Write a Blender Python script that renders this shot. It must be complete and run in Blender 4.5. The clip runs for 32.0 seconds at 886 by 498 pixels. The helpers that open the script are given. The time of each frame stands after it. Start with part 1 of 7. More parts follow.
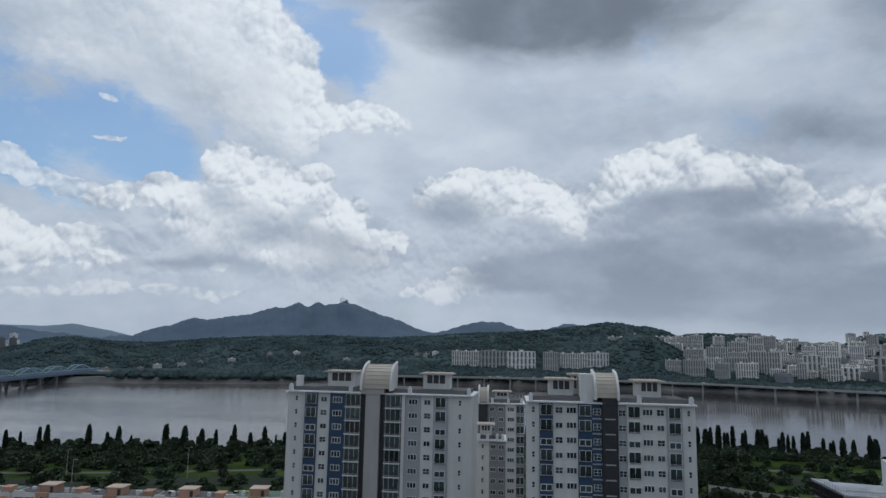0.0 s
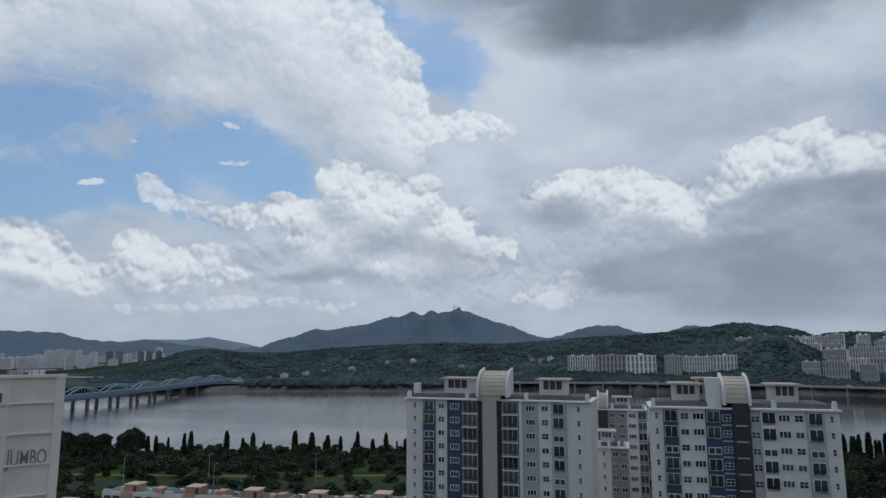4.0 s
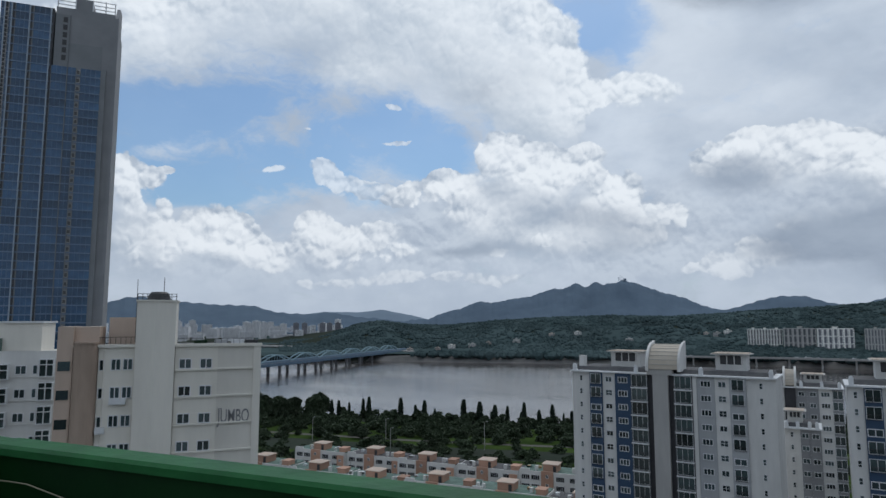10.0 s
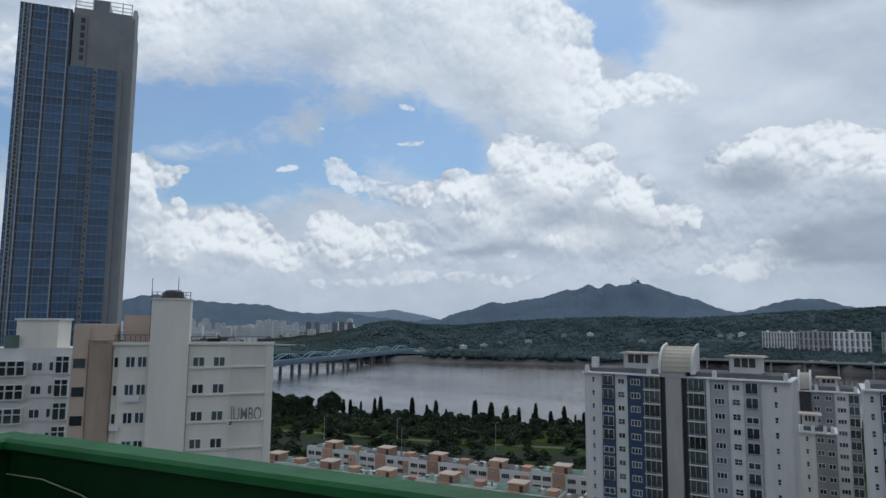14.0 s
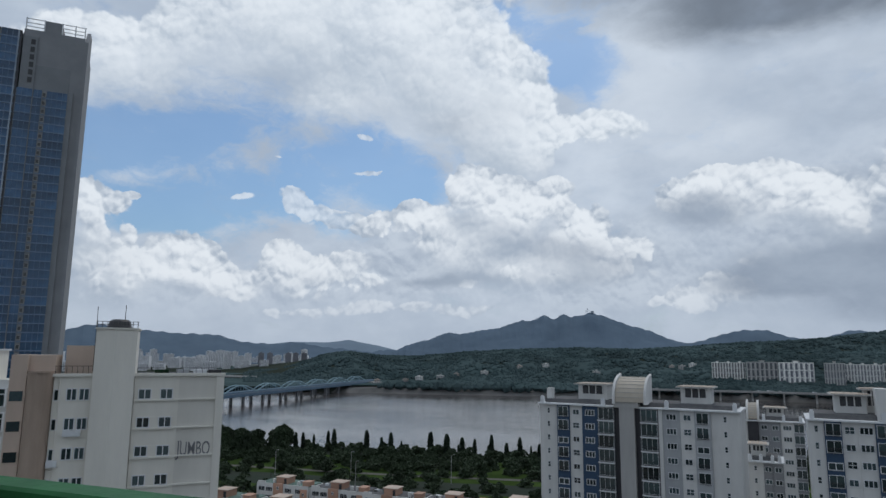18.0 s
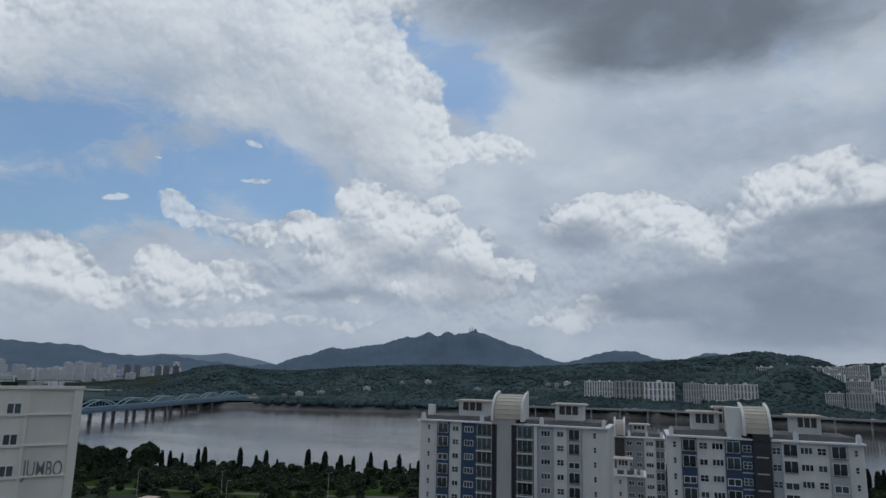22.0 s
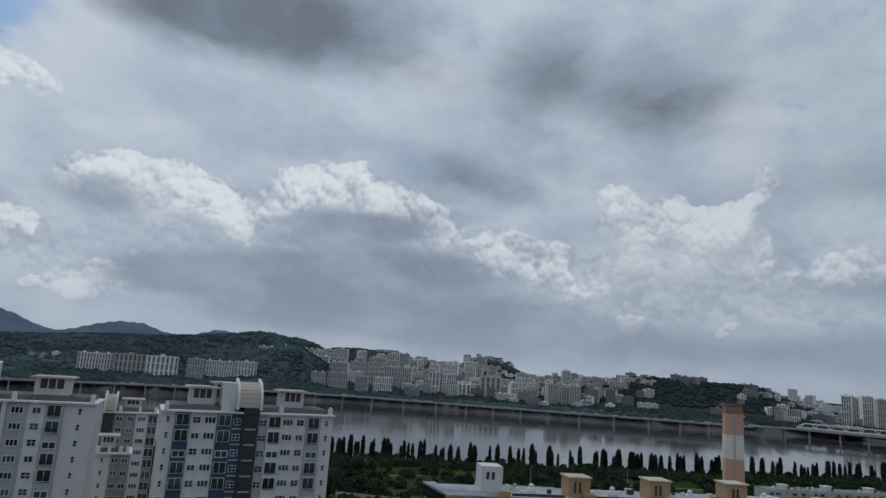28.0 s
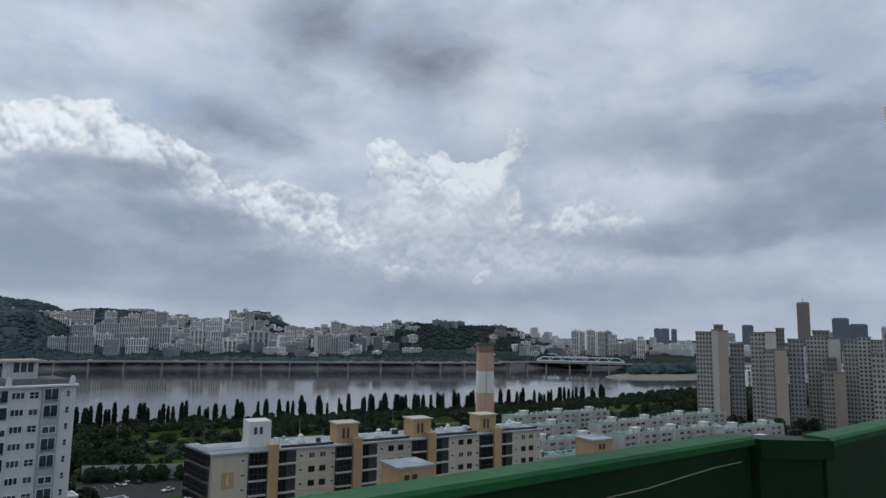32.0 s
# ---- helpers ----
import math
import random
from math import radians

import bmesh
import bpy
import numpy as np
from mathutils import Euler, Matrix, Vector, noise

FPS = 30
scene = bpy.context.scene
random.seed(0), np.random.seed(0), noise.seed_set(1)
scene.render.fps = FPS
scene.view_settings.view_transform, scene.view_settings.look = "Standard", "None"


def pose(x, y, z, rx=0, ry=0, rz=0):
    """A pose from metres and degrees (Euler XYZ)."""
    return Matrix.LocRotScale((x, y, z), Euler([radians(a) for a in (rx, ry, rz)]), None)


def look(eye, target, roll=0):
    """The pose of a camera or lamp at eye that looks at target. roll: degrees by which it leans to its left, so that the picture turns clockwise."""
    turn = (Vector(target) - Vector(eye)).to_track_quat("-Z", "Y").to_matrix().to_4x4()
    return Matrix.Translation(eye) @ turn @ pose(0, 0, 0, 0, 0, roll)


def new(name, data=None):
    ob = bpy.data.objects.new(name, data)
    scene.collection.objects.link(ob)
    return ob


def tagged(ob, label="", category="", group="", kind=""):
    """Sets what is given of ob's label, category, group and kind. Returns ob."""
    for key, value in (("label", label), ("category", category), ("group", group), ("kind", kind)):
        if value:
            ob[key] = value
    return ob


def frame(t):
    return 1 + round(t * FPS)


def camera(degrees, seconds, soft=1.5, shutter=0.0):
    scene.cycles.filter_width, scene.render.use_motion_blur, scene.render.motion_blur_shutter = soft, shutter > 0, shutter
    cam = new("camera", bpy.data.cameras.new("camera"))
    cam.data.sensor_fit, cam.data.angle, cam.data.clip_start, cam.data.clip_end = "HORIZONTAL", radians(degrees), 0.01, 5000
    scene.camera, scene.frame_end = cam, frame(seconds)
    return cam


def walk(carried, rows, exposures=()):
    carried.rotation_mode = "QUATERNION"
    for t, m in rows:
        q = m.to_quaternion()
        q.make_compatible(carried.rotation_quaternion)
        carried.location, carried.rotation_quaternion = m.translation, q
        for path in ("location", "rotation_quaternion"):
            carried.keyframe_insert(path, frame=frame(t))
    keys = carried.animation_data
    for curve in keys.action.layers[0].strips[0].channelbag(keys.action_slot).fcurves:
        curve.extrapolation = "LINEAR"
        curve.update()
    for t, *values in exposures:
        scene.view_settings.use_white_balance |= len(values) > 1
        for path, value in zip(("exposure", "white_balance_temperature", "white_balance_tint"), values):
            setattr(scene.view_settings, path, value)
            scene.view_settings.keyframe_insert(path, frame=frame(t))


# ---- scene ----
cam = camera(68.16, 32.0)
PATH = [
    (0.0, 0, 0, 62.00, 98.152, -1.076, 0.174),
    (0.5, 0, 0, 62.00, 98.598, -1.513, -0.502),
    (1.0, 0, 0, 62.00, 98.888, -1.313, -0.928),
    (1.5, 0, 0, 62.00, 98.653, -1.170, -0.257),
    (2.0, 0, 0, 62.00, 98.596, -0.883, 0.756),
    (2.5, 0, 0, 62.00, 98.806, -0.416, 2.556),
    (3.0, 0, 0, 62.00, 98.548, -0.556, 4.600),
    (3.5, 0, 0, 62.00, 98.406, -0.524, 6.518),
    (4.0, 0, 0, 62.00, 98.611, 0.088, 10.010),
    (4.5, 0, 0, 62.00, 98.631, -0.099, 12.856),
    (6.5, 0, 0, 62.00, 98.988, 0.256, 20.051),
    (7.0, 0, 0, 62.00, 99.037, 0.228, 22.460),
    (7.5, 0, 0, 62.00, 97.265, 0.037, 24.072),
    (8.0, 0, 0, 62.00, 96.594, -0.128, 24.170),
    (8.5, 0, 0, 62.00, 96.786, 0.032, 24.375),
    (9.0, 0, 0, 62.00, 97.087, 0.064, 22.960),
    (9.5, 0, 0, 62.00, 96.451, 0.146, 23.349),
    (10.0, 0, 0, 62.00, 96.226, -0.007, 24.140),
    (10.5, 0, 0, 62.00, 96.398, -0.500, 23.936),
    (11.0, 0, 0, 62.00, 96.705, -0.772, 24.073),
    (11.5, 0, 0, 62.00, 96.718, -0.800, 24.242),
    (12.0, 0, 0, 62.00, 96.628, -1.062, 24.315),
    (12.5, 0, 0, 62.00, 96.445, -1.001, 24.519),
    (13.0, 0, 0, 62.00, 96.022, -0.808, 24.831),
    (13.5, 0, 0, 62.00, 96.103, -0.469, 25.511),
    (14.0, 0, 0, 62.00, 96.247, -0.446, 25.176),
    (14.5, 0, 0, 62.00, 96.487, -0.349, 25.359),
    (16.5, 0, 0, 62.00, 96.932, 0.414, 24.961),
    (17.0, 0, 0, 62.00, 97.791, 0.005, 24.222),
    (17.5, 0, 0, 62.00, 98.427, -0.108, 22.360),
    (18.0, 0, 0, 62.00, 98.913, -0.476, 21.381),
    (18.5, 0, 0, 62.00, 98.943, -1.066, 19.782),
    (19.0, 0, 0, 62.00, 99.686, -1.307, 17.523),
    (19.5, 0, 0, 62.00, 100.040, -1.262, 17.137),
    (20.0, 0, 0, 62.00, 100.051, -1.202, 17.190),
    (20.5, 0, 0, 62.00, 99.890, -0.648, 18.417),
    (21.0, 0, 0, 62.00, 99.463, -0.590, 19.329),
    (21.5, 0, 0, 62.00, 100.482, -1.119, 15.406),
    (22.0, 0, 0, 62.00, 100.435, -1.336, 11.345),
    (22.5, 0, 0, 62.00, 100.751, -1.455, 8.199),
    (23.0, 0, 0, 62.00, 100.970, -2.006, 5.076),
    (23.5, 0, 0, 62.00, 101.214, -1.976, 2.669),
    (24.0, 0, 0, 62.00, 101.692, -2.215, -1.857),
    (24.5, 0, 0, 62.00, 102.427, -2.437, -4.868),
    (25.0, 0, 0, 62.00, 102.513, -2.033, -6.069),
    (25.5, 0, 0, 62.00, 102.052, -2.155, -9.921),
    (26.0, 0, 0, 62.00, 102.258, -2.925, -16.654),
    (26.5, 0, 0, 62.00, 101.548, -4.044, -21.757),
    (28.5, 0.1, 0, 62.00, 99.651, -3.505, -32.829),
    (29.0, 0.25, 0, 62.00, 98.960, -3.672, -39.754),
    (29.5, 0.42, 0, 62.00, 97.721, -4.177, -50.637),
    (30.0, 0.42, 0, 62.00, 96.322, -4.112, -52.099),
    (30.5, 0.22, 0, 62.00, 97.588, -2.618, -49.259),
    (31.0, 0.15, 0, 62.00, 98.362, -2.569, -49.465),
    (31.5, 0.14, 0, 62.00, 97.255, -2.177, -50.603),
    (32.0, 0.15, 0, 62.00, 96.932, -0.866, -49.209),
]
walk(cam, [(r[0], pose(*r[1:])) for r in PATH], [(0, -0.08), (4, -0.14), (7, -0.04), (14, 0.01), (18, -0.05), (20, -0.25), (22, -0.28), (26, -0.29), (29, -0.18), (30, -0.03), (32, 0.02)])

# ---- light ----
SUN_EL, SUN_AZ = 62.0, -4.0
world = bpy.data.worlds.new("sky")
scene.world = world
world.use_nodes = True
WN = world.node_tree
WN.nodes.clear()


def wnode(kind, tree=None, **props):
    n = (tree or WN).nodes.new(kind)
    for k, v in props.items():
        if k == "operation":
            n.operation = v
        elif k == "use_clamp":
            n.use_clamp = v
        elif k == "interpolation_type":
            n.interpolation_type = v
        elif k == "data_type":
            n.data_type = v
        elif k == "vector_type":
            n.vector_type = v
        elif k == "gradient_type":
            n.gradient_type = v
        elif k == "node_tree":
            n.node_tree = v
    return n


sky = wnode("ShaderNodeTexSky")
sky.sky_type, sky.sun_disc, sky.altitude, sky.dust_density = "NISHITA", False, 60, 2.0
sky.sun_elevation, sky.sun_rotation = radians(SUN_EL), radians(SUN_AZ)
bg = wnode("ShaderNodeBackground")
bg.inputs["Strength"].default_value = 0.1
wout = wnode("ShaderNodeOutputWorld")
WN.links.new(bg.outputs[0], wout.inputs[0])

# Clouds, each an oval in the sky: bearing, height, half width, half height, tilt (degrees), weight.
BROAD = [
    (21.3, 24.3, 7.0, 4.5, -30, 1.0),
    (15.3, 21.4, 3.7, 5.0, -3, 1.0),
    (14.3, 17.9, 2.6, 2.8, -3, 1.0),
    (18.8, 18.7, 5.3, 3.0, -31, 1.0),
    (29.1, 24.7, 7.9, 4.2, -3, 1.0),
    (31.6, 21.4, 4.7, 1.8, 8, 0.8),
    (26.5, 29.9, 9.0, 4.2, 1, 1.0),
    (35.8, 28.6, 8.8, 4.2, 6, 1.0),
    (46.4, 21.4, 6.3, 1.9, 17, 0.6),
    (48.7, 23.6, 4.8, 2.9, 10, 0.7),
    (42.5, 25.4, 6.0, 2.1, 8, 0.55),
    (55.1, 20.8, 7.3, 3.2, 12, 0.7),
    (8.4, 19.8, 2.7, 1.0, 6, 0.9),
    (10.4, 18.9, 1.7, 0.6, 26, 0.5),
    (6.3, 18.7, 3.4, 1.2, 5, 0.6),
]
HEAP_LEFT = [
    (49.7, 11.1, 2.0, 1.3, 5, 1.0),
    (47.3, 12.2, 0.6, 0.4, 5, 0.7),
    (50.8, 12.1, 0.9, 1.0, 6, 1.0),
    (43.6, 8.3, 2.4, 1.3, 3, 1.0),
    (41.5, 7.5, 2.0, 1.4, -18, 1.0),
    (47.6, 8.8, 0.8, 1.0, 4, 1.0),
    (50.6, 7.9, 1.6, 2.0, 4, 1.0),
    (45.3, 6.6, 4.7, 1.8, 3, 1.0),
    (49.0, 5.1, 3.7, 2.0, 2, 0.8),
    (41.3, 5.8, 2.5, 1.3, 2, 1.0),
    (38.0, 5.0, 2.3, 1.4, 1, 0.6),
    (35.2, 8.3, 1.7, 1.1, 2, 1.0),
    (28.9, 7.7, 1.6, 0.7, 1, 1.0),
    (32.3, 7.3, 3.6, 1.1, 1, 1.0),
    (35.2, 5.8, 4.3, 1.9, 1, 0.8),
    (28.4, 6.1, 2.9, 1.2, 1, 0.6),
]
HEAP_WISPS = [
    (39.2, 12.9, 1.5, 0.4, 4, 0.8),
    (34.6, 12.7, 1.3, 1.0, 2, 1.0),
    (32.6, 11.7, 1.7, 1.0, -18, 0.8),
    (29.9, 11.3, 2.2, 0.8, -9, 0.7),
    (29.0, 15.2, 1.7, 0.2, 9, 0.75),
    (35.9, 16.1, 0.7, 0.2, 3, 0.6),
    (28.9, 18.5, 0.7, 0.3, 2, 0.55),
    (15.5, 6.7, 1.0, 0.5, -1, 1.0),
    (11.9, 6.8, 0.7, 0.4, -1, 0.9),
    (19.4, 6.1, 1.2, 0.5, 0, 0.7),
    (2.6, 4.8, 1.7, 0.6, 25, 0.8),
    (-0.8, 5.6, 1.9, 0.8, 19, 0.9),
    (0.5, 4.3, 2.5, 0.8, -2, 0.8),
    (27.3, 3.7, 3.9, 0.7, 0, 0.5),
    (19.4, 3.7, 4.9, 0.7, 0, 0.45),
    (35.1, 3.3, 4.3, 0.8, 1, 0.45),
]
HEAP_MID = [
    (19.1, 14.8, 2.0, 1.4, -1, 1.0),
    (17.6, 14.2, 1.9, 1.2, -1, 1.0),
    (23.9, 12.1, 1.4, 1.0, 0, 1.0),
    (22.1, 11.1, 2.0, 1.0, -20, 1.0),
    (15.4, 12.9, 2.4, 1.9, -2, 1.0),
    (11.5, 14.0, 1.4, 0.9, -3, 1.0),
    (13.0, 12.3, 2.6, 1.9, -2, 1.0),
    (8.5, 11.4, 1.7, 1.5, -3, 1.0),
    (18.4, 11.5, 3.9, 2.4, -1, 1.0),
    (13.5, 9.5, 5.2, 2.7, -2, 1.0),
    (20.4, 8.9, 3.4, 2.0, 0, 1.0),
    (8.3, 9.0, 3.2, 2.1, -2, 1.0),
    (4.2, 8.9, 1.3, 1.0, -39, 1.0),
    (16.0, 7.1, 6.8, 1.7, -1, 1.0),
    (9.8, 6.7, 5.6, 1.4, -2, 1.0),
    (26.4, 11.1, 3.0, 1.0, 16, 0.75),
]
HEAP_CENTRE = [
    (-0.1, 13.9, 2.7, 0.9, 3, 1.0),
    (1.9, 12.8, 1.4, 1.2, 3, 1.0),
    (-2.2, 12.8, 3.5, 1.7, 2, 1.0),
    (-7.2, 13.6, 2.9, 1.1, -19, 1.0),
    (-10.0, 12.4, 2.2, 1.5, -30, 1.0),
    (-6.7, 11.4, 3.4, 2.0, 1, 1.0),
    (-10.2, 10.0, 1.9, 1.5, 1, 1.0),
    (-11.5, 11.2, 1.2, 1.0, 0, 1.0),
    (-5.3, 7.7, 1.9, 0.8, 2, 1.0),
    (-8.3, 8.0, 2.2, 1.2, 1, 0.7),
    (-0.9, 6.0, 1.5, 0.5, 2, 0.7),
    (-2.4, 5.4, 2.9, 1.0, 2, 0.6),
]
HEAP_RIGHT = [
    (-20.3, 15.8, 1.8, 1.0, 13, 1.0),
    (-18.0, 15.1, 2.0, 1.2, 19, 1.0),
    (-15.4, 14.6, 1.3, 1.3, -1, 1.0),
    (-13.6, 12.4, 1.3, 1.5, 0, 1.0),
    (-19.3, 12.8, 4.5, 2.4, -2, 1.0),
    (-25.2, 13.5, 3.8, 1.4, -9, 1.0),
    (-28.0, 12.0, 2.4, 1.3, -15, 0.8),
    (-23.3, 10.4, 6.4, 2.1, -2, 0.8),
    (-31.5, 10.9, 2.2, 1.3, -4, 0.6),
    (-33.8, 11.1, 1.8, 1.1, -4, 0.7),
]
HEAP_FAR = [
    (-44.0, 15.3, 1.6, 1.2, 4, 1.0),
    (-48.3, 14.4, 2.1, 1.1, 3, 1.0),
    (-52.2, 13.7, 1.9, 1.0, 2, 1.0),
    (-55.4, 16.2, 1.0, 1.1, 31, 1.0),
    (-54.2, 14.5, 1.5, 1.1, 47, 1.0),
    (-53.2, 12.5, 2.9, 1.2, 2, 1.0),
    (-49.2, 12.1, 3.9, 2.0, 3, 1.0),
    (-44.6, 12.6, 2.5, 1.8, 4, 1.0),
    (-38.8, 10.3, 1.4, 1.3, 4, 1.0),
    (-38.0, 8.2, 2.9, 1.5, 4, 1.0),
    (-42.0, 7.1, 2.9, 0.8, 4, 1.0),
    (-44.3, 9.6, 2.9, 1.2, 3, 1.0),
    (-48.8, 9.4, 5.4, 2.2, 3, 1.0),
    (-35.0, 10.4, 2.1, 1.1, 5, 1.0),
    (-33.2, 9.3, 2.7, 1.7, 5, 0.8),
    (-53.8, 9.6, 4.4, 2.2, 2, 0.8),
]
HEAP_EDGE = [
    (-45.1, 4.8, 1.1, 0.8, 3, 0.9),
    (-52.5, 4.6, 1.2, 0.5, 37, 0.9),
    (-15.5, 15.0, 1.8, 0.9, 13, 1.0),
    (-17.6, 15.8, 1.5, 0.7, 12, 1.0),
    (-20.4, 15.5, 2.1, 0.9, 0, 1.0),
    (-16.7, 13.8, 3.2, 1.2, 12, 1.0),
    (-23.4, 14.5, 3.2, 1.3, -7, 0.8),
    (-27.4, 12.4, 3.0, 1.6, -8, 0.6),
    (-26.1, 8.6, 4.6, 1.8, 6, 0.5),
    (-61.7, 9.7, 5.2, 1.9, 0, 0.5),
]
DARK = [
    (-9.5, 30.1, 10.5, 4.0, -2, 1.3),
    (-5.9, 26.3, 5.7, 1.9, 0, 1.0),
    (-14.7, 27.0, 8.2, 2.2, -9, 0.9),
    (6.8, 31.1, 7.3, 1.5, 2, 0.8),
    (-36.1, 25.3, 3.1, 3.1, -14, 0.55),
    (-30.3, 16.0, 4.2, 1.0, -6, 0.6),
    (-42.9, 24.4, 8.9, 3.4, 0, 0.75),
    (-47.2, 22.4, 4.3, 1.6, 3, 0.6),
]
BELLY = [
    (-0.7, 11.7, 3.0, 1.1, 2, 0.75),
    (-22.0, 11.8, 4.8, 0.8, -2, 0.7),
    (-26.4, 13.4, 3.7, 0.6, -4, 0.4),
    (-16.9, 8.1, 10.9, 1.8, 5, 0.7),
    (-7.3, 6.0, 4.9, 1.1, 2, 0.8),
    (-18.2, 4.8, 10.7, 1.7, 1, 0.8),
    (-27.5, 3.6, 10.3, 1.7, 1, 0.6),
    (-26.5, 7.1, 6.1, 2.2, -1, 0.6),
    (-31.5, 5.7, 5.6, 2.5, -1, 0.5),
]
BELLY_LEFT = [
    (21.2, 6.1, 3.8, 0.6, 5, 0.7),
    (9.4, 6.7, 5.2, 0.8, 4, 0.55),
    (12.5, 9.4, 4.7, 1.2, -6, 0.45),
    (20.6, 19.8, 5.1, 2.7, -17, 0.4),
    (-0.6, 11.3, 2.5, 1.0, -5, 0.6),
    (-5.9, 6.7, 4.1, 1.5, -4, 0.5),
    (7.9, 8.3, 4.1, 1.0, -2, 0.4),
    (19.9, 5.9, 3.4, 0.6, 0, 0.5),
    (49.1, 6.4, 2.4, 0.9, 3, 0.35),
    (33.3, 6.3, 2.9, 0.6, 1, 0.3),
]
BELLY_RIGHT = [
    (-30.7, 16.1, 4.2, 1.5, -8, 0.9),
    (-37.3, 17.8, 3.8, 1.9, 6, 0.6),
    (-21.6, 11.6, 6.3, 1.1, 6, 0.9),
    (-19.1, 6.4, 7.4, 2.1, 7, 0.9),
    (-68.2, 16.0, 8.3, 2.1, -3, 1.0),
    (-74.3, 15.4, 4.0, 1.6, 12, 0.8),
    (-80.1, 10.7, 8.1, 2.8, 13, 1.35),
    (-75.4, 9.1, 6.4, 1.8, 4, 0.6),
    (-83.1, 15.4, 2.8, 2.8, 29, 1.0),
    (-64.5, 7.4, 6.9, 1.0, -5, 0.8),
    (-55.0, 3.2, 15.7, 1.4, 2, 0.7),
    (-30.9, 4.4, 11.5, 1.2, 4, 0.7),
    (-27.3, 18.1, 4.2, 1.1, -12, 0.4),
    (-71.2, 2.4, 12.6, 2.0, 2, 0.6),
    (-35.6, 2.5, 13.7, 1.4, 3, 0.5),
    (-15.4, 18.4, 3.2, 1.6, 15, 0.4),
]
GLOW = [
    (-53.0, 18.8, 4.3, 2.9, 1, 0.7),
    (-56.9, 24.0, 5.1, 2.7, -1, 0.4),
    (-72.8, 23.4, 4.5, 2.1, -7, 0.5),
    (-67.3, 21.3, 2.2, 1.3, -4, 0.4),
    (-20.3, 22.6, 5.7, 2.4, 15, 0.4),
    (3.4, 20.8, 6.8, 2.9, 4, 0.4),
    (-9.6, 22.6, 7.6, 1.9, -1, 0.35),
    (-27.9, 25.1, 3.6, 3.4, -10, 0.5),
    (2.6, 25.6, 3.8, 2.8, 4, 0.4),
    (-3.5, 17.7, 4.9, 2.0, 2, 0.35),
    (-26.3, 20.1, 4.9, 1.3, -7, 0.4),
    (1.7, 16.2, 6.7, 2.7, -6, 0.4),
    (4.6, 21.8, 3.4, 2.6, -7, 0.3),
]
BLUE = [
    (47.5, 17.3, 7.0, 3.1, 7, 1.0),
    (33.5, 15.7, 10.4, 4.3, 3, 1.0),
    (25.4, 15.0, 5.8, 2.4, -19, 1.0),
    (40.5, 11.6, 7.2, 2.4, 3, 1.0),
    (45.9, 11.2, 3.8, 2.3, 5, 1.0),
    (50.4, 14.8, 2.4, 3.5, 7, 1.0),
    (56.9, 13.5, 5.3, 4.9, 9, 1.0),
    (11.2, 25.1, 2.1, 2.5, -34, 0.7),
    (8.2, 25.7, 2.6, 1.7, -7, 0.6),
    (11.0, 26.2, 2.3, 3.2, -12, 0.8),
    (14.8, 28.4, 2.5, 2.7, -31, 0.9),
    (8.7, 22.8, 2.3, 2.9, -24, 0.7),
    (17.1, 30.2, 2.2, 1.7, 12, 0.9),
    (7.1, 28.5, 2.8, 1.8, 6, 0.5),
]
BODY = [
    (45.6, 4.8, 8.5, 2.3, 2, 0.8),
    (32.3, 5.3, 7.7, 2.2, 1, 0.8),
    (16.0, 7.1, 10.5, 3.9, -1, 0.9),
    (6.5, 7.3, 5.4, 3.3, -2, 0.7),
    (-1.1, 4.7, 6.5, 2.2, -2, 0.6),
    (25.4, 8.6, 5.9, 3.0, 0, 0.6),
    (-4.8, 10.4, 7.8, 3.4, 2, 0.8),
    (-20.6, 10.0, 11.4, 4.2, -1, 1.0),
    (-30.6, 9.6, 7.6, 3.5, -3, 0.7),
    (-38.1, 7.3, 14.0, 2.9, 4, 0.8),
    (-49.8, 9.4, 12.6, 3.5, 2, 0.8),
    (-19.7, 10.9, 9.1, 4.7, 9, 1.0),
    (-66.8, 15.4, 10.6, 4.2, -2, 0.6),
    (-59.8, 5.3, 18.5, 2.9, 2, 0.7),
    (-26.6, 16.9, 6.8, 3.1, 10, 0.5),
]


def link(t, a, b):
    t.links.new(a, b)


def math_node(t, op, a, b=None, clamp=False):
    n = wnode("ShaderNodeMath", t, operation=op, use_clamp=clamp)
    for i, v in enumerate((a, b)):
        if v is None:
            continue
        if isinstance(v, (int, float)):
            n.inputs[i].default_value = v
        else:
            link(t, v, n.inputs[i])
    return n.outputs[0]


def ramp(t, x, lo, hi, a=0.0, b=1.0, smooth=True):
    n = wnode("ShaderNodeMapRange", t, interpolation_type="SMOOTHSTEP" if smooth else "LINEAR")
    link(t, x, n.inputs[0])
    for i, v in enumerate((lo, hi, a, b)):
        n.inputs[i + 1].default_value = v
    return n.outputs[0]


def mixed(t, f, a, b):
    n = wnode("ShaderNodeMix", t, data_type="RGBA")
    for s, v in ((n.inputs[0], f), (n.inputs[6], a), (n.inputs[7], b)):
        if isinstance(v, tuple):
            s.default_value = (*v, 1)
        elif isinstance(v, (int, float)):
            s.default_value = v
        else:
            link(t, v, s)
    return n.outputs[2]


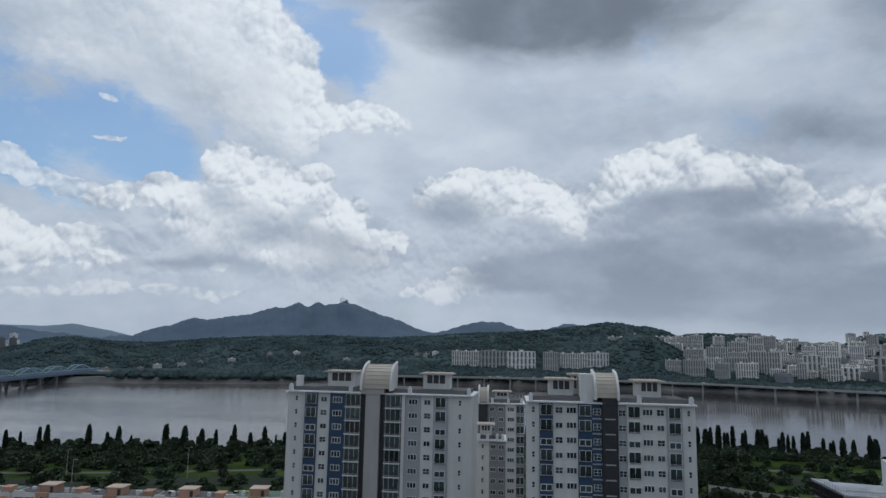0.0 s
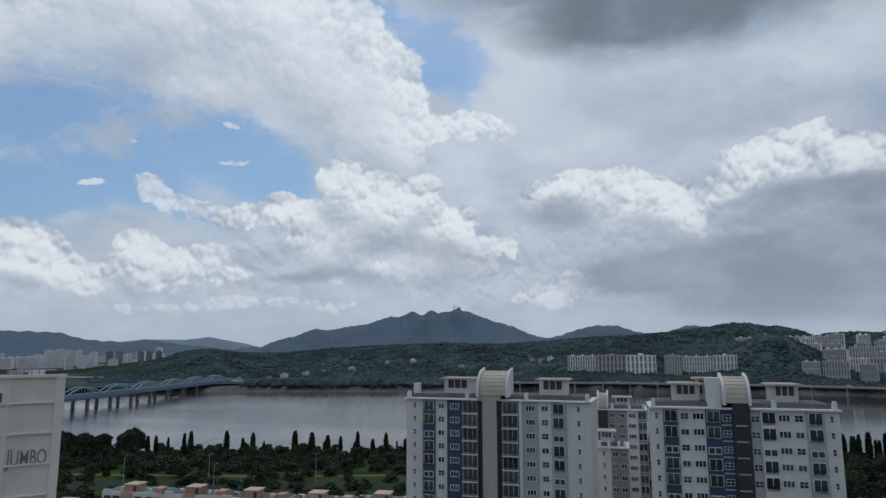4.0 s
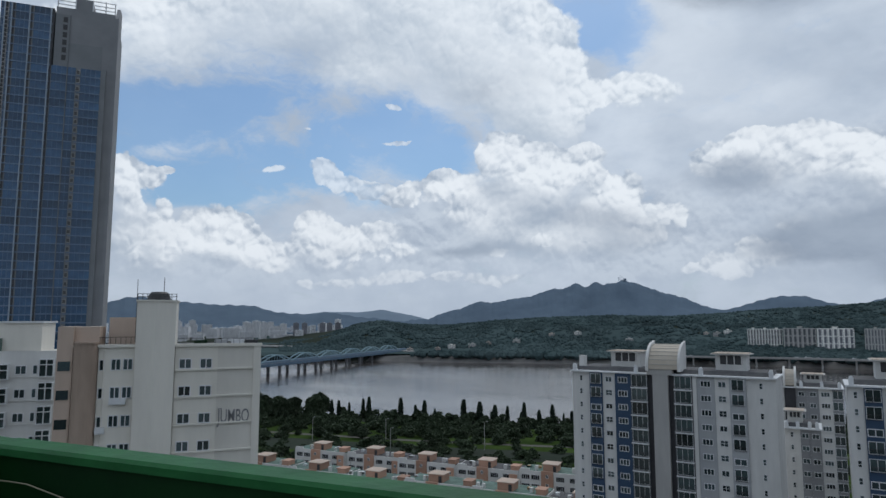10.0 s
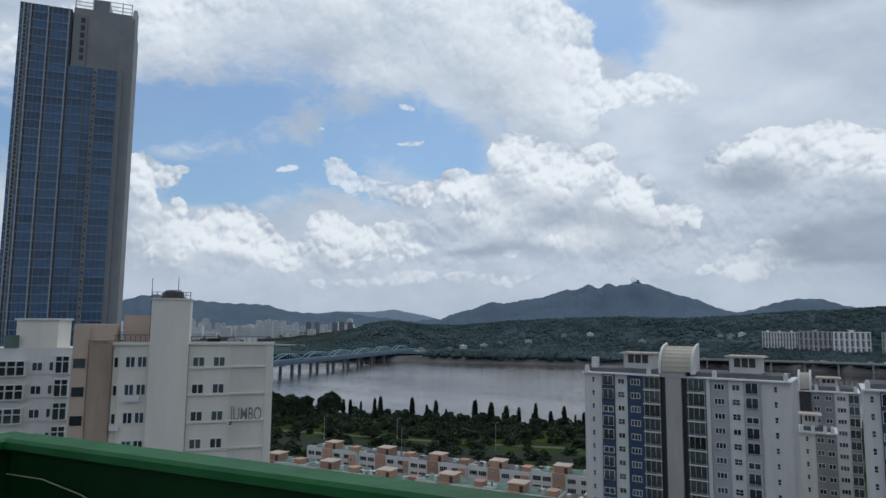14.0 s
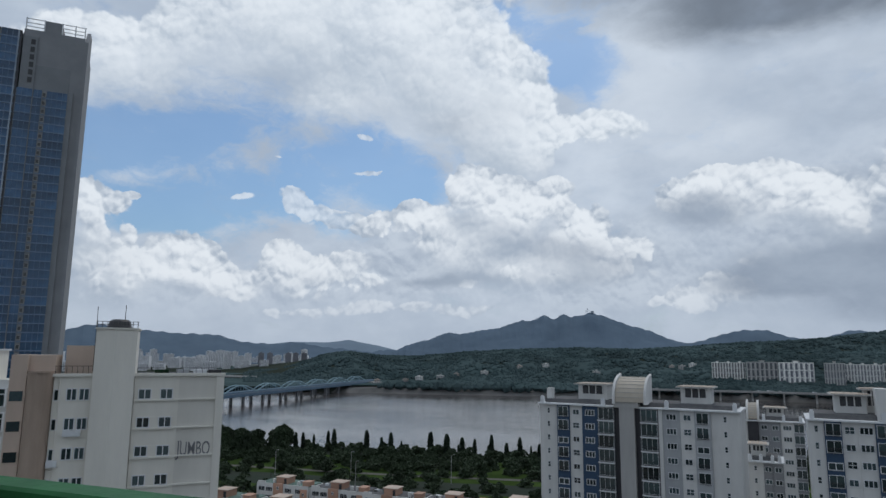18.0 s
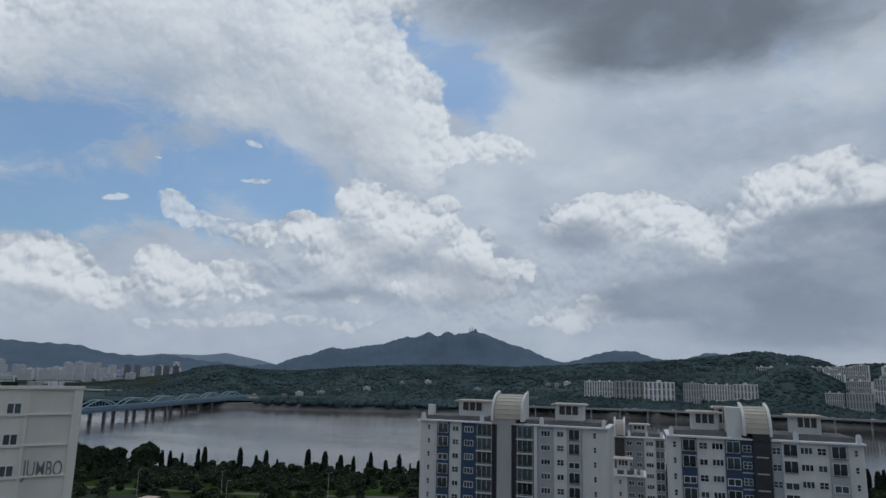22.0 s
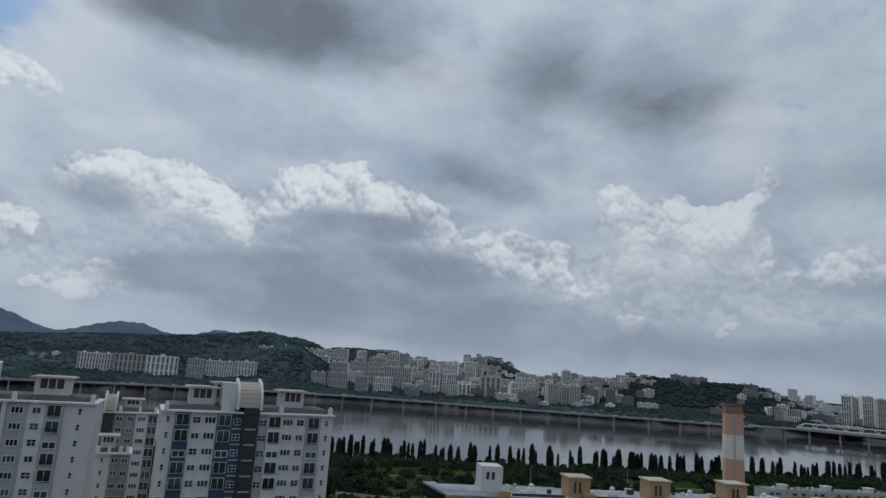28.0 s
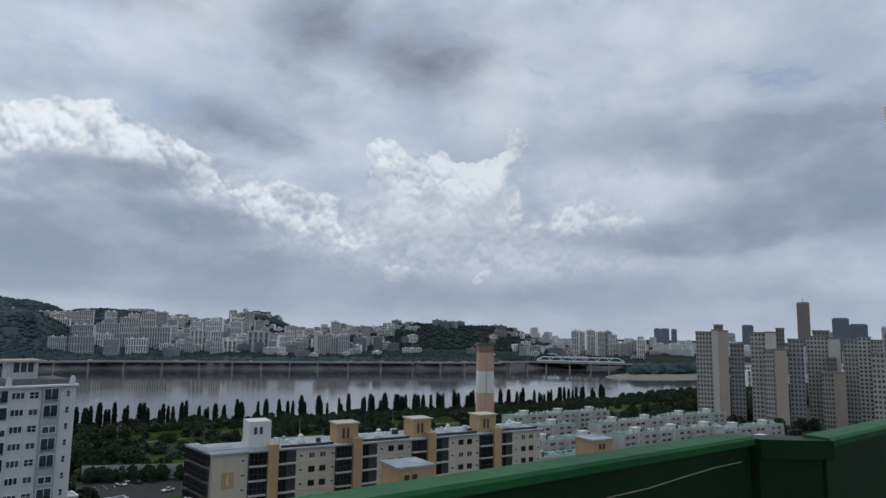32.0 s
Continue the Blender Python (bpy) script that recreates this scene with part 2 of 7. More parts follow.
def noise_at(t, vec, scale, detail=5.0, rough=0.55, dist=0.0):
    n = wnode("ShaderNodeTexNoise", t)
    link(t, vec, n.inputs["Vector"])
    n.inputs["Scale"].default_value, n.inputs["Detail"].default_value, n.inputs["Roughness"].default_value, n.inputs["Distortion"].default_value = scale, detail, rough, dist
    return n


def shifted(t, vec, off, k):
    """vec + (off - 0.5) * k"""
    s = wnode("ShaderNodeVectorMath", t, operation="SUBTRACT")
    link(t, off, s.inputs[0])
    s.inputs[1].default_value = (0.5, 0.5, 0.5)
    m = wnode("ShaderNodeVectorMath", t, operation="SCALE")
    link(t, s.outputs[0], m.inputs[0])
    m.inputs["Scale"].default_value = k
    a = wnode("ShaderNodeVectorMath", t, operation="ADD")
    link(t, vec, a.inputs[0])
    link(t, m.outputs[0], a.inputs[1])
    return a.outputs[0]


def ovals(t, vec, rows, swell=1.0):
    """The sum of soft ovals over the sky."""
    total = None
    for az, el, ra, rb, tilt, w in rows:
        turn = Euler((0, 0, radians(az))).to_matrix() @ Euler((radians(el), 0, 0)).to_matrix() @ Euler((0, radians(-tilt), 0)).to_matrix()
        mp = wnode("ShaderNodeMapping", t, vector_type="TEXTURE")
        link(t, vec, mp.inputs[0])
        mp.inputs["Location"].default_value = turn @ Vector((0, 1, 0))
        mp.inputs["Rotation"].default_value = turn.to_euler("XYZ")
        mp.inputs["Scale"].default_value = (radians(ra) * swell, 1.0, radians(rb) * swell)
        g = wnode("ShaderNodeTexGradient", t, gradient_type="SPHERICAL")
        link(t, mp.outputs[0], g.inputs[0])
        v = math_node(t, "MULTIPLY", g.outputs["Fac"], w)
        total = v if total is None else math_node(t, "ADD", total, v)
    return total


def lumps(t, vec):
    """Cauliflower relief: rounded bulges parted by creases, summed over sizes."""
    total = None
    for scale, amp in ((10.0, 0.44), (23.0, 0.32), (52.0, 0.2), (115.0, 0.1)):
        v = t.nodes.new("ShaderNodeTexVoronoi")
        link(t, vec, v.inputs["Vector"])
        v.inputs["Scale"].default_value = scale
        d = v.outputs["Distance"]
        b = math_node(t, "MULTIPLY", math_node(t, "SUBTRACT", 0.3, math_node(t, "MULTIPLY", d, d)), amp * 1.6)
        total = b if total is None else math_node(t, "ADD", total, b)
    return total


def moved(vec, off):
    n = wnode("ShaderNodeVectorMath", operation="ADD")
    link(WN, vec, n.inputs[0])
    n.inputs[1].default_value = off
    return n.outputs[0]


def polar_up(az, el):
    return (-math.sin(radians(az)) * math.cos(radians(el)), math.cos(radians(az)) * math.cos(radians(el)), math.sin(radians(el)))


def scaled(x, k, plus=0.0):
    return math_node(WN, "ADD", math_node(WN, "MULTIPLY", x, k), plus)


def build_sky():
    t = WN
    co = wnode("ShaderNodeTexCoord").outputs["Generated"]
    sep = wnode("ShaderNodeSeparateXYZ")
    link(t, co, sep.inputs[0])
    z = sep.outputs["Z"]
    # three ways to stir the directions: for crisp heaps, for soft cloud, for wisps
    p = shifted(t, shifted(t, co, noise_at(t, co, 9.0, 3, 0.5).outputs["Color"], 0.035), noise_at(t, co, 45.0, 3, 0.6).outputs["Color"], 0.012)
    flat = wnode("ShaderNodeMapping")
    link(t, co, flat.inputs[0])
    flat.inputs["Scale"].default_value = (1, 1, 1.8)
    soft = noise_at(t, flat.outputs[0], 6.0, 5, 0.55)
    ps = shifted(t, co, soft.outputs["Color"], 0.06)
    wisp = noise_at(t, shifted(t, flat.outputs[0], soft.outputs["Color"], 0.25), 9.0, 7, 0.6).outputs["Fac"]
    cells = lumps(t, p)
    cells_up = lumps(t, moved(p, (0.002, 0.001, 0.007)))

    # the thin overcast and the blue gaps in it
    veil = mixed(t, ramp(t, scaled(soft.outputs["Fac"], 0.7, 0.0), 0.2, 0.52), VEIL_LOW, VEIL_HIGH)
    clear = wnode("ShaderNodeVectorMath", operation="MULTIPLY")
    link(t, sky.outputs[0], clear.inputs[0])
    clear.inputs[1].default_value = SKY_BLUE
    hole = math_node(t, "SUBTRACT", ovals(t, ps, BLUE, 1.45), scaled(wisp, 2.2, -1.0))
    c = mixed(t, math_node(t, "MULTIPLY", ramp(t, hole, 0.0, 0.8), 0.88), veil, clear.outputs[0])

    # soft brighter and darker reaches of the overcast
    bright = ramp(t, math_node(t, "ADD", ovals(t, ps, GLOW, 1.6), scaled(wisp, 0.5, -0.27)), 0.0, 0.75)
    c = mixed(t, math_node(t, "MULTIPLY", bright, 0.6), c, GLOW_TONE)

    def heap(c, rows, low, high, lumpy=1.0, over=0.95, base=0.42):
        """One bank of heaped cloud over the colour c: bright crisp crowns, smooth grey bases."""
        o = ovals(t, p, rows, 1.42)
        up = ovals(t, moved(p, (0.016, 0.008, 0.06)), rows, 1.42)
        near = ramp(t, o, 0.02, 0.3)
        d = math_node(t, "ADD", o, math_node(t, "MULTIPLY", scaled(cells, lumpy), near))
        top = ramp(t, up, 0.0, 0.9, 1.0, 0.3)
        fine = math_node(t, "MULTIPLY", math_node(t, "SUBTRACT", cells, cells_up), top)
        light = math_node(t, "ADD", scaled(fine, 1.75), scaled(math_node(t, "SUBTRACT", o, up), 0.3, base))
        light = math_node(t, "ADD", light, scaled(wisp, 0.8, -0.4))
        crisp, vague = ramp(t, d, 0.22, 0.4), ramp(t, d, 0.0, 1.3)
        under = ramp(t, up, 0.15, 0.9)
        edge = math_node(t, "ADD", math_node(t, "MULTIPLY", crisp, math_node(t, "SUBTRACT", 1.0, under)), math_node(t, "MULTIPLY", vague, under))
        return mixed(t, math_node(t, "MULTIPLY", edge, over), c, mixed(t, ramp(t, light, 0.0, 1.0), low, high))

    # soft bodies under and between the heaps
    body = math_node(t, "ADD", ovals(t, ps, BODY, 1.6), scaled(wisp, 0.7, -0.36))
    c = mixed(t, math_node(t, "MULTIPLY", ramp(t, body, 0.0, 0.9), 0.85), c, mixed(t, ramp(t, math_node(t, "ADD", wisp, scaled(math_node(t, "SUBTRACT", cells, cells_up), 0.5)), 0.28, 0.68), BODY_LOW, BODY_HIGH))
    c = heap(c, BROAD, OVER_LOW, OVER_HIGH, 0.6, 0.95, 0.5)
    c = heap(c, HEAP_RIGHT, HEAP_LOW, HEAP_HIGH)
    c = heap(c, HEAP_CENTRE, HEAP_LOW, HEAP_HIGH)
    c = heap(c, HEAP_FAR, HEAP_LOW, HEAP_HIGH, 1.0, 0.82, 0.42)
    c = heap(c, HEAP_LEFT + HEAP_MID, HEAP_LOW, HEAP_HIGH, 1.0, 0.95, 0.46)
    c = heap(c, HEAP_WISPS + HEAP_EDGE, HEAP_LOW, HEAP_HIGH, 0.9, 0.7, 0.5)

    # smooth grey cloud below the rest: blue-grey bellies, and the dark low cloud overhead
    belly = math_node(t, "ADD", ovals(t, ps, BELLY + BELLY_LEFT + BELLY_RIGHT, 1.85), scaled(wisp, 0.9, -0.5))
    c = mixed(t, math_node(t, "MULTIPLY", ramp(t, belly, -0.05, 1.0), 0.86), c, mixed(t, ramp(t, soft.outputs["Fac"], 0.35, 0.68), BELLY_TONE, BELLY_PALE))
    grey = math_node(t, "ADD", ovals(t, ps, DARK, 1.85), scaled(wisp, 0.9, -0.5))
    c = mixed(t, math_node(t, "MULTIPLY", ramp(t, grey, -0.05, 1.35), 0.92), c, mixed(t, ramp(t, soft.outputs["Fac"], 0.4, 0.85), DARK_TONE, BELLY_TONE))
    # pale haze at the horizon
    c = mixed(t, ramp(t, z, 0.0, 0.12, 0.55, 0.0), c, HAZE_TONE)
    # brighter towards the hidden sun, greyer away from it
    toward = wnode("ShaderNodeVectorMath", operation="DOT_PRODUCT")
    link(t, co, toward.inputs[0])
    toward.inputs[1].default_value = polar_up(22, 48)
    glow = wnode("ShaderNodeVectorMath", operation="SCALE")
    link(t, c, glow.inputs[0])
    link(t, ramp(t, toward.outputs["Value"], 0.3, 0.96, 0.92, 1.04, False), glow.inputs["Scale"])
    link(t, glow.outputs[0], bg.inputs["Color"])


SKY_BLUE = (0.066, 0.090, 0.108)
VEIL_LOW, VEIL_HIGH = (0.40, 0.48, 0.595), (0.60, 0.68, 0.785)
GLOW_TONE = (0.71, 0.78, 0.865)
BODY_LOW, BODY_HIGH = (0.37, 0.44, 0.545), (0.575, 0.65, 0.745)
HEAP_LOW, HEAP_HIGH = (0.345, 0.42, 0.525), (0.80, 0.855, 0.915)
OVER_LOW, OVER_HIGH = (0.42, 0.50, 0.60), (0.79, 0.85, 0.915)
BELLY_TONE, BELLY_PALE = (0.235, 0.295, 0.39), (0.34, 0.41, 0.51)
DARK_TONE, HAZE_TONE = (0.15, 0.182, 0.23), (0.40, 0.47, 0.575)
bg.inputs["Strength"].default_value = 1.0
build_sky()

sun_data = bpy.data.lights.new("sun", "SUN")
sun_data.energy, sun_data.angle, sun_data.color = 0.7, radians(14), (1.0, 0.96, 0.9)
sun = new("sun", sun_data)
sun.matrix_basis = look((0, 600, 900), (0, 0, 0))


# ---- materials ----
def surf(name, c1, c2=None, scale=1.0, rough=0.8, bump=0.0, metal=0.0, stain=0.0, stain_scale=0.08, vary=0.0, streak=1.0, spec=0.5, detail=6.0):
    """A node material: two tones by grain, stains at a larger size, relief, and a shift from object to object."""
    m = bpy.data.materials.new(name)
    m.use_nodes = True
    t = m.node_tree
    b = t.nodes["Principled BSDF"]
    b.inputs["Roughness"].default_value = rough
    b.inputs["Metallic"].default_value = metal
    b.inputs["Specular IOR Level"].default_value = spec
    c2 = c2 or tuple(v * 0.82 for v in c1)
    co = t.nodes.new("ShaderNodeTexCoord")
    mp = t.nodes.new("ShaderNodeMapping")
    mp.inputs["Scale"].default_value = (1, 1, streak)
    t.links.new(co.outputs["Object"], mp.inputs[0])
    n1 = t.nodes.new("ShaderNodeTexNoise")
    n1.inputs["Scale"].default_value = scale
    n1.inputs["Detail"].default_value = detail
    n1.inputs["Roughness"].default_value = 0.62
    t.links.new(mp.outputs[0], n1.inputs["Vector"])
    r1 = t.nodes.new("ShaderNodeMapRange")
    r1.inputs[1].default_value, r1.inputs[2].default_value = 0.35, 0.65
    t.links.new(n1.outputs["Fac"], r1.inputs[0])
    mx = t.nodes.new("ShaderNodeMix")
    mx.data_type = "RGBA"
    mx.inputs[6].default_value, mx.inputs[7].default_value = (*c1, 1), (*c2, 1)
    t.links.new(r1.outputs[0], mx.inputs[0])
    last = mx.outputs[2]
    if stain:
        n2 = t.nodes.new("ShaderNodeTexNoise")
        n2.inputs["Scale"].default_value = stain_scale
        n2.inputs["Detail"].default_value = 4
        t.links.new(mp.outputs[0], n2.inputs["Vector"])
        r2 = t.nodes.new("ShaderNodeMapRange")
        r2.inputs[1].default_value, r2.inputs[2].default_value, r2.inputs[3].default_value, r2.inputs[4].default_value = 0.35, 0.7, 1.0, 1.0 - stain
        t.links.new(n2.outputs["Fac"], r2.inputs[0])
        m2 = t.nodes.new("ShaderNodeMix")
        m2.data_type, m2.blend_type = "RGBA", "MULTIPLY"
        m2.inputs[0].default_value = 1.0
        t.links.new(last, m2.inputs[6])
        t.links.new(r2.outputs[0], m2.inputs[7])
        last = m2.outputs[2]
    if vary:
        oi = t.nodes.new("ShaderNodeObjectInfo")
        r3 = t.nodes.new("ShaderNodeMapRange")
        r3.inputs[3].default_value, r3.inputs[4].default_value = 1 - vary, 1 + vary
        t.links.new(oi.outputs["Random"], r3.inputs[0])
        hs = t.nodes.new("ShaderNodeHueSaturation")
        t.links.new(last, hs.inputs["Color"])
        t.links.new(r3.outputs[0], hs.inputs["Value"])
        last = hs.outputs[0]
    t.links.new(last, b.inputs["Base Color"])
    if bump:
        bp = t.nodes.new("ShaderNodeBump")
        bp.inputs["Strength"].default_value = bump
        bp.inputs["Distance"].default_value = 0.05
        t.links.new(n1.outputs["Fac"], bp.inputs["Height"])
        t.links.new(bp.outputs[0], b.inputs["Normal"])
    return m


M = {}
M["white"] = surf("white_paint", (0.7, 0.69, 0.665), (0.62, 0.612, 0.59), 0.6, 0.75, 0.1, stain=0.14, streak=0.25)
M["cream"] = surf("cream_paint", (0.78, 0.745, 0.67), (0.7, 0.668, 0.6), 0.5, 0.8, 0.1, stain=0.12, streak=0.2)
M["grey"] = surf("grey_paint", (0.42, 0.43, 0.44), (0.36, 0.37, 0.38), 0.6, 0.75, 0.1, stain=0.1, streak=0.25)
M["column"] = surf("pale_stone_cladding", (0.44, 0.43, 0.41), (0.38, 0.37, 0.355), 0.5, 0.7, stain=0.1, streak=0.2)
M["blue"] = surf("blue_paint", (0.02, 0.05, 0.1), (0.028, 0.062, 0.118), 0.7, 0.6)
M["darkstrip"] = surf("dark_tile_strip", (0.022, 0.022, 0.027), (0.032, 0.032, 0.037), 1.0, 0.5)
M["roofdark"] = surf("dark_roofing", (0.07, 0.07, 0.075), (0.11, 0.11, 0.11), 0.8, 0.9, 0.2)
M["glass"] = surf("window_glass", (0.026, 0.038, 0.042), (0.07, 0.095, 0.1), 0.3, 0.06, vary=0.7, spec=0.5)
M["darkglass"] = surf("dark_balcony_glass", (0.012, 0.015, 0.018), (0.03, 0.035, 0.038), 0.3, 0.12, vary=0.5, spec=0.25)
M["glassblue"] = surf("blue_curtain_glass", (0.016, 0.05, 0.11), (0.045, 0.115, 0.21), 0.28, 0.14, vary=0.4, spec=0.5)
M["balconyglass"] = surf("balcony_glass", (0.022, 0.034, 0.036), (0.07, 0.095, 0.095), 0.22, 0.08, vary=0.7, spec=0.5)
# Balcony bay walls: the shade of the bays is put into a near-black colour.
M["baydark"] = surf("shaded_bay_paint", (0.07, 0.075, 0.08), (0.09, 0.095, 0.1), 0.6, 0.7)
M["palemullion"] = surf("pale_mullion_metal", (0.34, 0.4, 0.47), (0.3, 0.36, 0.43), 0.5, 0.45)
M["frame"] = surf("white_frame", (0.7, 0.71, 0.72), (0.62, 0.63, 0.64), 2.0, 0.5)
# Roof and parapet green, darkened for the shade on the parapet's inner face.
M["green"] = surf("green_paint_with_shade", (0.005, 0.042, 0.009), (0.003, 0.028, 0.007), 1.2, 0.5, 0.2, stain=0.35, stain_scale=0.9, spec=0.22)
M["tan"] = surf("tan_paint", (0.58, 0.455, 0.37), (0.51, 0.4, 0.325), 0.5, 0.8, stain=0.22, streak=0.2)
M["brown"] = surf("brown_paint", (0.46, 0.35, 0.275), (0.37, 0.28, 0.22), 0.9, 0.8, stain=0.35, streak=0.2)
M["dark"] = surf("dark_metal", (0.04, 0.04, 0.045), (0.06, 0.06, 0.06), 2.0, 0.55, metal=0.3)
M["concrete"] = surf("concrete", (0.4, 0.39, 0.37), (0.32, 0.31, 0.3), 0.4, 0.9, 0.15, stain=0.2)
M["steel"] = surf("blue_bridge_steel", (0.11, 0.18, 0.25), (0.085, 0.145, 0.21), 0.3, 0.6)
M["salmon"] = surf("salmon_paint", (0.46, 0.275, 0.195), (0.4, 0.235, 0.165), 0.6, 0.85, vary=0.25)
M["mint"] = surf("mint_roof_paint", (0.17, 0.24, 0.21), (0.12, 0.19, 0.16), 0.5, 0.9, stain=0.35, stain_scale=0.3, vary=0.15, spec=0.2)
M["ochre"] = surf("ochre_paint", (0.5, 0.34, 0.185), (0.45, 0.3, 0.16), 0.5, 0.85, stain=0.15, streak=0.2)
M["yellow"] = surf("pale_yellow_paint", (0.62, 0.54, 0.43), (0.54, 0.47, 0.37), 0.5, 0.85, stain=0.18, streak=0.2)
M["roofgrey"] = surf("grey_roof_coating", (0.42, 0.45, 0.48), (0.3, 0.33, 0.36), 0.3, 0.8, stain=0.3, stain_scale=0.15)
M["beige"] = surf("beige_paint", (0.47, 0.43, 0.385), (0.42, 0.385, 0.345), 0.4, 0.8, vary=0.08)
M["taupe"] = surf("taupe_paint", (0.26, 0.23, 0.2), (0.23, 0.2, 0.18), 0.4, 0.8)
M["vault"] = surf("tan_metal_vault", (0.5, 0.44, 0.36), (0.44, 0.385, 0.31), 0.5, 0.6, stain=0.1)
M["panel"] = surf("end_panel_paint", (0.75, 0.715, 0.645), (0.67, 0.64, 0.58), 0.4, 0.8, 0.1, stain=0.2, streak=0.2)
M["lettering"] = surf("grey_lettering", (0.17, 0.17, 0.18), (0.22, 0.22, 0.23), 1.5, 0.8)
M["slate"] = surf("dark_grey_cladding_and_shade", (0.27, 0.275, 0.285), (0.235, 0.24, 0.25), 0.2, 0.7, stain=0.1)
M["slate2"] = surf("mid_grey_cladding", (0.23, 0.24, 0.25), (0.2, 0.21, 0.22), 0.2, 0.7, stain=0.1)
M["spandrel"] = surf("blue_grey_spandrel", (0.17, 0.25, 0.36), (0.13, 0.2, 0.3), 0.3, 0.35)
# Worn cap green, made paler for the light on its top.
M["greencap"] = surf("worn_green_cap_lit", (0.02, 0.135, 0.038), (0.012, 0.092, 0.027), 2.6, 0.55, 0.3, stain=0.4, stain_scale=1.2, spec=0.22)
M["far_wall"] = surf("far_block_paint", (0.72, 0.70, 0.66), (0.62, 0.605, 0.57), 0.1, 0.85, vary=0.36)
M["far_window"] = surf("far_window_bands", (0.1, 0.105, 0.12), (0.15, 0.155, 0.17), 0.2, 0.5, vary=0.3)
M["far_grey"] = surf("far_grey_paint", (0.24, 0.24, 0.26), (0.2, 0.2, 0.22), 0.1, 0.85, vary=0.25)
M["far_warm"] = surf("far_warm_paint", (0.42, 0.37, 0.32), (0.38, 0.33, 0.29), 0.1, 0.85, vary=0.25)
# Pale and blue-grey tones that carry the haze over the distant city.
M["far_pale"] = surf("far_haze_pale", (0.62, 0.62, 0.62), (0.55, 0.55, 0.56), 0.05, 0.9, vary=0.2)
M["far_blue"] = surf("far_haze_blue", (0.17, 0.21, 0.27), (0.19, 0.23, 0.29), 0.05, 0.5)
M["bronze"] = surf("bronze_glass", (0.34, 0.25, 0.2), (0.3, 0.22, 0.175), 0.05, 0.5)
M["teal"] = surf("green_roof_coating", (0.1, 0.24, 0.18), (0.16, 0.3, 0.25), 0.4, 0.8, stain=0.3, stain_scale=0.2)
M["mint2"] = surf("green_vault_sheet", (0.14, 0.27, 0.15), (0.12, 0.23, 0.13), 0.3, 0.6, stain=0.1)
M["rust"] = surf("sooty_salmon", (0.3, 0.165, 0.12), (0.24, 0.13, 0.095), 0.6, 0.85)
M["cream2"] = surf("pale_beige_paint", (0.58, 0.54, 0.48), (0.52, 0.485, 0.43), 0.3, 0.8)
M["tanpanel"] = surf("tan_panel_paint", (0.46, 0.38, 0.31), (0.42, 0.345, 0.28), 0.3, 0.8)
# Greyed taupe with shade put into it, for the beige towers' right-hand volumes.
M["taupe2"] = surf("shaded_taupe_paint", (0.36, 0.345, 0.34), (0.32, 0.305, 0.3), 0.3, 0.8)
M["steel2"] = surf("pale_blue_arch_steel", (0.2, 0.31, 0.35), (0.17, 0.27, 0.31), 0.3, 0.6)
M["pierstone"] = surf("bridge_pier_concrete", (0.22, 0.22, 0.23), (0.18, 0.18, 0.19), 0.3, 0.9, stain=0.2)
M["pierstone2"] = surf("pale_pier_concrete", (0.42, 0.41, 0.39), (0.36, 0.35, 0.33), 0.3, 0.9, stain=0.2)
M["bankstone"] = surf("bank_stone", (0.15, 0.145, 0.14), (0.1, 0.1, 0.095), 0.05, 0.95, stain=0.4, stain_scale=0.02)
M["sand"] = surf("river_sand", (0.24, 0.22, 0.18), (0.2, 0.18, 0.15), 0.05, 0.95, stain=0.2)
M["path"] = surf("path_paving", (0.13, 0.125, 0.11), (0.1, 0.097, 0.085), 0.4, 0.95, spec=0.1)
M["towerwin"] = surf("tower_windows", (0.05, 0.052, 0.056), (0.1, 0.1, 0.105), 0.3, 0.3)
M["flatwall"] = surf("dingy_white_paint", (0.5, 0.49, 0.45), (0.42, 0.41, 0.38), 0.3, 0.85, stain=0.15, streak=0.3)
M["stackpink"] = surf("chimney_salmon_paint", (0.64, 0.39, 0.28), (0.56, 0.34, 0.245), 0.4, 0.85, stain=0.15, streak=0.2)
M["asphalt"] = surf("asphalt", (0.06, 0.06, 0.062), (0.045, 0.045, 0.047), 0.5, 0.95, stain=0.2, stain_scale=0.05, spec=0.1)
M["earth"] = surf("ground_mixed", (0.042, 0.054, 0.042), (0.055, 0.063, 0.052), 0.02, 1.0, stain=0.4, stain_scale=0.005, spec=0.0)
M["lawn"] = surf("mown_grass", (0.07, 0.112, 0.032), (0.042, 0.07, 0.022), 0.05, 1.0, stain=0.5, stain_scale=0.02, spec=0.0)
M["leaf"] = surf("broad_leaves", (0.04, 0.06, 0.03), (0.026, 0.042, 0.021), 0.5, 0.7, vary=0.3, spec=0.25)
M["poplar"] = surf("poplar_leaves", (0.028, 0.044, 0.028), (0.018, 0.03, 0.019), 0.6, 0.75, vary=0.25, spec=0.2)
# Far city trees: bluish haze mixed into the leaf colour.
M["citytree"] = surf("city_leaves_haze_tint", (0.045, 0.064, 0.062), (0.035, 0.05, 0.05), 0.02, 1.0, spec=0.0)
M["deckbrown"] = surf("brown_roof_deck", (0.09, 0.08, 0.07), (0.07, 0.062, 0.055), 0.4, 0.9, stain=0.2)
M["wiretan"] = surf("tan_wire", (0.32, 0.29, 0.2), (0.26, 0.24, 0.17), 4.0, 0.7)
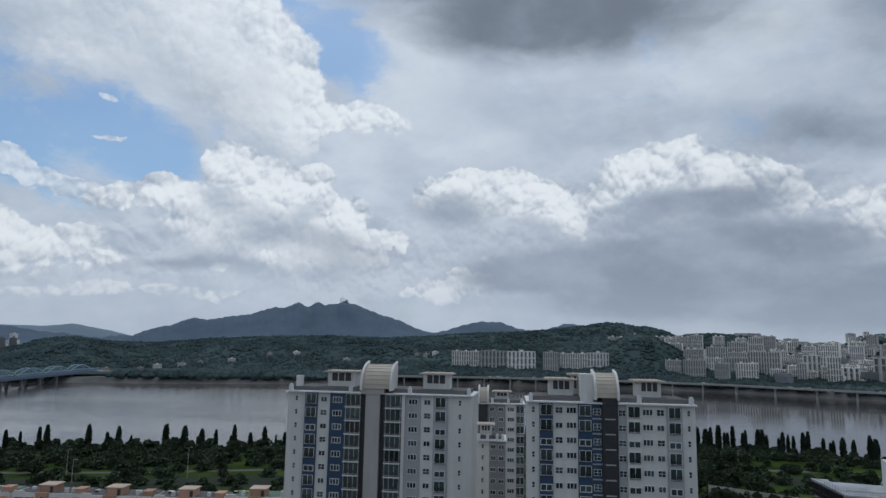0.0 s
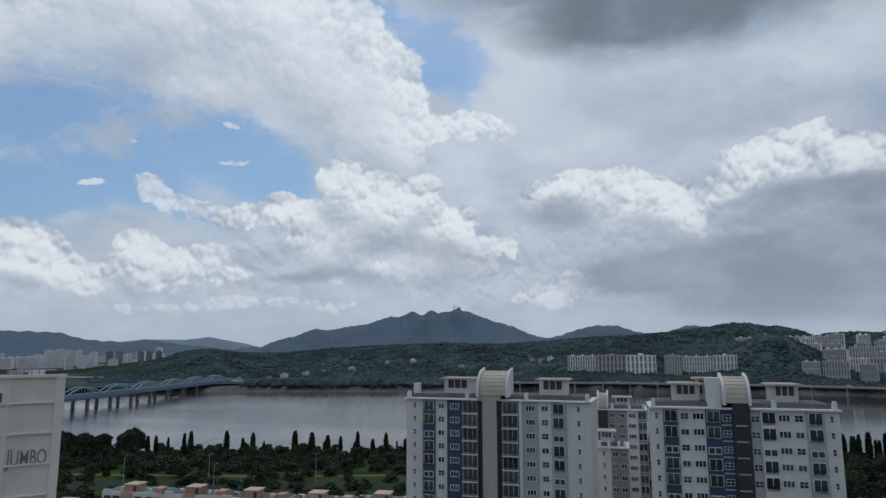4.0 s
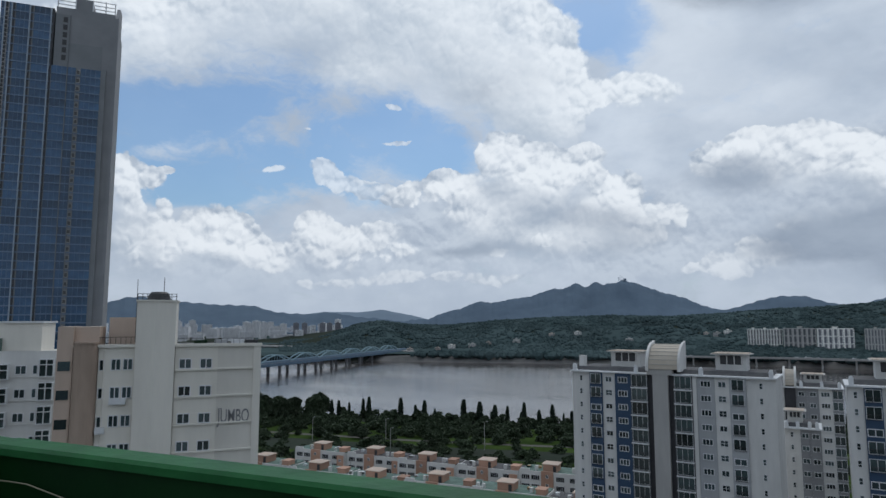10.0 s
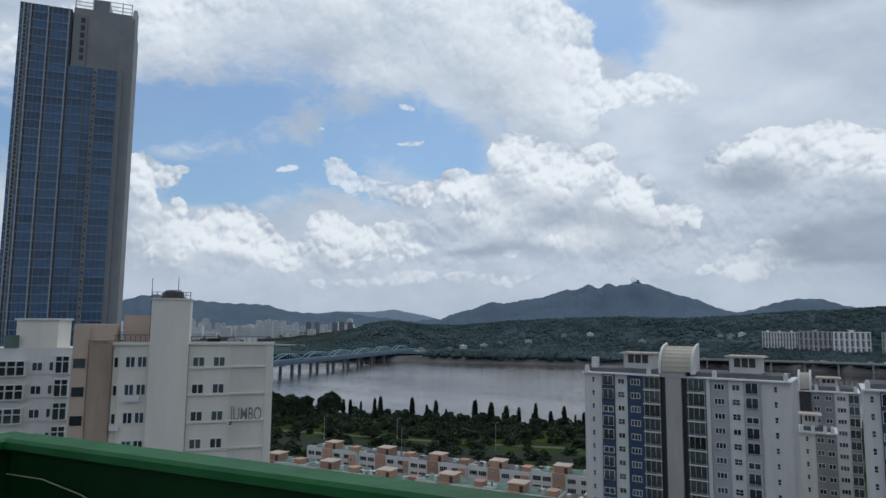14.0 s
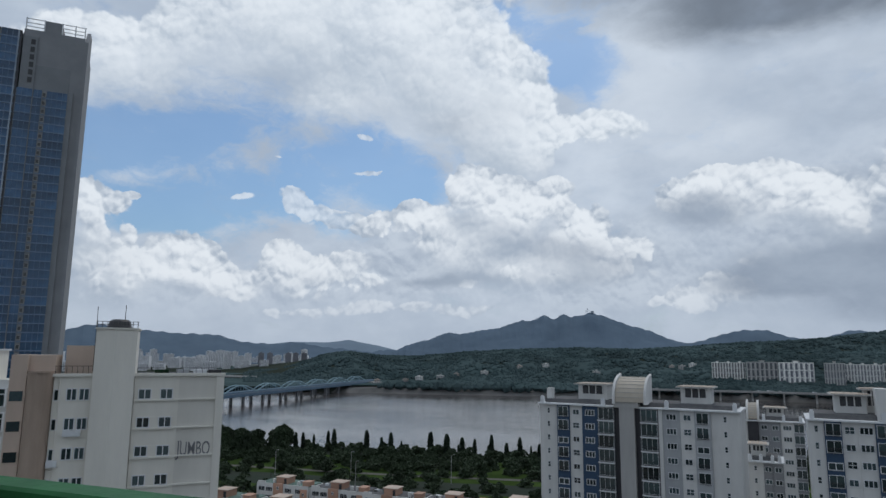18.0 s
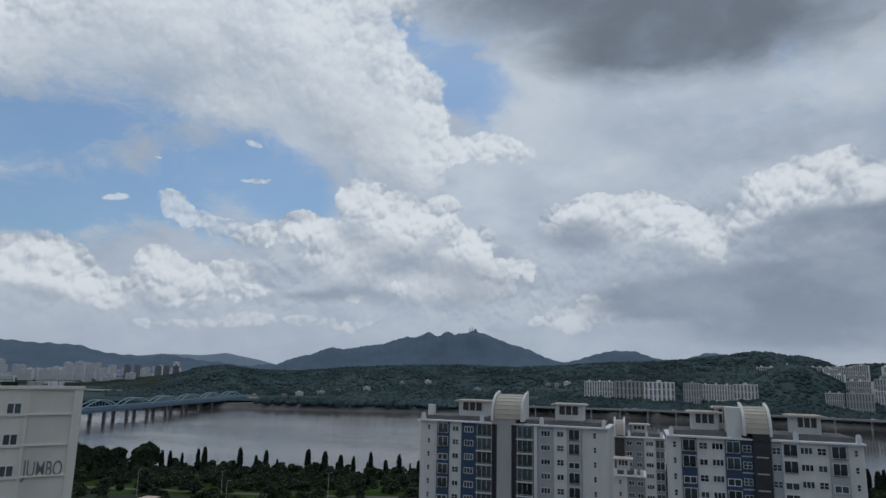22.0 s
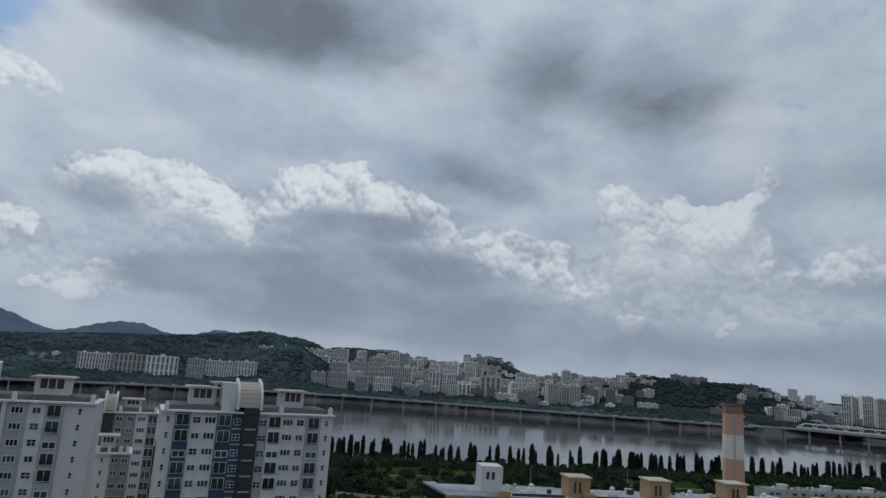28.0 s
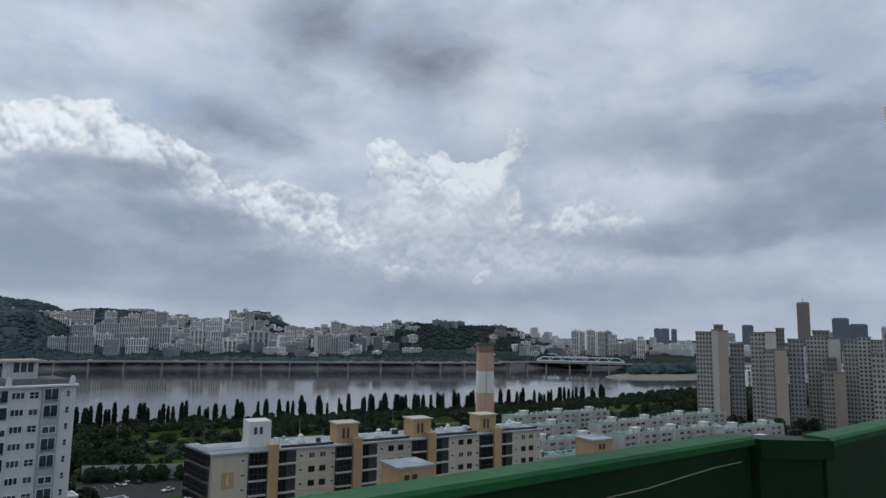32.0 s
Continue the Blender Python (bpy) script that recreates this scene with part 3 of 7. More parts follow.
M["bark"] = surf("bark", (0.1, 0.085, 0.065), (0.07, 0.06, 0.045), 2.0, 0.95, 0.3)
# Far woods: haze tint and broad fold shading put into the colour.
M["forest"] = surf("woods_haze_tint", (0.09, 0.126, 0.128), (0.06, 0.09, 0.092), 0.012, 1.0, stain=0.45, stain_scale=0.004, spec=0.0)
# Mountains and far hills: distance haze is put into these blue-grey base colours.
M["mountain"] = surf("mountain_haze_tint", (0.13, 0.175, 0.225), (0.11, 0.15, 0.197), 0.006, 1.0, stain=0.15, stain_scale=0.002, spec=0.0)
M["mountain2"] = surf("haze_pale_hills", (0.2, 0.255, 0.31), (0.185, 0.235, 0.29), 0.004, 1.0, spec=0.0)


# river water: small ripples, muddy grey-brown
def water_material():
    m = bpy.data.materials.new("river_water")
    m.use_nodes = True
    t = m.node_tree
    b = t.nodes["Principled BSDF"]
    b.inputs["Base Color"].default_value = (0.078, 0.071, 0.07, 1)
    b.inputs["Roughness"].default_value = 0.07
    b.inputs["IOR"].default_value = 1.33
    co = t.nodes.new("ShaderNodeTexCoord")
    mp = t.nodes.new("ShaderNodeMapping")
    mp.inputs["Scale"].default_value = (0.12, 0.5, 1)
    n = t.nodes.new("ShaderNodeTexNoise")
    n.inputs["Scale"].default_value = 0.35
    n.inputs["Detail"].default_value = 5
    bp = t.nodes.new("ShaderNodeBump")
    bp.inputs["Distance"].default_value = 0.6
    # calm reaches and reaches ruffled by wind
    mw = t.nodes.new("ShaderNodeMapping")
    mw.inputs["Scale"].default_value = (0.0022, 0.011, 1)
    nw = t.nodes.new("ShaderNodeTexNoise")
    nw.inputs["Scale"].default_value = 1.0
    nw.inputs["Detail"].default_value = 6
    rw = t.nodes.new("ShaderNodeMapRange")
    rw.inputs[1].default_value, rw.inputs[2].default_value, rw.inputs[3].default_value, rw.inputs[4].default_value = 0.4, 0.66, 0.3, 1.0
    t.links.new(co.outputs["Object"], mw.inputs[0])
    t.links.new(mw.outputs[0], nw.inputs["Vector"])
    t.links.new(nw.outputs["Fac"], rw.inputs[0])
    # more wind on the open reach upstream
    sx = t.nodes.new("ShaderNodeSeparateXYZ")
    t.links.new(co.outputs["Object"], sx.inputs[0])
    rx = t.nodes.new("ShaderNodeMapRange")
    rx.inputs[1].default_value, rx.inputs[2].default_value, rx.inputs[3].default_value, rx.inputs[4].default_value = 220, -300, 0.22, 1.5
    t.links.new(sx.outputs["X"], rx.inputs[0])
    rg = t.nodes.new("ShaderNodeMapRange")
    rg.inputs[1].default_value, rg.inputs[2].default_value, rg.inputs[3].default_value, rg.inputs[4].default_value = 220, -60, 0.06, 0.13
    t.links.new(sx.outputs["X"], rg.inputs[0])
    t.links.new(rg.outputs[0], b.inputs["Roughness"])
    mu = t.nodes.new("ShaderNodeMath")
    mu.operation = "MULTIPLY"
    t.links.new(rw.outputs[0], mu.inputs[0])
    t.links.new(rx.outputs[0], mu.inputs[1])
    t.links.new(mu.outputs[0], bp.inputs["Strength"])
    t.links.new(co.outputs["Object"], mp.inputs[0])
    t.links.new(mp.outputs[0], n.inputs["Vector"])
    t.links.new(n.outputs["Fac"], bp.inputs["Height"])
    t.links.new(bp.outputs[0], b.inputs["Normal"])
    return m


M["water"] = water_material()


# ---- building helpers ----
def polar(az, d, z=0.0):
    """A place from its bearing (degrees to the left of +y) and its level distance."""
    return Vector((-d * math.sin(radians(az)), d * math.cos(radians(az)), z))


def box(bm, x0, x1, y0, y1, z0, z1):
    v = [bm.verts.new(p) for p in ((x0, y0, z0), (x1, y0, z0), (x1, y1, z0), (x0, y1, z0), (x0, y0, z1), (x1, y0, z1), (x1, y1, z1), (x0, y1, z1))]
    for q in ((3, 2, 1, 0), (4, 5, 6, 7), (0, 1, 5, 4), (1, 2, 6, 5), (2, 3, 7, 6), (3, 0, 4, 7)):
        bm.faces.new([v[i] for i in q])


def boxes(*spans):
    bm = bmesh.new()
    for s in spans:
        box(bm, *s)
    return bm


def mesh_of(name, bm, material):
    me = bpy.data.meshes.new(name)
    bm.to_mesh(me)
    bm.free()
    for m in material if isinstance(material, (list, tuple)) else [material]:
        me.materials.append(m)
    return me


def part(name, bm, material, parent, label=""):
    ob = new(name, bm if isinstance(bm, bpy.types.Mesh) else mesh_of(name, bm, material))
    ob.parent = parent
    return tagged(ob, label)


def shared(name, me, parent, x=0, y=0, z=0, rz=0, scale=None):
    ob = new(name, me)
    ob.parent = parent
    ob.location = (x, y, z)
    ob.rotation_euler = (0, 0, radians(rz))
    if scale:
        ob.scale = scale
    return ob


def thing(name, place, rz, label, category, group="", kind=""):
    ob = new(name)
    ob.matrix_basis = pose(place[0], place[1], place[2], 0, 0, rz)
    return tagged(ob, label, category, group, kind)


def lattice(xs, zs, holes, y0, y1):
    """One connected plate over the lines xs and zs, with the cells in holes left open; y0 to y1 thick."""
    bm = bmesh.new()
    cells = [(i, j) for i in range(len(xs) - 1) for j in range(len(zs) - 1) if (i, j) not in holes]
    grid = {}

    def vert(i, j, y):
        if (i, j, y) not in grid:
            grid[i, j, y] = bm.verts.new((xs[i], y, zs[j]))
        return grid[i, j, y]

    solid = set(cells)
    for i, j in cells:
        bm.faces.new([vert(*k, y0) for k in ((i, j), (i + 1, j), (i + 1, j + 1), (i, j + 1))])
        bm.faces.new([vert(*k, y1) for k in ((i, j + 1), (i + 1, j + 1), (i + 1, j), (i, j))])
        for (di, dj), (p, q) in (((-1, 0), ((i, j + 1), (i, j))), ((1, 0), ((i + 1, j), (i + 1, j + 1))), ((0, -1), ((i, j), (i + 1, j))), ((0, 1), ((i + 1, j + 1), (i, j + 1)))):
            if (i + di, j + dj) not in solid:
                bm.faces.new((vert(*p, y0), vert(*p, y1), vert(*q, y1), vert(*q, y0)))
    return bm


def window_mesh(name, w, h, panes=2, deep=0.1, rail=0.07, cross=0.0, glass="glass", frame_mat="frame"):
    """A frame and its glass as two meshes; the wall's face is y = 0 and outside is -y."""
    xs = [-w / 2, -w / 2 + rail]
    for i in range(1, panes):
        x = -w / 2 + w * i / panes
        xs += [x - rail / 2, x + rail / 2]
    xs += [w / 2 - rail, w / 2]
    zs = [0, rail] + ([h * cross - rail / 2, h * cross + rail / 2] if cross else []) + [h - rail, h]
    holes = {(i, j) for i in range(1, len(xs) - 2, 2) for j in range(1, len(zs) - 2, 2)}
    fr = mesh_of(name + "_frame", lattice(xs, zs, holes, -deep, 0.02), M[frame_mat])
    gl = mesh_of(name + "_pane", boxes((-w / 2 + rail * 0.6, w / 2 - rail * 0.6, -deep * 0.5, 0.01, rail * 0.6, h - rail * 0.6)), M[glass])
    return fr, gl


LOWER = {}


def lower_piece(parent, x, y, z, rz, *meshes):
    """Pieces low on a block, far below the eye, kept for one joined mesh."""
    LOWER.setdefault(parent, []).append((meshes, pose(x, y, z, 0, 0, rz)))


def join_lower():
    for parent, rows in LOWER.items():
        by = {}
        for meshes, m in rows:
            for me in meshes:
                mat = me.materials[0]
                verts, faces = by.setdefault(mat, ([], []))
                n = len(verts)
                verts += [tuple(m @ v.co) for v in me.vertices]
                faces += [tuple(i + n for i in f.vertices) for f in me.polygons]
        for mat, (verts, faces) in by.items():
            me = bpy.data.meshes.new("lower_windows")
            me.from_pydata(verts, [], faces)
            me.materials.append(mat)
            tagged(part("lower_windows", me, None, parent), kind="stuff")


def put_window(meshes, parent, x, y, z, rz=0):
    if z < LOW_CUT.get(parent.name.split(".")[0], -1):
        lower_piece(parent, x, y, z, rz, *meshes)
        return None
    f = shared("window", meshes[0], parent, x, y, z, rz)
    shared("pane", meshes[1], f)
    return f


LOW_CUT = {"apartment_tower": 20.5, "neighbour_block": 36.0, "neighbour_wing": 36.0, "yellow_block": 14.0, "low_flats": 3.0}


# ---- ground, river, far land ----
def near_bank(x):
    return float(np.interp(x, [-4900, -330, -150, 60, 200, 380, 600, 780, 4900], [300, 405, 425, 470, 462, 385, 320, 300, -900]))


def far_bank(x):
    return float(np.interp(x, [-4900, -620, -480, -260, 60, 450, 700, 930, 1250, 4900], [1500, 1010, 1035, 1085, 1150, 1100, 900, 730, 610, 100]))


CREST_AZ = [-20, -18.5, -17, -16, -15, -13.4, -11, -8.7, -6, -3, 1, 5, 9.7, 14, 19, 22, 24, 27, 29.4, 31.4, 33.3, 35, 38]
CREST_H = [40, 74, 92, 98, 110, 119, 112, 102, 94, 90, 79, 70, 73, 69, 60, 50, 44, 47, 58, 50, 28, 8, 0]


def hills(az, r):
    """Height of the wooded land beyond the river, by bearing and distance."""
    def bump(a, w, top, r0, wr):
        return top * np.exp(-((az - a) / w) ** 2) * np.exp(-((r - r0) / wr) ** 2)
    crest = np.interp(az, CREST_AZ, CREST_H, left=0.0)
    fold = 1.0 + 0.22 * np.sin(az * 0.9 + r * 0.011) * np.sin(r * 0.006 - az * 0.35)
    h = crest * np.exp(-((r - 1960) / 400) ** 2) + np.clip(crest, 0, 60) * 0.45 * np.exp(-((r - 1480) / 130) ** 2) * fold
    h = np.maximum(h, bump(-22, 8, 62, 2150, 500)) + bump(-33.4, 2.4, 52, 2150, 240) + bump(-47, 6, 44, 1750, 300) + bump(-54, 3.5, 24, 1900, 400)
    return h + bump(-16.5, 2.6, 34, 1400, 120) + np.clip((r - 1250) * 0.05, 0, 38) * np.clip((-az - 12) / 8, 0, 1) * np.clip((az + 60) / 5, 0, 1)


def rolled(x, y, size):
    return noise.fractal(Vector((x / size, y / size, 3.1)), 1.0, 2.0, 4)


def ground_sheet():
    xs = sorted(set([-4900, -3600, -2600, -1900, -1400, -1100] + list(range(-900, 1501, 30)) + [1700, 2000, 2500, 3200, 4000, 4900]))
    rows = []
    for x in xs:
        yn, yf = near_bank(x), far_bank(x)
        near = [(-4900, 0), (-2000, 0), (-600, 0), (-150, 0), (0, 0)] + [(yn * k, 0) for k in (0.2, 0.4, 0.55, 0.66)] if yn > 60 else [(min(-4900, yn - 900) + k * 60, 0) for k in range(9)]
        edge = [(yn - 105, -3.2), (yn - 40, -5), (yn, -5.6), (yn + 9, -10.5), ((yn + yf) / 2, -12), (yf - 8, -10.5), (yf, -6.5), (yf + 14, -1)]
        far = [(yf + 40 + (4900 - yf - 40) * (k / 40) ** 1.5, 0) for k in range(41)]
        rows.append([(x, y, z) for y, z in near + edge + far])
    n = len(rows[0])
    verts, faces = [], []
    for col in rows:
        for x, y, z in col:
            r, az = math.hypot(x, y), math.degrees(math.atan2(-x, y))
            if y > far_bank(x) + 30 and r < 3200 and abs(az) < 75:
                z += float(hills(np.float64(az), np.float64(r)))
            verts.append((x, y, z))
    for i in range(len(rows) - 1):
        for j in range(n - 1):
            a = i * n + j
            faces.append((a, a + n, a + n + 1, a + 1))
    me = bpy.data.meshes.new("ground")
    me.from_pydata(verts, [], faces)
    me.materials.append(M["earth"])
    return tagged(new("ground", me), "dark mixed ground of streets, earth and river banks", "ground", kind="structure")


ground_sheet()


def river():
    xs = [-4900, -2500, -1400] + list(range(-900, 1501, 60)) + [2000, 3000, 4900]
    bm = bmesh.new()
    rows = [[bm.verts.new((x, near_bank(x) + 4 + (far_bank(x) - near_bank(x) - 8) * k / 6, -9)) for k in range(7)] for x in xs]
    for a, b in zip(rows, rows[1:]):
        for k in range(6):
            bm.faces.new((a[k], b[k], b[k + 1], a[k + 1]))
    me = mesh_of("water", bm, M["water"])
    tagged(new("water", me), "wide muddy grey-brown river with faint ripples", "river", kind="structure")


river()


def river_wall():
    """Grey stone facing along the far bank, from the water up to the road."""
    bm = bmesh.new()
    xs = list(range(-600, 1261, 30))
    rows = [[bm.verts.new((x, far_bank(x) + dy, z)) for dy, z in ((-9.5, -9.6), (-1.0, -6.2), (13.0, -0.7), (26.0, 0.3), (26.0, -3.0))] for x in xs]
    for a, b in zip(rows, rows[1:]):
        for k in range(4):
            bm.faces.new((a[k], b[k], b[k + 1], a[k + 1]))
    tagged(new("river_wall", mesh_of("river_wall", bm, M["bankstone"])), "grey stone facing of the far river bank", "embankment", kind="structure")


river_wall()


def slope(name, az0, az1, step, r0, r1, rstep, height, material, label, rough=0.0, size=60.0, kind="structure", category="hill"):
    """A piece of hilly land over a sector; height(az, r) gives z."""
    az = np.arange(az0, az1 + step / 2, step)
    rr = np.arange(r0, r1 + rstep / 2, rstep)
    verts, faces = [], []
    for a in az:
        for r in rr:
            p = polar(a, r)
            z = float(height(np.float64(a), np.float64(r)))
            if rough:
                z += rough * rolled(p.x, p.y, size) * min(1.0, max(0.0, z) / 40.0)
            verts.append((p.x, p.y, z))
    n = len(rr)
    for i in range(len(az) - 1):
        for j in range(n - 1):
            k = i * n + j
            faces.append((k, k + 1, k + n + 1, k + n))
    me = bpy.data.meshes.new(name)
    me.from_pydata(verts, [], faces)
    me.materials.append(material)
    return tagged(new(name, me), label, category, kind=kind)


def ridge(az, r, crest, r0, wr):
    return crest * np.exp(-((r - r0) / wr) ** 2)


def great_mountain(az, r):
    """The long mountain: shoulders climbing to one crest."""
    c = np.interp(az, [-4, 0, 1.3, 2.7, 4.5, 6.3, 8.0, 8.9, 10.3, 10.95, 11.8, 12.65, 13.8, 14.5, 16.4, 18.0, 19.9, 20.9, 22.6, 24.2, 25.4, 28, 32], [40, 96, 124, 158, 203, 252, 300, 320, 284, 303, 270, 297, 256, 266, 218, 203, 168, 185, 146, 99, 74, 50, 40])
    return ridge(az, r, c + 1.5 * np.sin(az * 5.1 + 1) + 1.2 * np.sin(az * 11.3), 4300, 420)


def right_peaks(az, r):
    c = np.interp(az, [-17, -15, -13.2, -11.9, -10.3, -9.4, -8.4, -7.3, -5.9, -4.7, -3.0, -1.5, -0.1, 1.4, 3, 5], [120, 165, 176, 178, 191, 171, 145, 145, 160, 193, 195, 168, 135, 118, 90, 60])
    return ridge(az, r, c + 2.0 * np.sin(az * 7.3) - 4, 3900, 380)


def left_hills(az, r):
    c = np.interp(az, [26, 30.9, 32.9, 34.3, 35.7, 37.2, 38.6, 40.2, 41.3, 43.1, 44.5, 46.2, 48.8, 50, 51.4, 58, 66, 70], [50, 80, 100, 112, 103, 104, 116, 150, 148, 154, 165, 174, 194, 184, 155, 130, 110, 90])
    return ridge(az, r, c + 2.5 * np.sin(az * 5.7) - 4, 3900, 380)


def left_far(az, r):
    c = np.interp(az, [22, 24.5, 26, 28, 29.5, 31.9, 34.3, 38, 46, 52], [30, 56, 80, 115, 136, 118, 116, 96, 110, 60])
    return ridge(az, r, c, 4500, 240)


slope("mountain", -4, 32, 0.12, 3300, 4800, 60, great_mountain, M["mountain"], "long wooded mountain, haze painted in as blue-grey", 16, 130, category="mountain")
mast = thing("mast_station", polar(8.95, 4290, 318), 0, "tiny masts on the mountain crest", "mast")
for k, hh in ((-14, 16), (-5, 26), (6, 20), (16, 12)):
    part("mast", boxes((k, k + 2.2, 0, 2, -8, hh)), M["mountain2"], mast)
part("dome", boxes((20, 34, -6, 6, -8, 7)), M["mountain2"], mast)
slope("far_peaks", -17, 5, 0.12, 3100, 4500, 60, right_peaks, M["mountain"], "small haze-tinted peaks beside the great mountain", 7, 150, category="mountain")
slope("left_hills", 26, 70, 0.2, 3100, 4500, 60, left_hills, M["mountain"], "low haze-tinted wooded hills beyond the city", 8, 200, category="hills")
slope("haze_pale_hills", 22, 52, 0.2, 4100, 4780, 60, left_far, M["mountain2"], "farthest hills in the palest haze tint", 8, 240, category="hills")
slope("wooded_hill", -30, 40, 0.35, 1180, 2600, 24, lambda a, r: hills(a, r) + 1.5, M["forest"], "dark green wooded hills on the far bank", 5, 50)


# ---- plants ----
def leaf_cloud(rng, count, shape, size):
    """Many small leaf clumps, each a bent pair of triangles, in a crown whose spread at u (0 to 1) is shape(u)."""
    verts, faces = [], []
    for _ in range(count):
        u = rng.random()
        spread, z = shape(u)
        a, k = rng.uniform(0, 2 * math.pi), math.sqrt(rng.random()) * rng.uniform(0.75, 1.08)
        c = Vector((math.cos(a) * spread * k, math.sin(a) * spread * k, z + rng.uniform(-0.3, 0.3)))
        s = size * rng.uniform(0.6, 1.4)
        e = Euler((rng.uniform(0, 6.3), rng.uniform(0, 6.3), rng.uniform(0, 6.3))).to_matrix()
        b = len(verts)
        for q in ((-1, -0.6, 0), (1, -0.5, 0.2), (0.8, 0.7, -0.1), (-0.7, 0.8, 0.35)):
            verts.append(tuple(c + e @ Vector(q) * s))
        faces += [(b, b + 1, b + 2), (b, b + 2, b + 3)]
    return verts, faces


def tree_meshes(name, rng, height, trunk_r, crown, leaves, count, size, limbs=5):
    bm = bmesh.new()
    rings = []
    for k in range(6):
        z = height * 0.8 * k / 5
        r = trunk_r * (1 - 0.85 * k / 5)
        rings.append([bm.verts.new((r * math.cos(i * 1.0472) + 0.1 * math.sin(k * 2.1), r * math.sin(i * 1.0472) + 0.08 * math.cos(k * 1.7), z)) for i in range(6)])
    for a, b in zip(rings, rings[1:]):
        for i in range(6):
            bm.faces.new((a[i], a[(i + 1) % 6], b[(i + 1) % 6], b[i]))
    for k in range(limbs):
        z0 = height * (0.25 + 0.5 * k / limbs)
        a = rng.uniform(0, 6.28)
        sp = crown((z0 / height))[0] * 0.8
        p0, p1 = Vector((0, 0, z0)), Vector((math.cos(a) * sp, math.sin(a) * sp, z0 + sp * 0.7))
        w = trunk_r * 0.3
        ends = [[bm.verts.new(p + Vector((w * s * math.cos(i * 2.09), w * s * math.sin(i * 2.09), 0))) for i in range(3)] for p, s in ((p0, 1), (p1, 0.3))]
        for i in range(3):
            bm.faces.new((ends[0][i], ends[0][(i + 1) % 3], ends[1][(i + 1) % 3], ends[1][i]))
    trunk = mesh_of(name + "_trunk", bm, M["bark"])
    me = bpy.data.meshes.new(name + "_crown")
    v, f = leaf_cloud(rng, count, crown, size)
    me.from_pydata(v, [], f)
    me.materials.append(leaves)
    return trunk, me


def put_tree(kind, meshes, place, rz, scale, label, category, group):
    t = thing(kind, place, rz, label, category, group)
    t.scale = scale
    shared("trunk", meshes[0], t)
    shared("crown", meshes[1], t)
    return t


rng = random.Random(5)
POPLARS = []
for k in range(5):
    hgt = 13.0
    wob = rng.uniform(0.75, 1.2)
    POPLARS.append(tree_meshes("poplar", rng, hgt, 0.3, lambda u, w=wob: (w * (0.12 + 1.5 * math.sin(math.pi * min(1.0, 0.12 + 0.86 * u ** 0.85)) ** 0.45), 0.5 + u * 13.2), M["poplar"], 1500, 0.36, 4))
ROUNDS = []
for k in range(6):
    hgt = 8.0
    lump = rng.uniform(0, 6)
    ROUNDS.append(tree_meshes("tree", rng, hgt, 0.25, lambda u, l=lump: (3.6 * math.sin((0.12 + 0.86 * u) * math.pi) ** 0.6 * (1 + 0.22 * math.sin(l + u * 9)), 1.4 + u * 6.8), M["leaf"], 1300, 0.38, 6))

POP_LABEL = "tall dark green columnar poplar on the river bank"
for i in range(135):
    x = -262 + i * 6.5 + rng.uniform(-3.4, 3.4)
    if rng.random() < 0.12:
        continue
    y = near_bank(x) - 14 + rng.uniform(-5, 5)
    s = rng.choice((0.62, 0.75, 0.85, 0.92, 1.0, 1.05)) * (1.0 if x > 90 else 0.9)
    put_tree("poplar", rng.choice(POPLARS), (x, y, -5.3), rng.uniform(0, 360), (s * (w := rng.uniform(0.95, 1.4)), s * w, s * 1.12), POP_LABEL, "tree", "poplars along the river")



for i in range(52):
    x = 95 + i * 9.2 + rng.uniform(-4, 4)
    s = rng.uniform(0.7, 1.0)
    put_tree("poplar", rng.choice(POPLARS), (x, near_bank(x) - 20 + rng.uniform(-4, 4), -5.3), rng.uniform(0, 360), (s * (w := rng.uniform(0.95, 1.35)), s * w, s * 1.12), POP_LABEL, "tree", "poplars along the river")


def merged_trees(name, meshes, spots, label):
    """Many trees of no single interest as one mesh: crowns and trunks, slot by slot."""
    src = []
    for trunk, crown in meshes:
        for me, slot in ((crown, 0), (trunk, 1)):
            co = np.empty(len(me.vertices) * 3)
            me.vertices.foreach_get("co", co)
            src.append((co.reshape(-1, 3), [tuple(p.vertices) for p in me.polygons], slot))
    verts, faces, slots, n = [], [], [], 0
    for k, (x, y, z, s, h) in enumerate(spots):
        kind = k % len(meshes)
        c_, s_ = math.cos(k * 2.4), math.sin(k * 2.4)
        for co, polys, slot in (src[2 * kind], src[2 * kind + 1]):
            q = co * (s, s, h)
            verts.append(np.c_[q[:, 0] * c_ - q[:, 1] * s_ + x, q[:, 0] * s_ + q[:, 1] * c_ + y, q[:, 2] + z])
            faces += [tuple(i + n for i in p) for p in polys]
            slots += [slot] * len(polys)
            n += len(co)
    me = bpy.data.meshes.new(name)
    me.from_pydata(np.concatenate(verts).tolist(), [], faces)
    for m in (M["leaf"], M["bark"]):
        me.materials.append(m)
    me.polygons.foreach_set("material_index", slots)
    return tagged(new(name, me), label, "trees", kind="stuff")


BUSHES = []
for k in range(5):
    lump = rng.uniform(0, 6)
    BUSHES.append(tree_meshes("bush_tree", rng, 8.0, 0.25, lambda u, l=lump: (3.6 * math.sin((0.14 + 0.84 * u) * math.pi) ** 0.55 * (1 + 0.25 * math.sin(l + u * 8)), 0.9 + u * 7.2), M["leaf"], 360, 0.62, 2))
spots = []
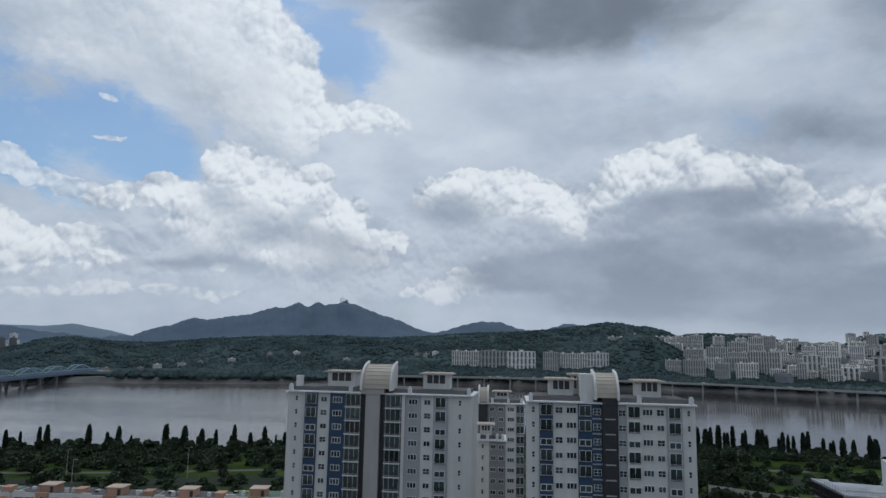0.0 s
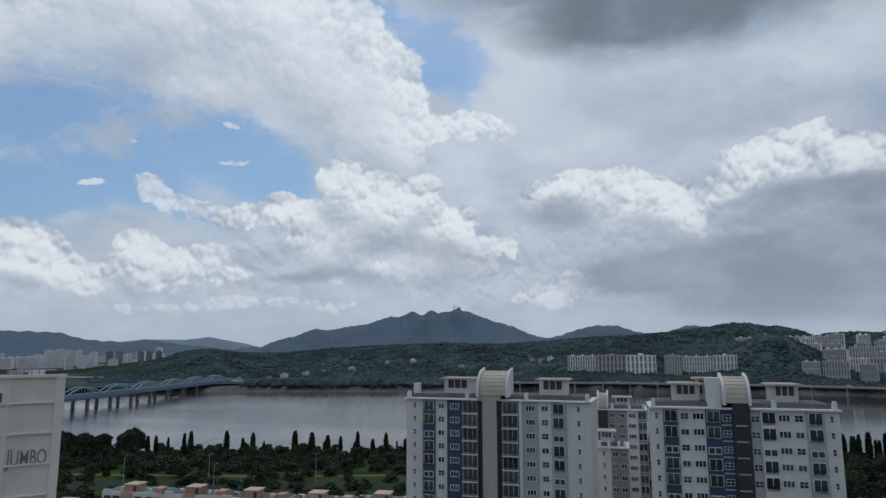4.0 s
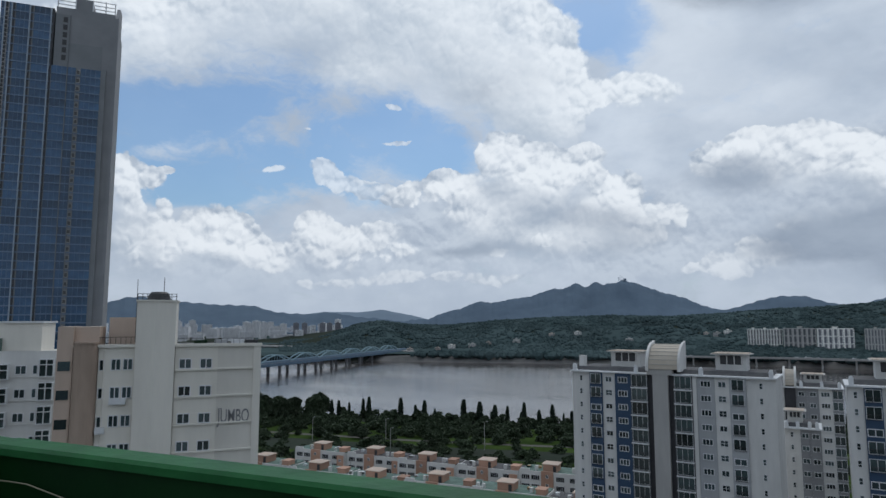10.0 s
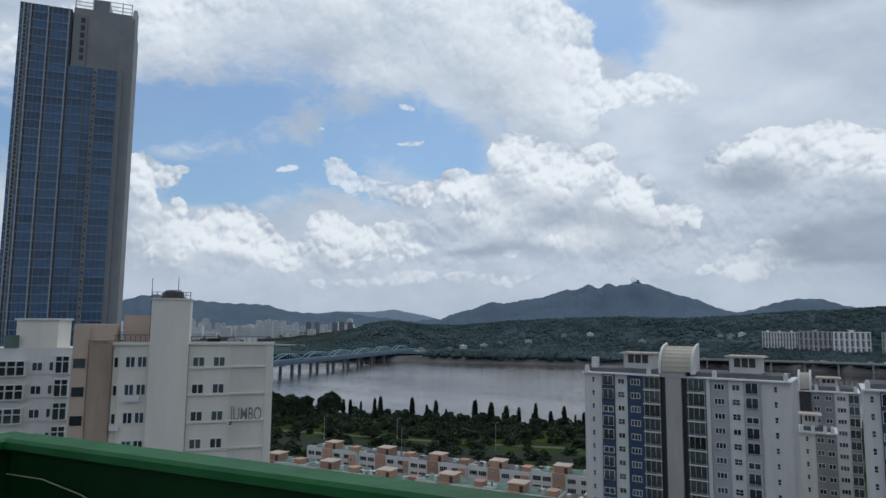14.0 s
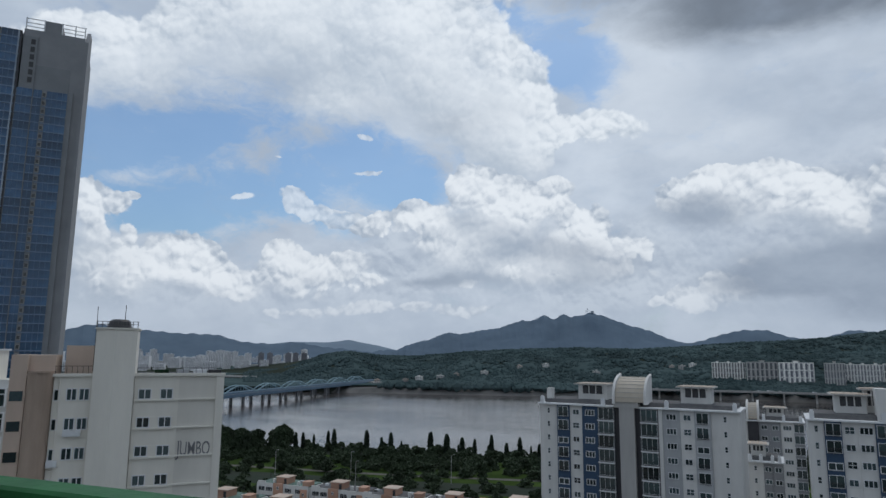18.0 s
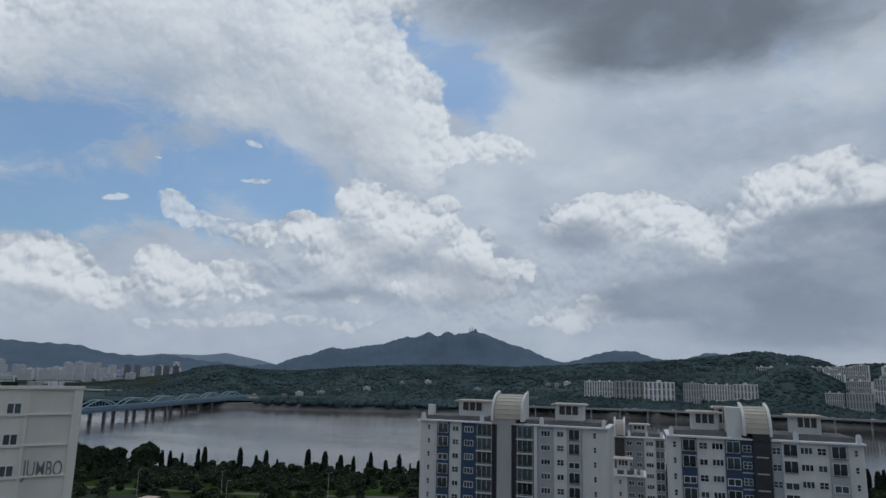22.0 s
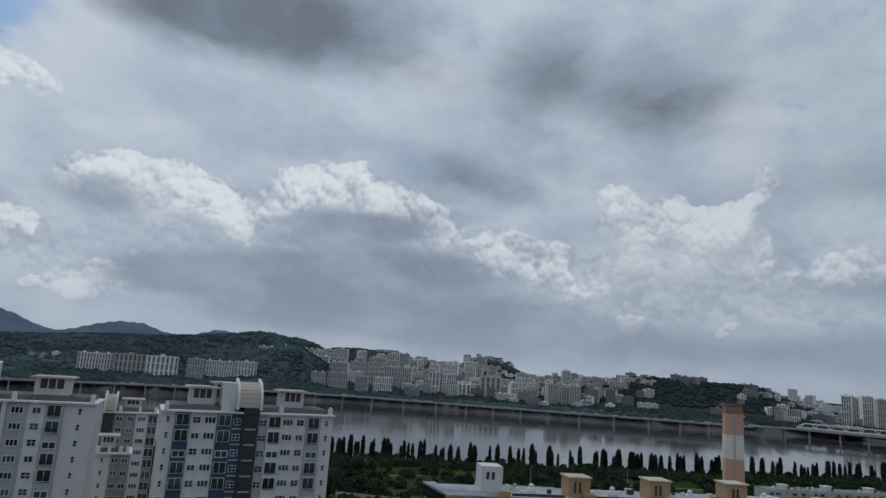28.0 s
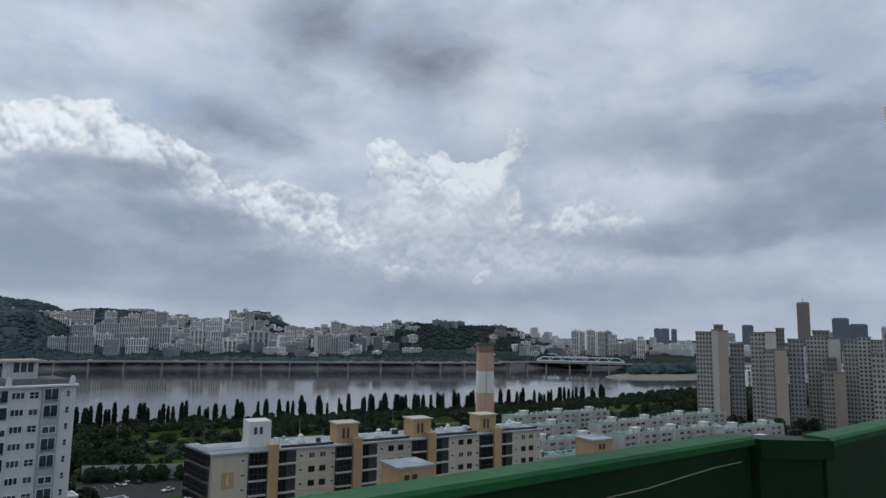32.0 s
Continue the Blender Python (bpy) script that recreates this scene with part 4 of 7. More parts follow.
for i in range(1500):
    x = rng.uniform(-335, 840)
    back = rng.uniform(8, 88) if x < 60 else rng.uniform(14, 70)
    s = rng.uniform(0.5, 0.95) * (1.0 if x < 60 else 0.85)
    spots.append((x, near_bank(x) - back, -5.2 if back < 50 else -4.2, s * 1.2, s * 0.9))
merged_trees("bank_thicket", BUSHES, spots, "dense dark thicket of trees below the poplars")
# ---- the roof the camera stands on ----
ROOF_Z = 60.1


def prism_along(prof, x0, x1):
    """A solid with the outline prof in y and z, from x0 to x1."""
    bm = bmesh.new()
    ends = [[bm.verts.new((x, y, z)) for y, z in prof] for x in (x0, x1)]
    n = len(prof)
    for i in range(n):
        bm.faces.new((ends[0][i], ends[0][(i + 1) % n], ends[1][(i + 1) % n], ends[1][i]))
    bm.faces.new(ends[0][::-1])
    bm.faces.new(ends[1])
    bmesh.ops.recalc_face_normals(bm, faces=bm.faces[:])
    return bm


def ring_solid(rings, sides=16, closed=True):
    """A turned solid from (radius, z) rings."""
    bm = bmesh.new()
    vs = [[bm.verts.new((r * math.cos(2 * math.pi * i / sides), r * math.sin(2 * math.pi * i / sides), z)) for i in range(sides)] for r, z in rings]
    for a, b in zip(vs, vs[1:]):
        for i in range(sides):
            bm.faces.new((a[i], a[(i + 1) % sides], b[(i + 1) % sides], b[i]))
    if closed:
        bm.faces.new(vs[0][::-1])
        bm.faces.new(vs[-1])
    return bm


def tube(points, radius, sides=6):
    """A bent round bar through the points."""
    bm = bmesh.new()
    pts = [Vector(p) for p in points]
    rows = []
    for k, p in enumerate(pts):
        d = (pts[min(k + 1, len(pts) - 1)] - pts[max(k - 1, 0)]).normalized()
        a = d.cross(Vector((0, 0, 1)) if abs(d.z) < 0.9 else Vector((1, 0, 0))).normalized()
        b = d.cross(a)
        rows.append([bm.verts.new(p + (a * math.cos(2 * math.pi * i / sides) + b * math.sin(2 * math.pi * i / sides)) * radius) for i in range(sides)])
    for r, s in zip(rows, rows[1:]):
        for i in range(sides):
            bm.faces.new((r[i], r[(i + 1) % sides], s[(i + 1) % sides], s[i]))
    bm.faces.new(rows[0][::-1])
    bm.faces.new(rows[-1])
    return bm


def parapet(x0, y0, x1, y1, label, top=1.28):
    """A painted wall with a broad cap from one end to the other; the roof lies to the right of that line."""
    length, rz = math.hypot(x1 - x0, y1 - y0), math.degrees(math.atan2(y1 - y0, x1 - x0))
    t = thing("parapet", (x0, y0, ROOF_Z), rz, label, "parapet", kind="structure")
    part("wall", boxes((0, length, 0.035, 0.14, 0, top - 0.056)), M["green"], t)
    cap = prism_along(((0, top - 0.055), (0.17, top - 0.055), (0.17, top - 0.02), (0.155, top), (0.015, top - 0.004), (0, top - 0.02)), 0, length)
    part("cap", cap, M["greencap"], t, "worn green cap, painted paler as the lit top")
    return t


GREEN_LABEL = "glossy green painted roof parapet with a broad worn cap"
parapet(-3.52, 2.18, 0.525, 2.18, GREEN_LABEL)
parapet(0.53, 2.134, 4.5, 1.23, GREEN_LABEL)
parapet(-3.525, -6.0, -3.525, 2.33, GREEN_LABEL)
parapet(4.77, 0.873, 9.6, 0.01, GREEN_LABEL)


def plan_solid(points, z0, z1):
    """An upright solid over a plan outline."""
    bm = bmesh.new()
    lo, hi = [bm.verts.new((x, y, z0)) for x, y in points], [bm.verts.new((x, y, z1)) for x, y in points]
    for i in range(len(points)):
        j = (i + 1) % len(points)
        bm.faces.new((lo[i], lo[j], hi[j], hi[i]))
    bm.faces.new(lo[::-1])
    bm.faces.new(hi)
    bmesh.ops.recalc_face_normals(bm, faces=bm.faces[:])
    return bm


pier = thing("parapet_pier", (0, 0, ROOF_Z), 0, "dark green painted pier joining two parapets", "pier", kind="structure")
part("top", plan_solid(((4.503, 1.2), (4.768, 0.86), (4.85, 1.05), (4.56, 1.42)), 1.15, 1.262), M["green"], pier)
part("block", plan_solid(((4.53, 1.22), (4.768, 0.93), (4.83, 1.05), (4.57, 1.38)), 0, 1.149), M["green"], pier)
roof = tagged(new("roof_floor", mesh_of("roof_floor", plan_solid(((-3.5, -10), (9.5, -10), (9.5, 0.08), (4.8, 0.93), (4.56, 1.28), (0.53, 2.2), (-3.5, 2.25)), -0.5, 0), M["green"])), "green coated flat roof", "roof", kind="structure")
roof.location = (0, 0, ROOF_Z)
own = thing("own_building", (0, 0, 0), 0, "building under the camera with plain cream walls", "building", kind="structure")
part("wall", plan_solid(((-3.6, -10), (9.5, -10), (9.5, 0.05), (4.8, 0.9), (4.56, 1.25), (0.53, 2.15), (-3.6, 2.2)), 0, ROOF_Z - 0.51), M["cream"], own)

# a thin pale cable lying along the foot of the parapets
cable = thing("cable", (0, 0, ROOF_Z), 0, "thin pale loose cable sagging along the parapet", "cable")
part("wire", tube([(-3.5 + i * 0.28, 2.19, 1.1 - 0.026 * i + 0.03 * math.sin(i * 1.3)) for i in range(15)], 0.0035, 5), M["wiretan"], cable)
part("wire", tube([(0.9 + i * 0.29, 2.155 - (0.37 + i * 0.29) * 0.2273, 1.085 + (i * 0.29 - 2.19) * 0.0425 + 0.006 * math.sin(i * 1.9)) for i in range(13)], 0.0035, 5), M["wiretan"], cable)

# ribbed grey hose bent over the parapet
hose = thing("ribbed_hose", (1.26, 2.03, ROOF_Z + 1.28), -12.8, "grey ribbed hose bent over the parapet cap", "hose")
bend = [(0.0, 0.09 * math.cos(a * math.pi / 12) - 0.03, -0.045 + 0.085 * math.sin(a * math.pi / 12)) for a in range(13)]
bend = [(0, 0.06, -0.5)] + bend + [(0, -0.12, -0.6)]
part("tube", tube(bend, 0.033, 12), M["grey"], hose)
for (xa, ya, za), (xb, yb, zb) in zip(bend[1:-2], bend[2:-1]):
    part("ring", tube([(0, ya, za), (0, ya + (yb - ya) * 0.45, za + (zb - za) * 0.45)], 0.039, 12), M["column"], hose)

# tall white shroud on a pole
shroud = thing("antenna_shroud", (4.64, -0.07, ROOF_Z), 0, "tall white capped antenna shroud on a thin white pole", "antenna")
part("pole", ring_solid(((0.13, 0), (0.13, 2.04)), 20), M["white"], shroud)
part("body", ring_solid(((0.14, 2.0), (0.46, 2.06), (0.5, 2.1), (0.5, 3.08)), 24), M["white"], shroud)
part("cap", ring_solid(((0.5, 3.05), (0.55, 3.07), (0.555, 3.19), (0.47, 3.31), (0.38, 3.34), (0.1, 3.36)), 14), M["cream"], shroud, "off-white faceted cap")


# ---- white apartment towers ----
STOREY = 2.84
WIN_S = window_mesh("slit_window", 0.62, 1.15, 1, cross=0.45)
WIN_M = window_mesh("room_window", 1.45, 1.15, 2, 0.12, 0.09)
WIN_Q = window_mesh("half_window", 1.45, 1.2, 2, cross=0.5)
WIN_P = window_mesh("pair_window", 2.0, 1.25, 3, 0.12, 0.11)
WIN_B = window_mesh("balcony_window", 2.3, 2.1, 2, 0.14, 0.09, glass="balconyglass")
WIN_C = window_mesh("low_window", 2.3, 1.3, 2, 0.14, 0.13)
WIN_L = window_mesh("lounge_window", 3.2, 2.4, 3, 0.14, 0.06, glass="balconyglass")


def balcony_rail(w):
    xs = [-w / 2]
    n = 9
    for i in range(n):
        a = -w / 2 + w * (i + 0.5) / n
        xs += [a - 0.02, a + 0.02]
    xs.append(w / 2)
    holes = {(i, 1) for i in range(0, len(xs), 2)}
    return mesh_of("balcony_rail", lattice(xs, [0, 0.06, 0.85, 0.92], holes, -0.08, -0.03), M["dark"])


RAIL_B, RAIL_L = balcony_rail(2.2), balcony_rail(2.8)
SLAB_L = mesh_of("balcony_slab", boxes((-1.75, 1.75, -0.55, 0.0, -0.14, 0.1)), M["frame"])


def roof_house(parent, x, y, z, w, d, h):
    """A small roof house with a broad flat lid."""
    part("roof_house", boxes((x, x + w, y, y + d, z, z + h - 0.45)), M["white"], parent, "white roof house")
    part("roof_house_opening", boxes((x + w * 0.12, x + w * 0.88, y - 0.06, y + 0.05, z + 1.2, z + h - 0.6)), M["dark"], parent, "dark louvred opening")
    for k in range(4):
        part("post", boxes((x + w * (0.14 + 0.24 * k) - 0.1, x + w * (0.14 + 0.24 * k) + 0.1, y - 0.14, y - 0.07, z, z + h - 0.46)), M["white"], parent)
    part("lid", boxes((x - 0.8, x + w + 0.8, y - 1.0, y + d + 0.6, z + h - 0.44, z + h - 0.24)), M["column"], parent, "flat overhanging lid")
    for k in range(5):
        a = x - 0.5 + k * (w + 1.0) / 5
        part("lid_panel", boxes((a, a + (w + 1.0) / 5 - 0.12, y - 0.7, y + d + 0.4, z + h - 0.239, z + h - 0.12)), M["tanpanel"], parent)


def barrel(parent, x0, x1, z0, z1, y0, y1):
    """A quarter-round vault with white end walls, over the lift shaft."""
    arc = [(y0 + (y1 - y0) * (1 - math.cos(a * math.pi / 16)), z0 + (z1 - z0) * math.sin(a * math.pi / 16)) for a in range(9)]
    part("vault", prism_along([(y1, z0), *arc], x0 + 0.5, x1 - 0.5), M["vault"], parent, "pale tan ribbed quarter-round vault")
    for k in range(1, 8):
        (ya, za), (yb, zb) = arc[k], (arc[k][0] + 0.12, arc[k][1] + 0.02)
        part("vault_rib", boxes((x0 + 0.5, x1 - 0.5, ya - 0.05, yb, za - 0.04, zb + 0.04)), M["column"], parent)
    side = [(y1 + 0.2, z0 - 0.4), (y0 - 0.35, z0 - 0.4)] + [(y - 0.35, z + 0.45) for y, z in arc[1:]] + [(y1 + 0.2, z1 + 0.7)]
    for a in (x0, x1 - 0.5):
        part("vault_end", prism_along(side, a, a + 0.49), M["white"], parent, "white end wall")


def tower(name, place, rz, bays, height, depth, label, group, seed=1):
    """A slab block; bays run along x as (width, wall material, depth forward, list of windows, sill, rail)."""
    t = thing(name, place, rz, label, "apartment building", group)
    x, rnd = 0.0, random.Random(seed)
    width = sum(b[0] for b in bays)
    part("body", boxes((0.05, width - 0.05, 0.4, depth, 0, height - 0.3)), M["white"], t)
    floors = int(height / STOREY)
    for w, mat, fwd, wins, sill, rail in bays:
        part("facade_strip", boxes((x + 0.01, x + w - 0.01, -fwd, 0.4, 0, height)), M[mat], t)
        for k in range(floors):
            z = height - (k + 1) * STOREY
            if wins:
                put_window(wins[k % len(wins)], t, x + w / 2, -fwd, z + sill)
            if rail and z < LOW_CUT["apartment_tower"]:
                if rail == "L":
                    lower_piece(t, x + w / 2, -fwd, z + 0.05, 0, SLAB_L)
                elif rail == "D":
                    lower_piece(t, x + w / 2, -fwd, z, 0, BAND_D)
            elif rail == "L":
                shared("balcony_slab", SLAB_L, t, x + w / 2, -fwd, z + 0.05)
                shared("balcony_rail", RAIL_L, t, x + w / 2, -fwd - 0.42, z + 0.18)
            elif rail == "B" and k % 3 != 2:
                shared("balcony_rail", RAIL_B, t, x + w / 2, -fwd - 0.14, z + 0.35)
            elif rail == "D":
                shared("floor_band", BAND_D, t, x + w / 2, -fwd, z)
        x += w
    part("cornice", boxes((-0.25, width + 0.25, -0.8, depth + 0.2, height, height + 0.3)), M["frame"], t, "white projecting cornice")
    part("roof", prism_along(((0.9, height + 0.3), (depth - 0.6, height + 0.3), (depth - 0.6, height + 1.1), (1.6, height + 1.1)), 0.9, width - 0.9), M["roofdark"], t, "dark roofing")
    for px in (0.3, width * 0.34, width * 0.66, width - 1.1):
        part("finial", boxes((px, px + 0.75, -0.6, 0.2, height + 0.301, height + 1.5), (px + 0.12, px + 0.63, -0.48, 0.08, height + 1.49, height + 1.8)), M["frame"], t, "white roof finial")
    return t, width


BAND_D = mesh_of("floor_band", boxes((-1.0, 1.0, -0.1, 0.0, -0.12, 0.12)), M["grey"])
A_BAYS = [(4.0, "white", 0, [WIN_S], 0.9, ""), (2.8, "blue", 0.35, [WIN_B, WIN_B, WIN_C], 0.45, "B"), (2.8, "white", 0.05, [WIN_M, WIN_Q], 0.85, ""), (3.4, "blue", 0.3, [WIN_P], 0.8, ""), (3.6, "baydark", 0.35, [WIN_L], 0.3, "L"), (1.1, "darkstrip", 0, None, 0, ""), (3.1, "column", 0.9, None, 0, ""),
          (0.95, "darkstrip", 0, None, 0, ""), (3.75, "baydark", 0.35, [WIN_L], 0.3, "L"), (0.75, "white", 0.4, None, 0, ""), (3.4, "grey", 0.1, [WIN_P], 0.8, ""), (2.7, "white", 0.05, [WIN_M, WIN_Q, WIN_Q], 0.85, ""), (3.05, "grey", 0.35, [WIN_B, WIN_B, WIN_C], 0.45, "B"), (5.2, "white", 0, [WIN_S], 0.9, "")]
B_BAYS = [(2.4, "white", 0, [WIN_S], 0.9, ""), (2.6, "blue", 0.35, [WIN_B, WIN_B, WIN_C], 0.45, "B"), (2.3, "white", 0.05, [WIN_Q, WIN_M], 0.85, ""), (2.5, "white", 0.05, [WIN_P], 0.85, ""), (2.7, "blue", 0.35, [WIN_B, WIN_B, WIN_C], 0.45, "B"), (1.9, "blue", 0.1, [WIN_Q], 0.7, "D"), (3.0, "darkstrip", 0.6, None, 0, "D"),
          (1.7, "grey", 0.1, [WIN_Q], 0.6, ""), (2.7, "white", 0.35, [WIN_B, WIN_B, WIN_C], 0.45, "B"), (2.5, "white", 0.05, [WIN_P], 0.85, ""), (2.3, "white", 0.05, [WIN_Q, WIN_M], 0.85, ""), (2.9, "grey", 0.35, [WIN_B, WIN_B, WIN_C], 0.45, "B"), (2.5, "white", 0, [WIN_S], 0.9, "")]
ta, wa = tower("apartment_tower", (-34.2, 146.9, 0), -8, A_BAYS, 50.8, 12, "white slab tower with blue bays and a barrel-topped grey shaft", "white towers")
part("shaft_top", boxes((16.62, 21.73, -1.0, 0.4, 50.81, 52.3)), M["column"], ta, "pale shaft head")
barrel(ta, 16.5, 23.4, 52.0, 57.0, -1.2, 4.6)
roof_house(ta, 7.4, 4.5, 51.9, 6.4, 5, 3.6)
roof_house(ta, 29.2, 4.5, 51.9, 5.8, 5, 3.6)
part("vent_block", boxes((0.9, 2.2, 2, 3.4, 51.9, 54.2)), M["white"], ta)
tb, wb = tower("apartment_tower", (16.4, 132.0, 0), -5.5, B_BAYS, 50.8, 12, "white slab tower with a dark shaft and blue bays", "white towers", 2)
part("shaft_top", boxes((14.42, 17.38, -0.86, 0.4, 50.81, 52.3)), M["darkstrip"], tb, "dark shaft head")
barrel(tb, 12.9, 17.7, 52.0, 56.6, -0.9, 4.6)
part("shaft_wing", boxes((10.4, 12.85, 0.8, 4.4, 51.1, 56.4)), M["white"], tb, "white wing beside the vault")
roof_house(tb, 4.6, 5.0, 51.9, 4.8, 5, 3.5)
roof_house(tb, 22.2, 5.0, 51.9, 4.6, 5, 3.5)
roof_house(tb, 9.4, 8.4, 51.9, 3.0, 3, 4.4)
# Grey bays of the two rear blocks use slate: facade shade painted in.
tc, wc = tower("apartment_tower", (8.8, 196, 0), -5, [(1.4, "white", 0, None, 0, ""), (2.6, "darkstrip", 0.4, None, 0, ""), (2.6, "slate", 0, [WIN_M], 0.8, ""), (2.6, "slate", 0.2, [WIN_M], 0.8, ""), (3, "white", 0, [WIN_P], 0.8, ""), (2.4, "slate", 0, [WIN_B], 0.4, "")], 44.6, 12, "white tower with a barrel-topped dark shaft behind two others", "white towers", 3)
barrel(tc, 1.2, 4.3, 45.2, 49.2, -0.6, 3.4)
roof_house(tc, 6.0, 4.5, 45.4, 4.2, 4, 2.8)
td, wd = tower("apartment_tower", (8.6, 176, 0), -5, [(3.4, "white", 0, [WIN_S], 0.9, ""), (2.0, "slate", 0, [WIN_M], 0.8, ""), (2.2, "slate", 0.2, [WIN_M], 0.8, "")], 37.0, 10, "lower white block with grey bays between two towers", "white towers", 4)
roof_house(td, 0.8, 2.5, 38.1, 3.2, 4, 3.0)


# ---- cream neighbour block with a stair tower ----
def neighbour():
    """x = 0 is its corner nearest the river, and the front face is y = 0."""
    t = thing("neighbour_block", (-45.2, 54.8, 0), 43, "cream painted apartment block with a stair tower and brown shaft", "apartment building")
    H, S = 59.4, 2.68
    part("body", boxes((-18.5, 0, 0.3, 13, 0, H - 0.2)), M["cream"], t)
    part("front_wall", boxes((-8.2, -4.45, 0.0, 0.3, 0, H)), M["cream"], t)
    part("front_wall", boxes((-15.05, -11.8, 0.0, 0.3, 0, H)), M["cream"], t)
    part("panel_wall", boxes((-4.2, -0.75, 0.02, 0.3, 0, H)), M["panel"], t, "smooth grey-white end panel")
    for a, b in ((-4.45, -4.2), (-0.75, 0.0)):
        part("rib", boxes((a, b, -0.16, 0.3, 0, H)), M["cream"], t)
    part("downpipe", tube([(-14.55, -0.07, H - k * 6) for k in range(8)], 0.06, 6), M["cream"], t)
    part("roof_edge", boxes((-18.5, 0.1, -0.25, 0.299, H + 0.001, H + 0.28)), M["cream"], t)
    part("roof", boxes((-18.5, -0.05, 0.3, 12.9, H - 0.19, H - 0.02)), M["roofdark"], t, "dark flat roof")
    small = window_mesh("sash_window", 1.18, 1.02, 2, 0.08, 0.085)
    wide = window_mesh("wide_sash_window", 0.9, 1.12, 2, 0.08, 0.08)
    slim = window_mesh("slim_window", 0.5, 1.05, 1, 0.08)
    ledge = mesh_of("ledge", boxes((-1.72, 1.72, -0.2, 0.019, -0.14, 0.0)), M["cream"])
    ledge2 = mesh_of("ledge", boxes((-1.86, 1.86, -0.2, -0.001, -0.14, 0.0)), M["cream"])
    for k in range(21):
        z = H - 2.2 - k * S
        if z < 1:
            break
        for x in (-7.25, -5.3):
            put_window(small, t, x, 0, z)
        shared("ledge", ledge2, t, -6.33, 0, z - 0.03)
        shared("ledge", ledge, t, -2.48, 0, z + 0.05)
        put_window(slim, t, -14.72, 0, z)
        put_window(wide, t, -13.5, 0, z)
        put_window(wide, t, -12.45, 0, z)
    # word on the end panel, third storey down
    curve = bpy.data.curves.new("sign_letters", "FONT")
    curve.body, curve.size, curve.extrude, curve.align_x = "JUMBO", 1.85, 0.02, "CENTER"
    curve.offset = 0.008
    flat = new("sign_letters_source", curve)
    me = bpy.data.meshes.new_from_object(flat.evaluated_get(bpy.context.evaluated_depsgraph_get()))
    bpy.data.objects.remove(flat)
    me.materials.clear()
    me.materials.append(M["lettering"])
    sign = shared("sign_letters", me, t, -2.5, -0.005, H - 7.6)
    sign.rotation_euler = (radians(90), 0, 0)
    sign.scale = (0.53, 1.0, 1.0)
    part("sign_mark", boxes((-4.0, -3.86, -0.02, 0.01, H - 6.3, H - 6.2), (-3.8, -3.66, -0.02, 0.01, H - 6.3, H - 6.2)), M["lettering"], t)
    # stair tower with a bent front
    def plan(points, z0, z1):
        bm = bmesh.new()
        lo, hi = [bm.verts.new((x, y, z0)) for x, y in points], [bm.verts.new((x, y, z1)) for x, y in points]
        for i in range(len(points)):
            j = (i + 1) % len(points)
            bm.faces.new((lo[i], lo[j], hi[j], hi[i]))
        bm.faces.new(lo[::-1])
        bm.faces.new(hi)
        return bm
    part("stair_tower", plan(((-11.8, 0.4), (-11.8, -0.8), (-10.0, -1.5), (-8.25, -0.6), (-8.25, 0.4), (-8.25, 3.5), (-11.8, 3.5)), 0, H + 4.45), M["cream"], t)
    part("tower_rim", plan(((-11.9, 3.6), (-11.9, -0.9), (-10.0, -1.62), (-8.15, -0.7), (-8.15, 3.6)), H + 4.45, H + 4.6), M["cream"], t)
    part("water_tank", ring_solid(((1.05, H + 4.6), (1.1, H + 4.7), (0.95, H + 5.25), (0.7, H + 5.45)), 14), M["dark"], t, "dark round tank").location = (-10.0, 1.0, 0)
    for k in range(9):
        x = -11.8 + k * 0.44
        part("rail_post", boxes((x - 0.03, x + 0.03, -0.65, -0.59, H + 4.61, H + 5.2)), M["dark"], t)
    for z in (4.9, 5.17):
        part("rail", boxes((-11.85, -8.2, -0.66, -0.6, H + z, H + z + 0.05)), M["dark"], t)
    part("antenna", tube([(-9.55, 0.8, H + 4.6), (-9.55, 0.8, H + 6.9)], 0.035), M["dark"], t)
    part("antenna", tube([(-11.9, -0.2, H + 0.5), (-11.9, -0.2, H + 6.6)], 0.03), M["dark"], t)
    # brown rounded shaft and its tan flank
    arc = [(-15.1 - 1.05 + 1.05 * math.cos(a * math.pi / 10), -1.25 * math.sin(a * math.pi / 10)) for a in range(11)]
    part("brown_shaft", plan([(-15.1, 0.35), *arc, (-17.2, 0.35)][::-1], 0, H + 0.35), M["brown"], t, "rounded brown shaft")
    part("shaft_cap", plan([(-15.0, 0.36), *[(x, y - 0.12) for x, y in arc], (-17.3, 0.36)][::-1], H + 0.35, H + 0.55), M["brown"], t)
    part("tan_flank", boxes((-18.55, -17.21, -0.3, 4, 0, H + 2.0), (-17.2, -15.1, 0.36, 4, H - 0.1, H + 1.99)), M["tan"], t, "pinkish tan wall")
    part("tan_roof_house", boxes((-14.6, -12.2, 2.5, 8, H, H + 2.9)), M["tan"], t, "tan roof house")
    stairwin = window_mesh("stair_window", 1.15, 1.0, 1, 0.05, 0.05, frame_mat="tan")
    for k in range(20):
        put_window(stairwin, t, -17.9, -0.3, H - 2.2 - k * S)
    # roof clutter
    for k in range(14):
        x = -8.1 + k * 0.6
        part("roof_rail_post", boxes((x - 0.02, x + 0.02, 1.0, 1.04, H, H + 0.75)), M["dark"], t)
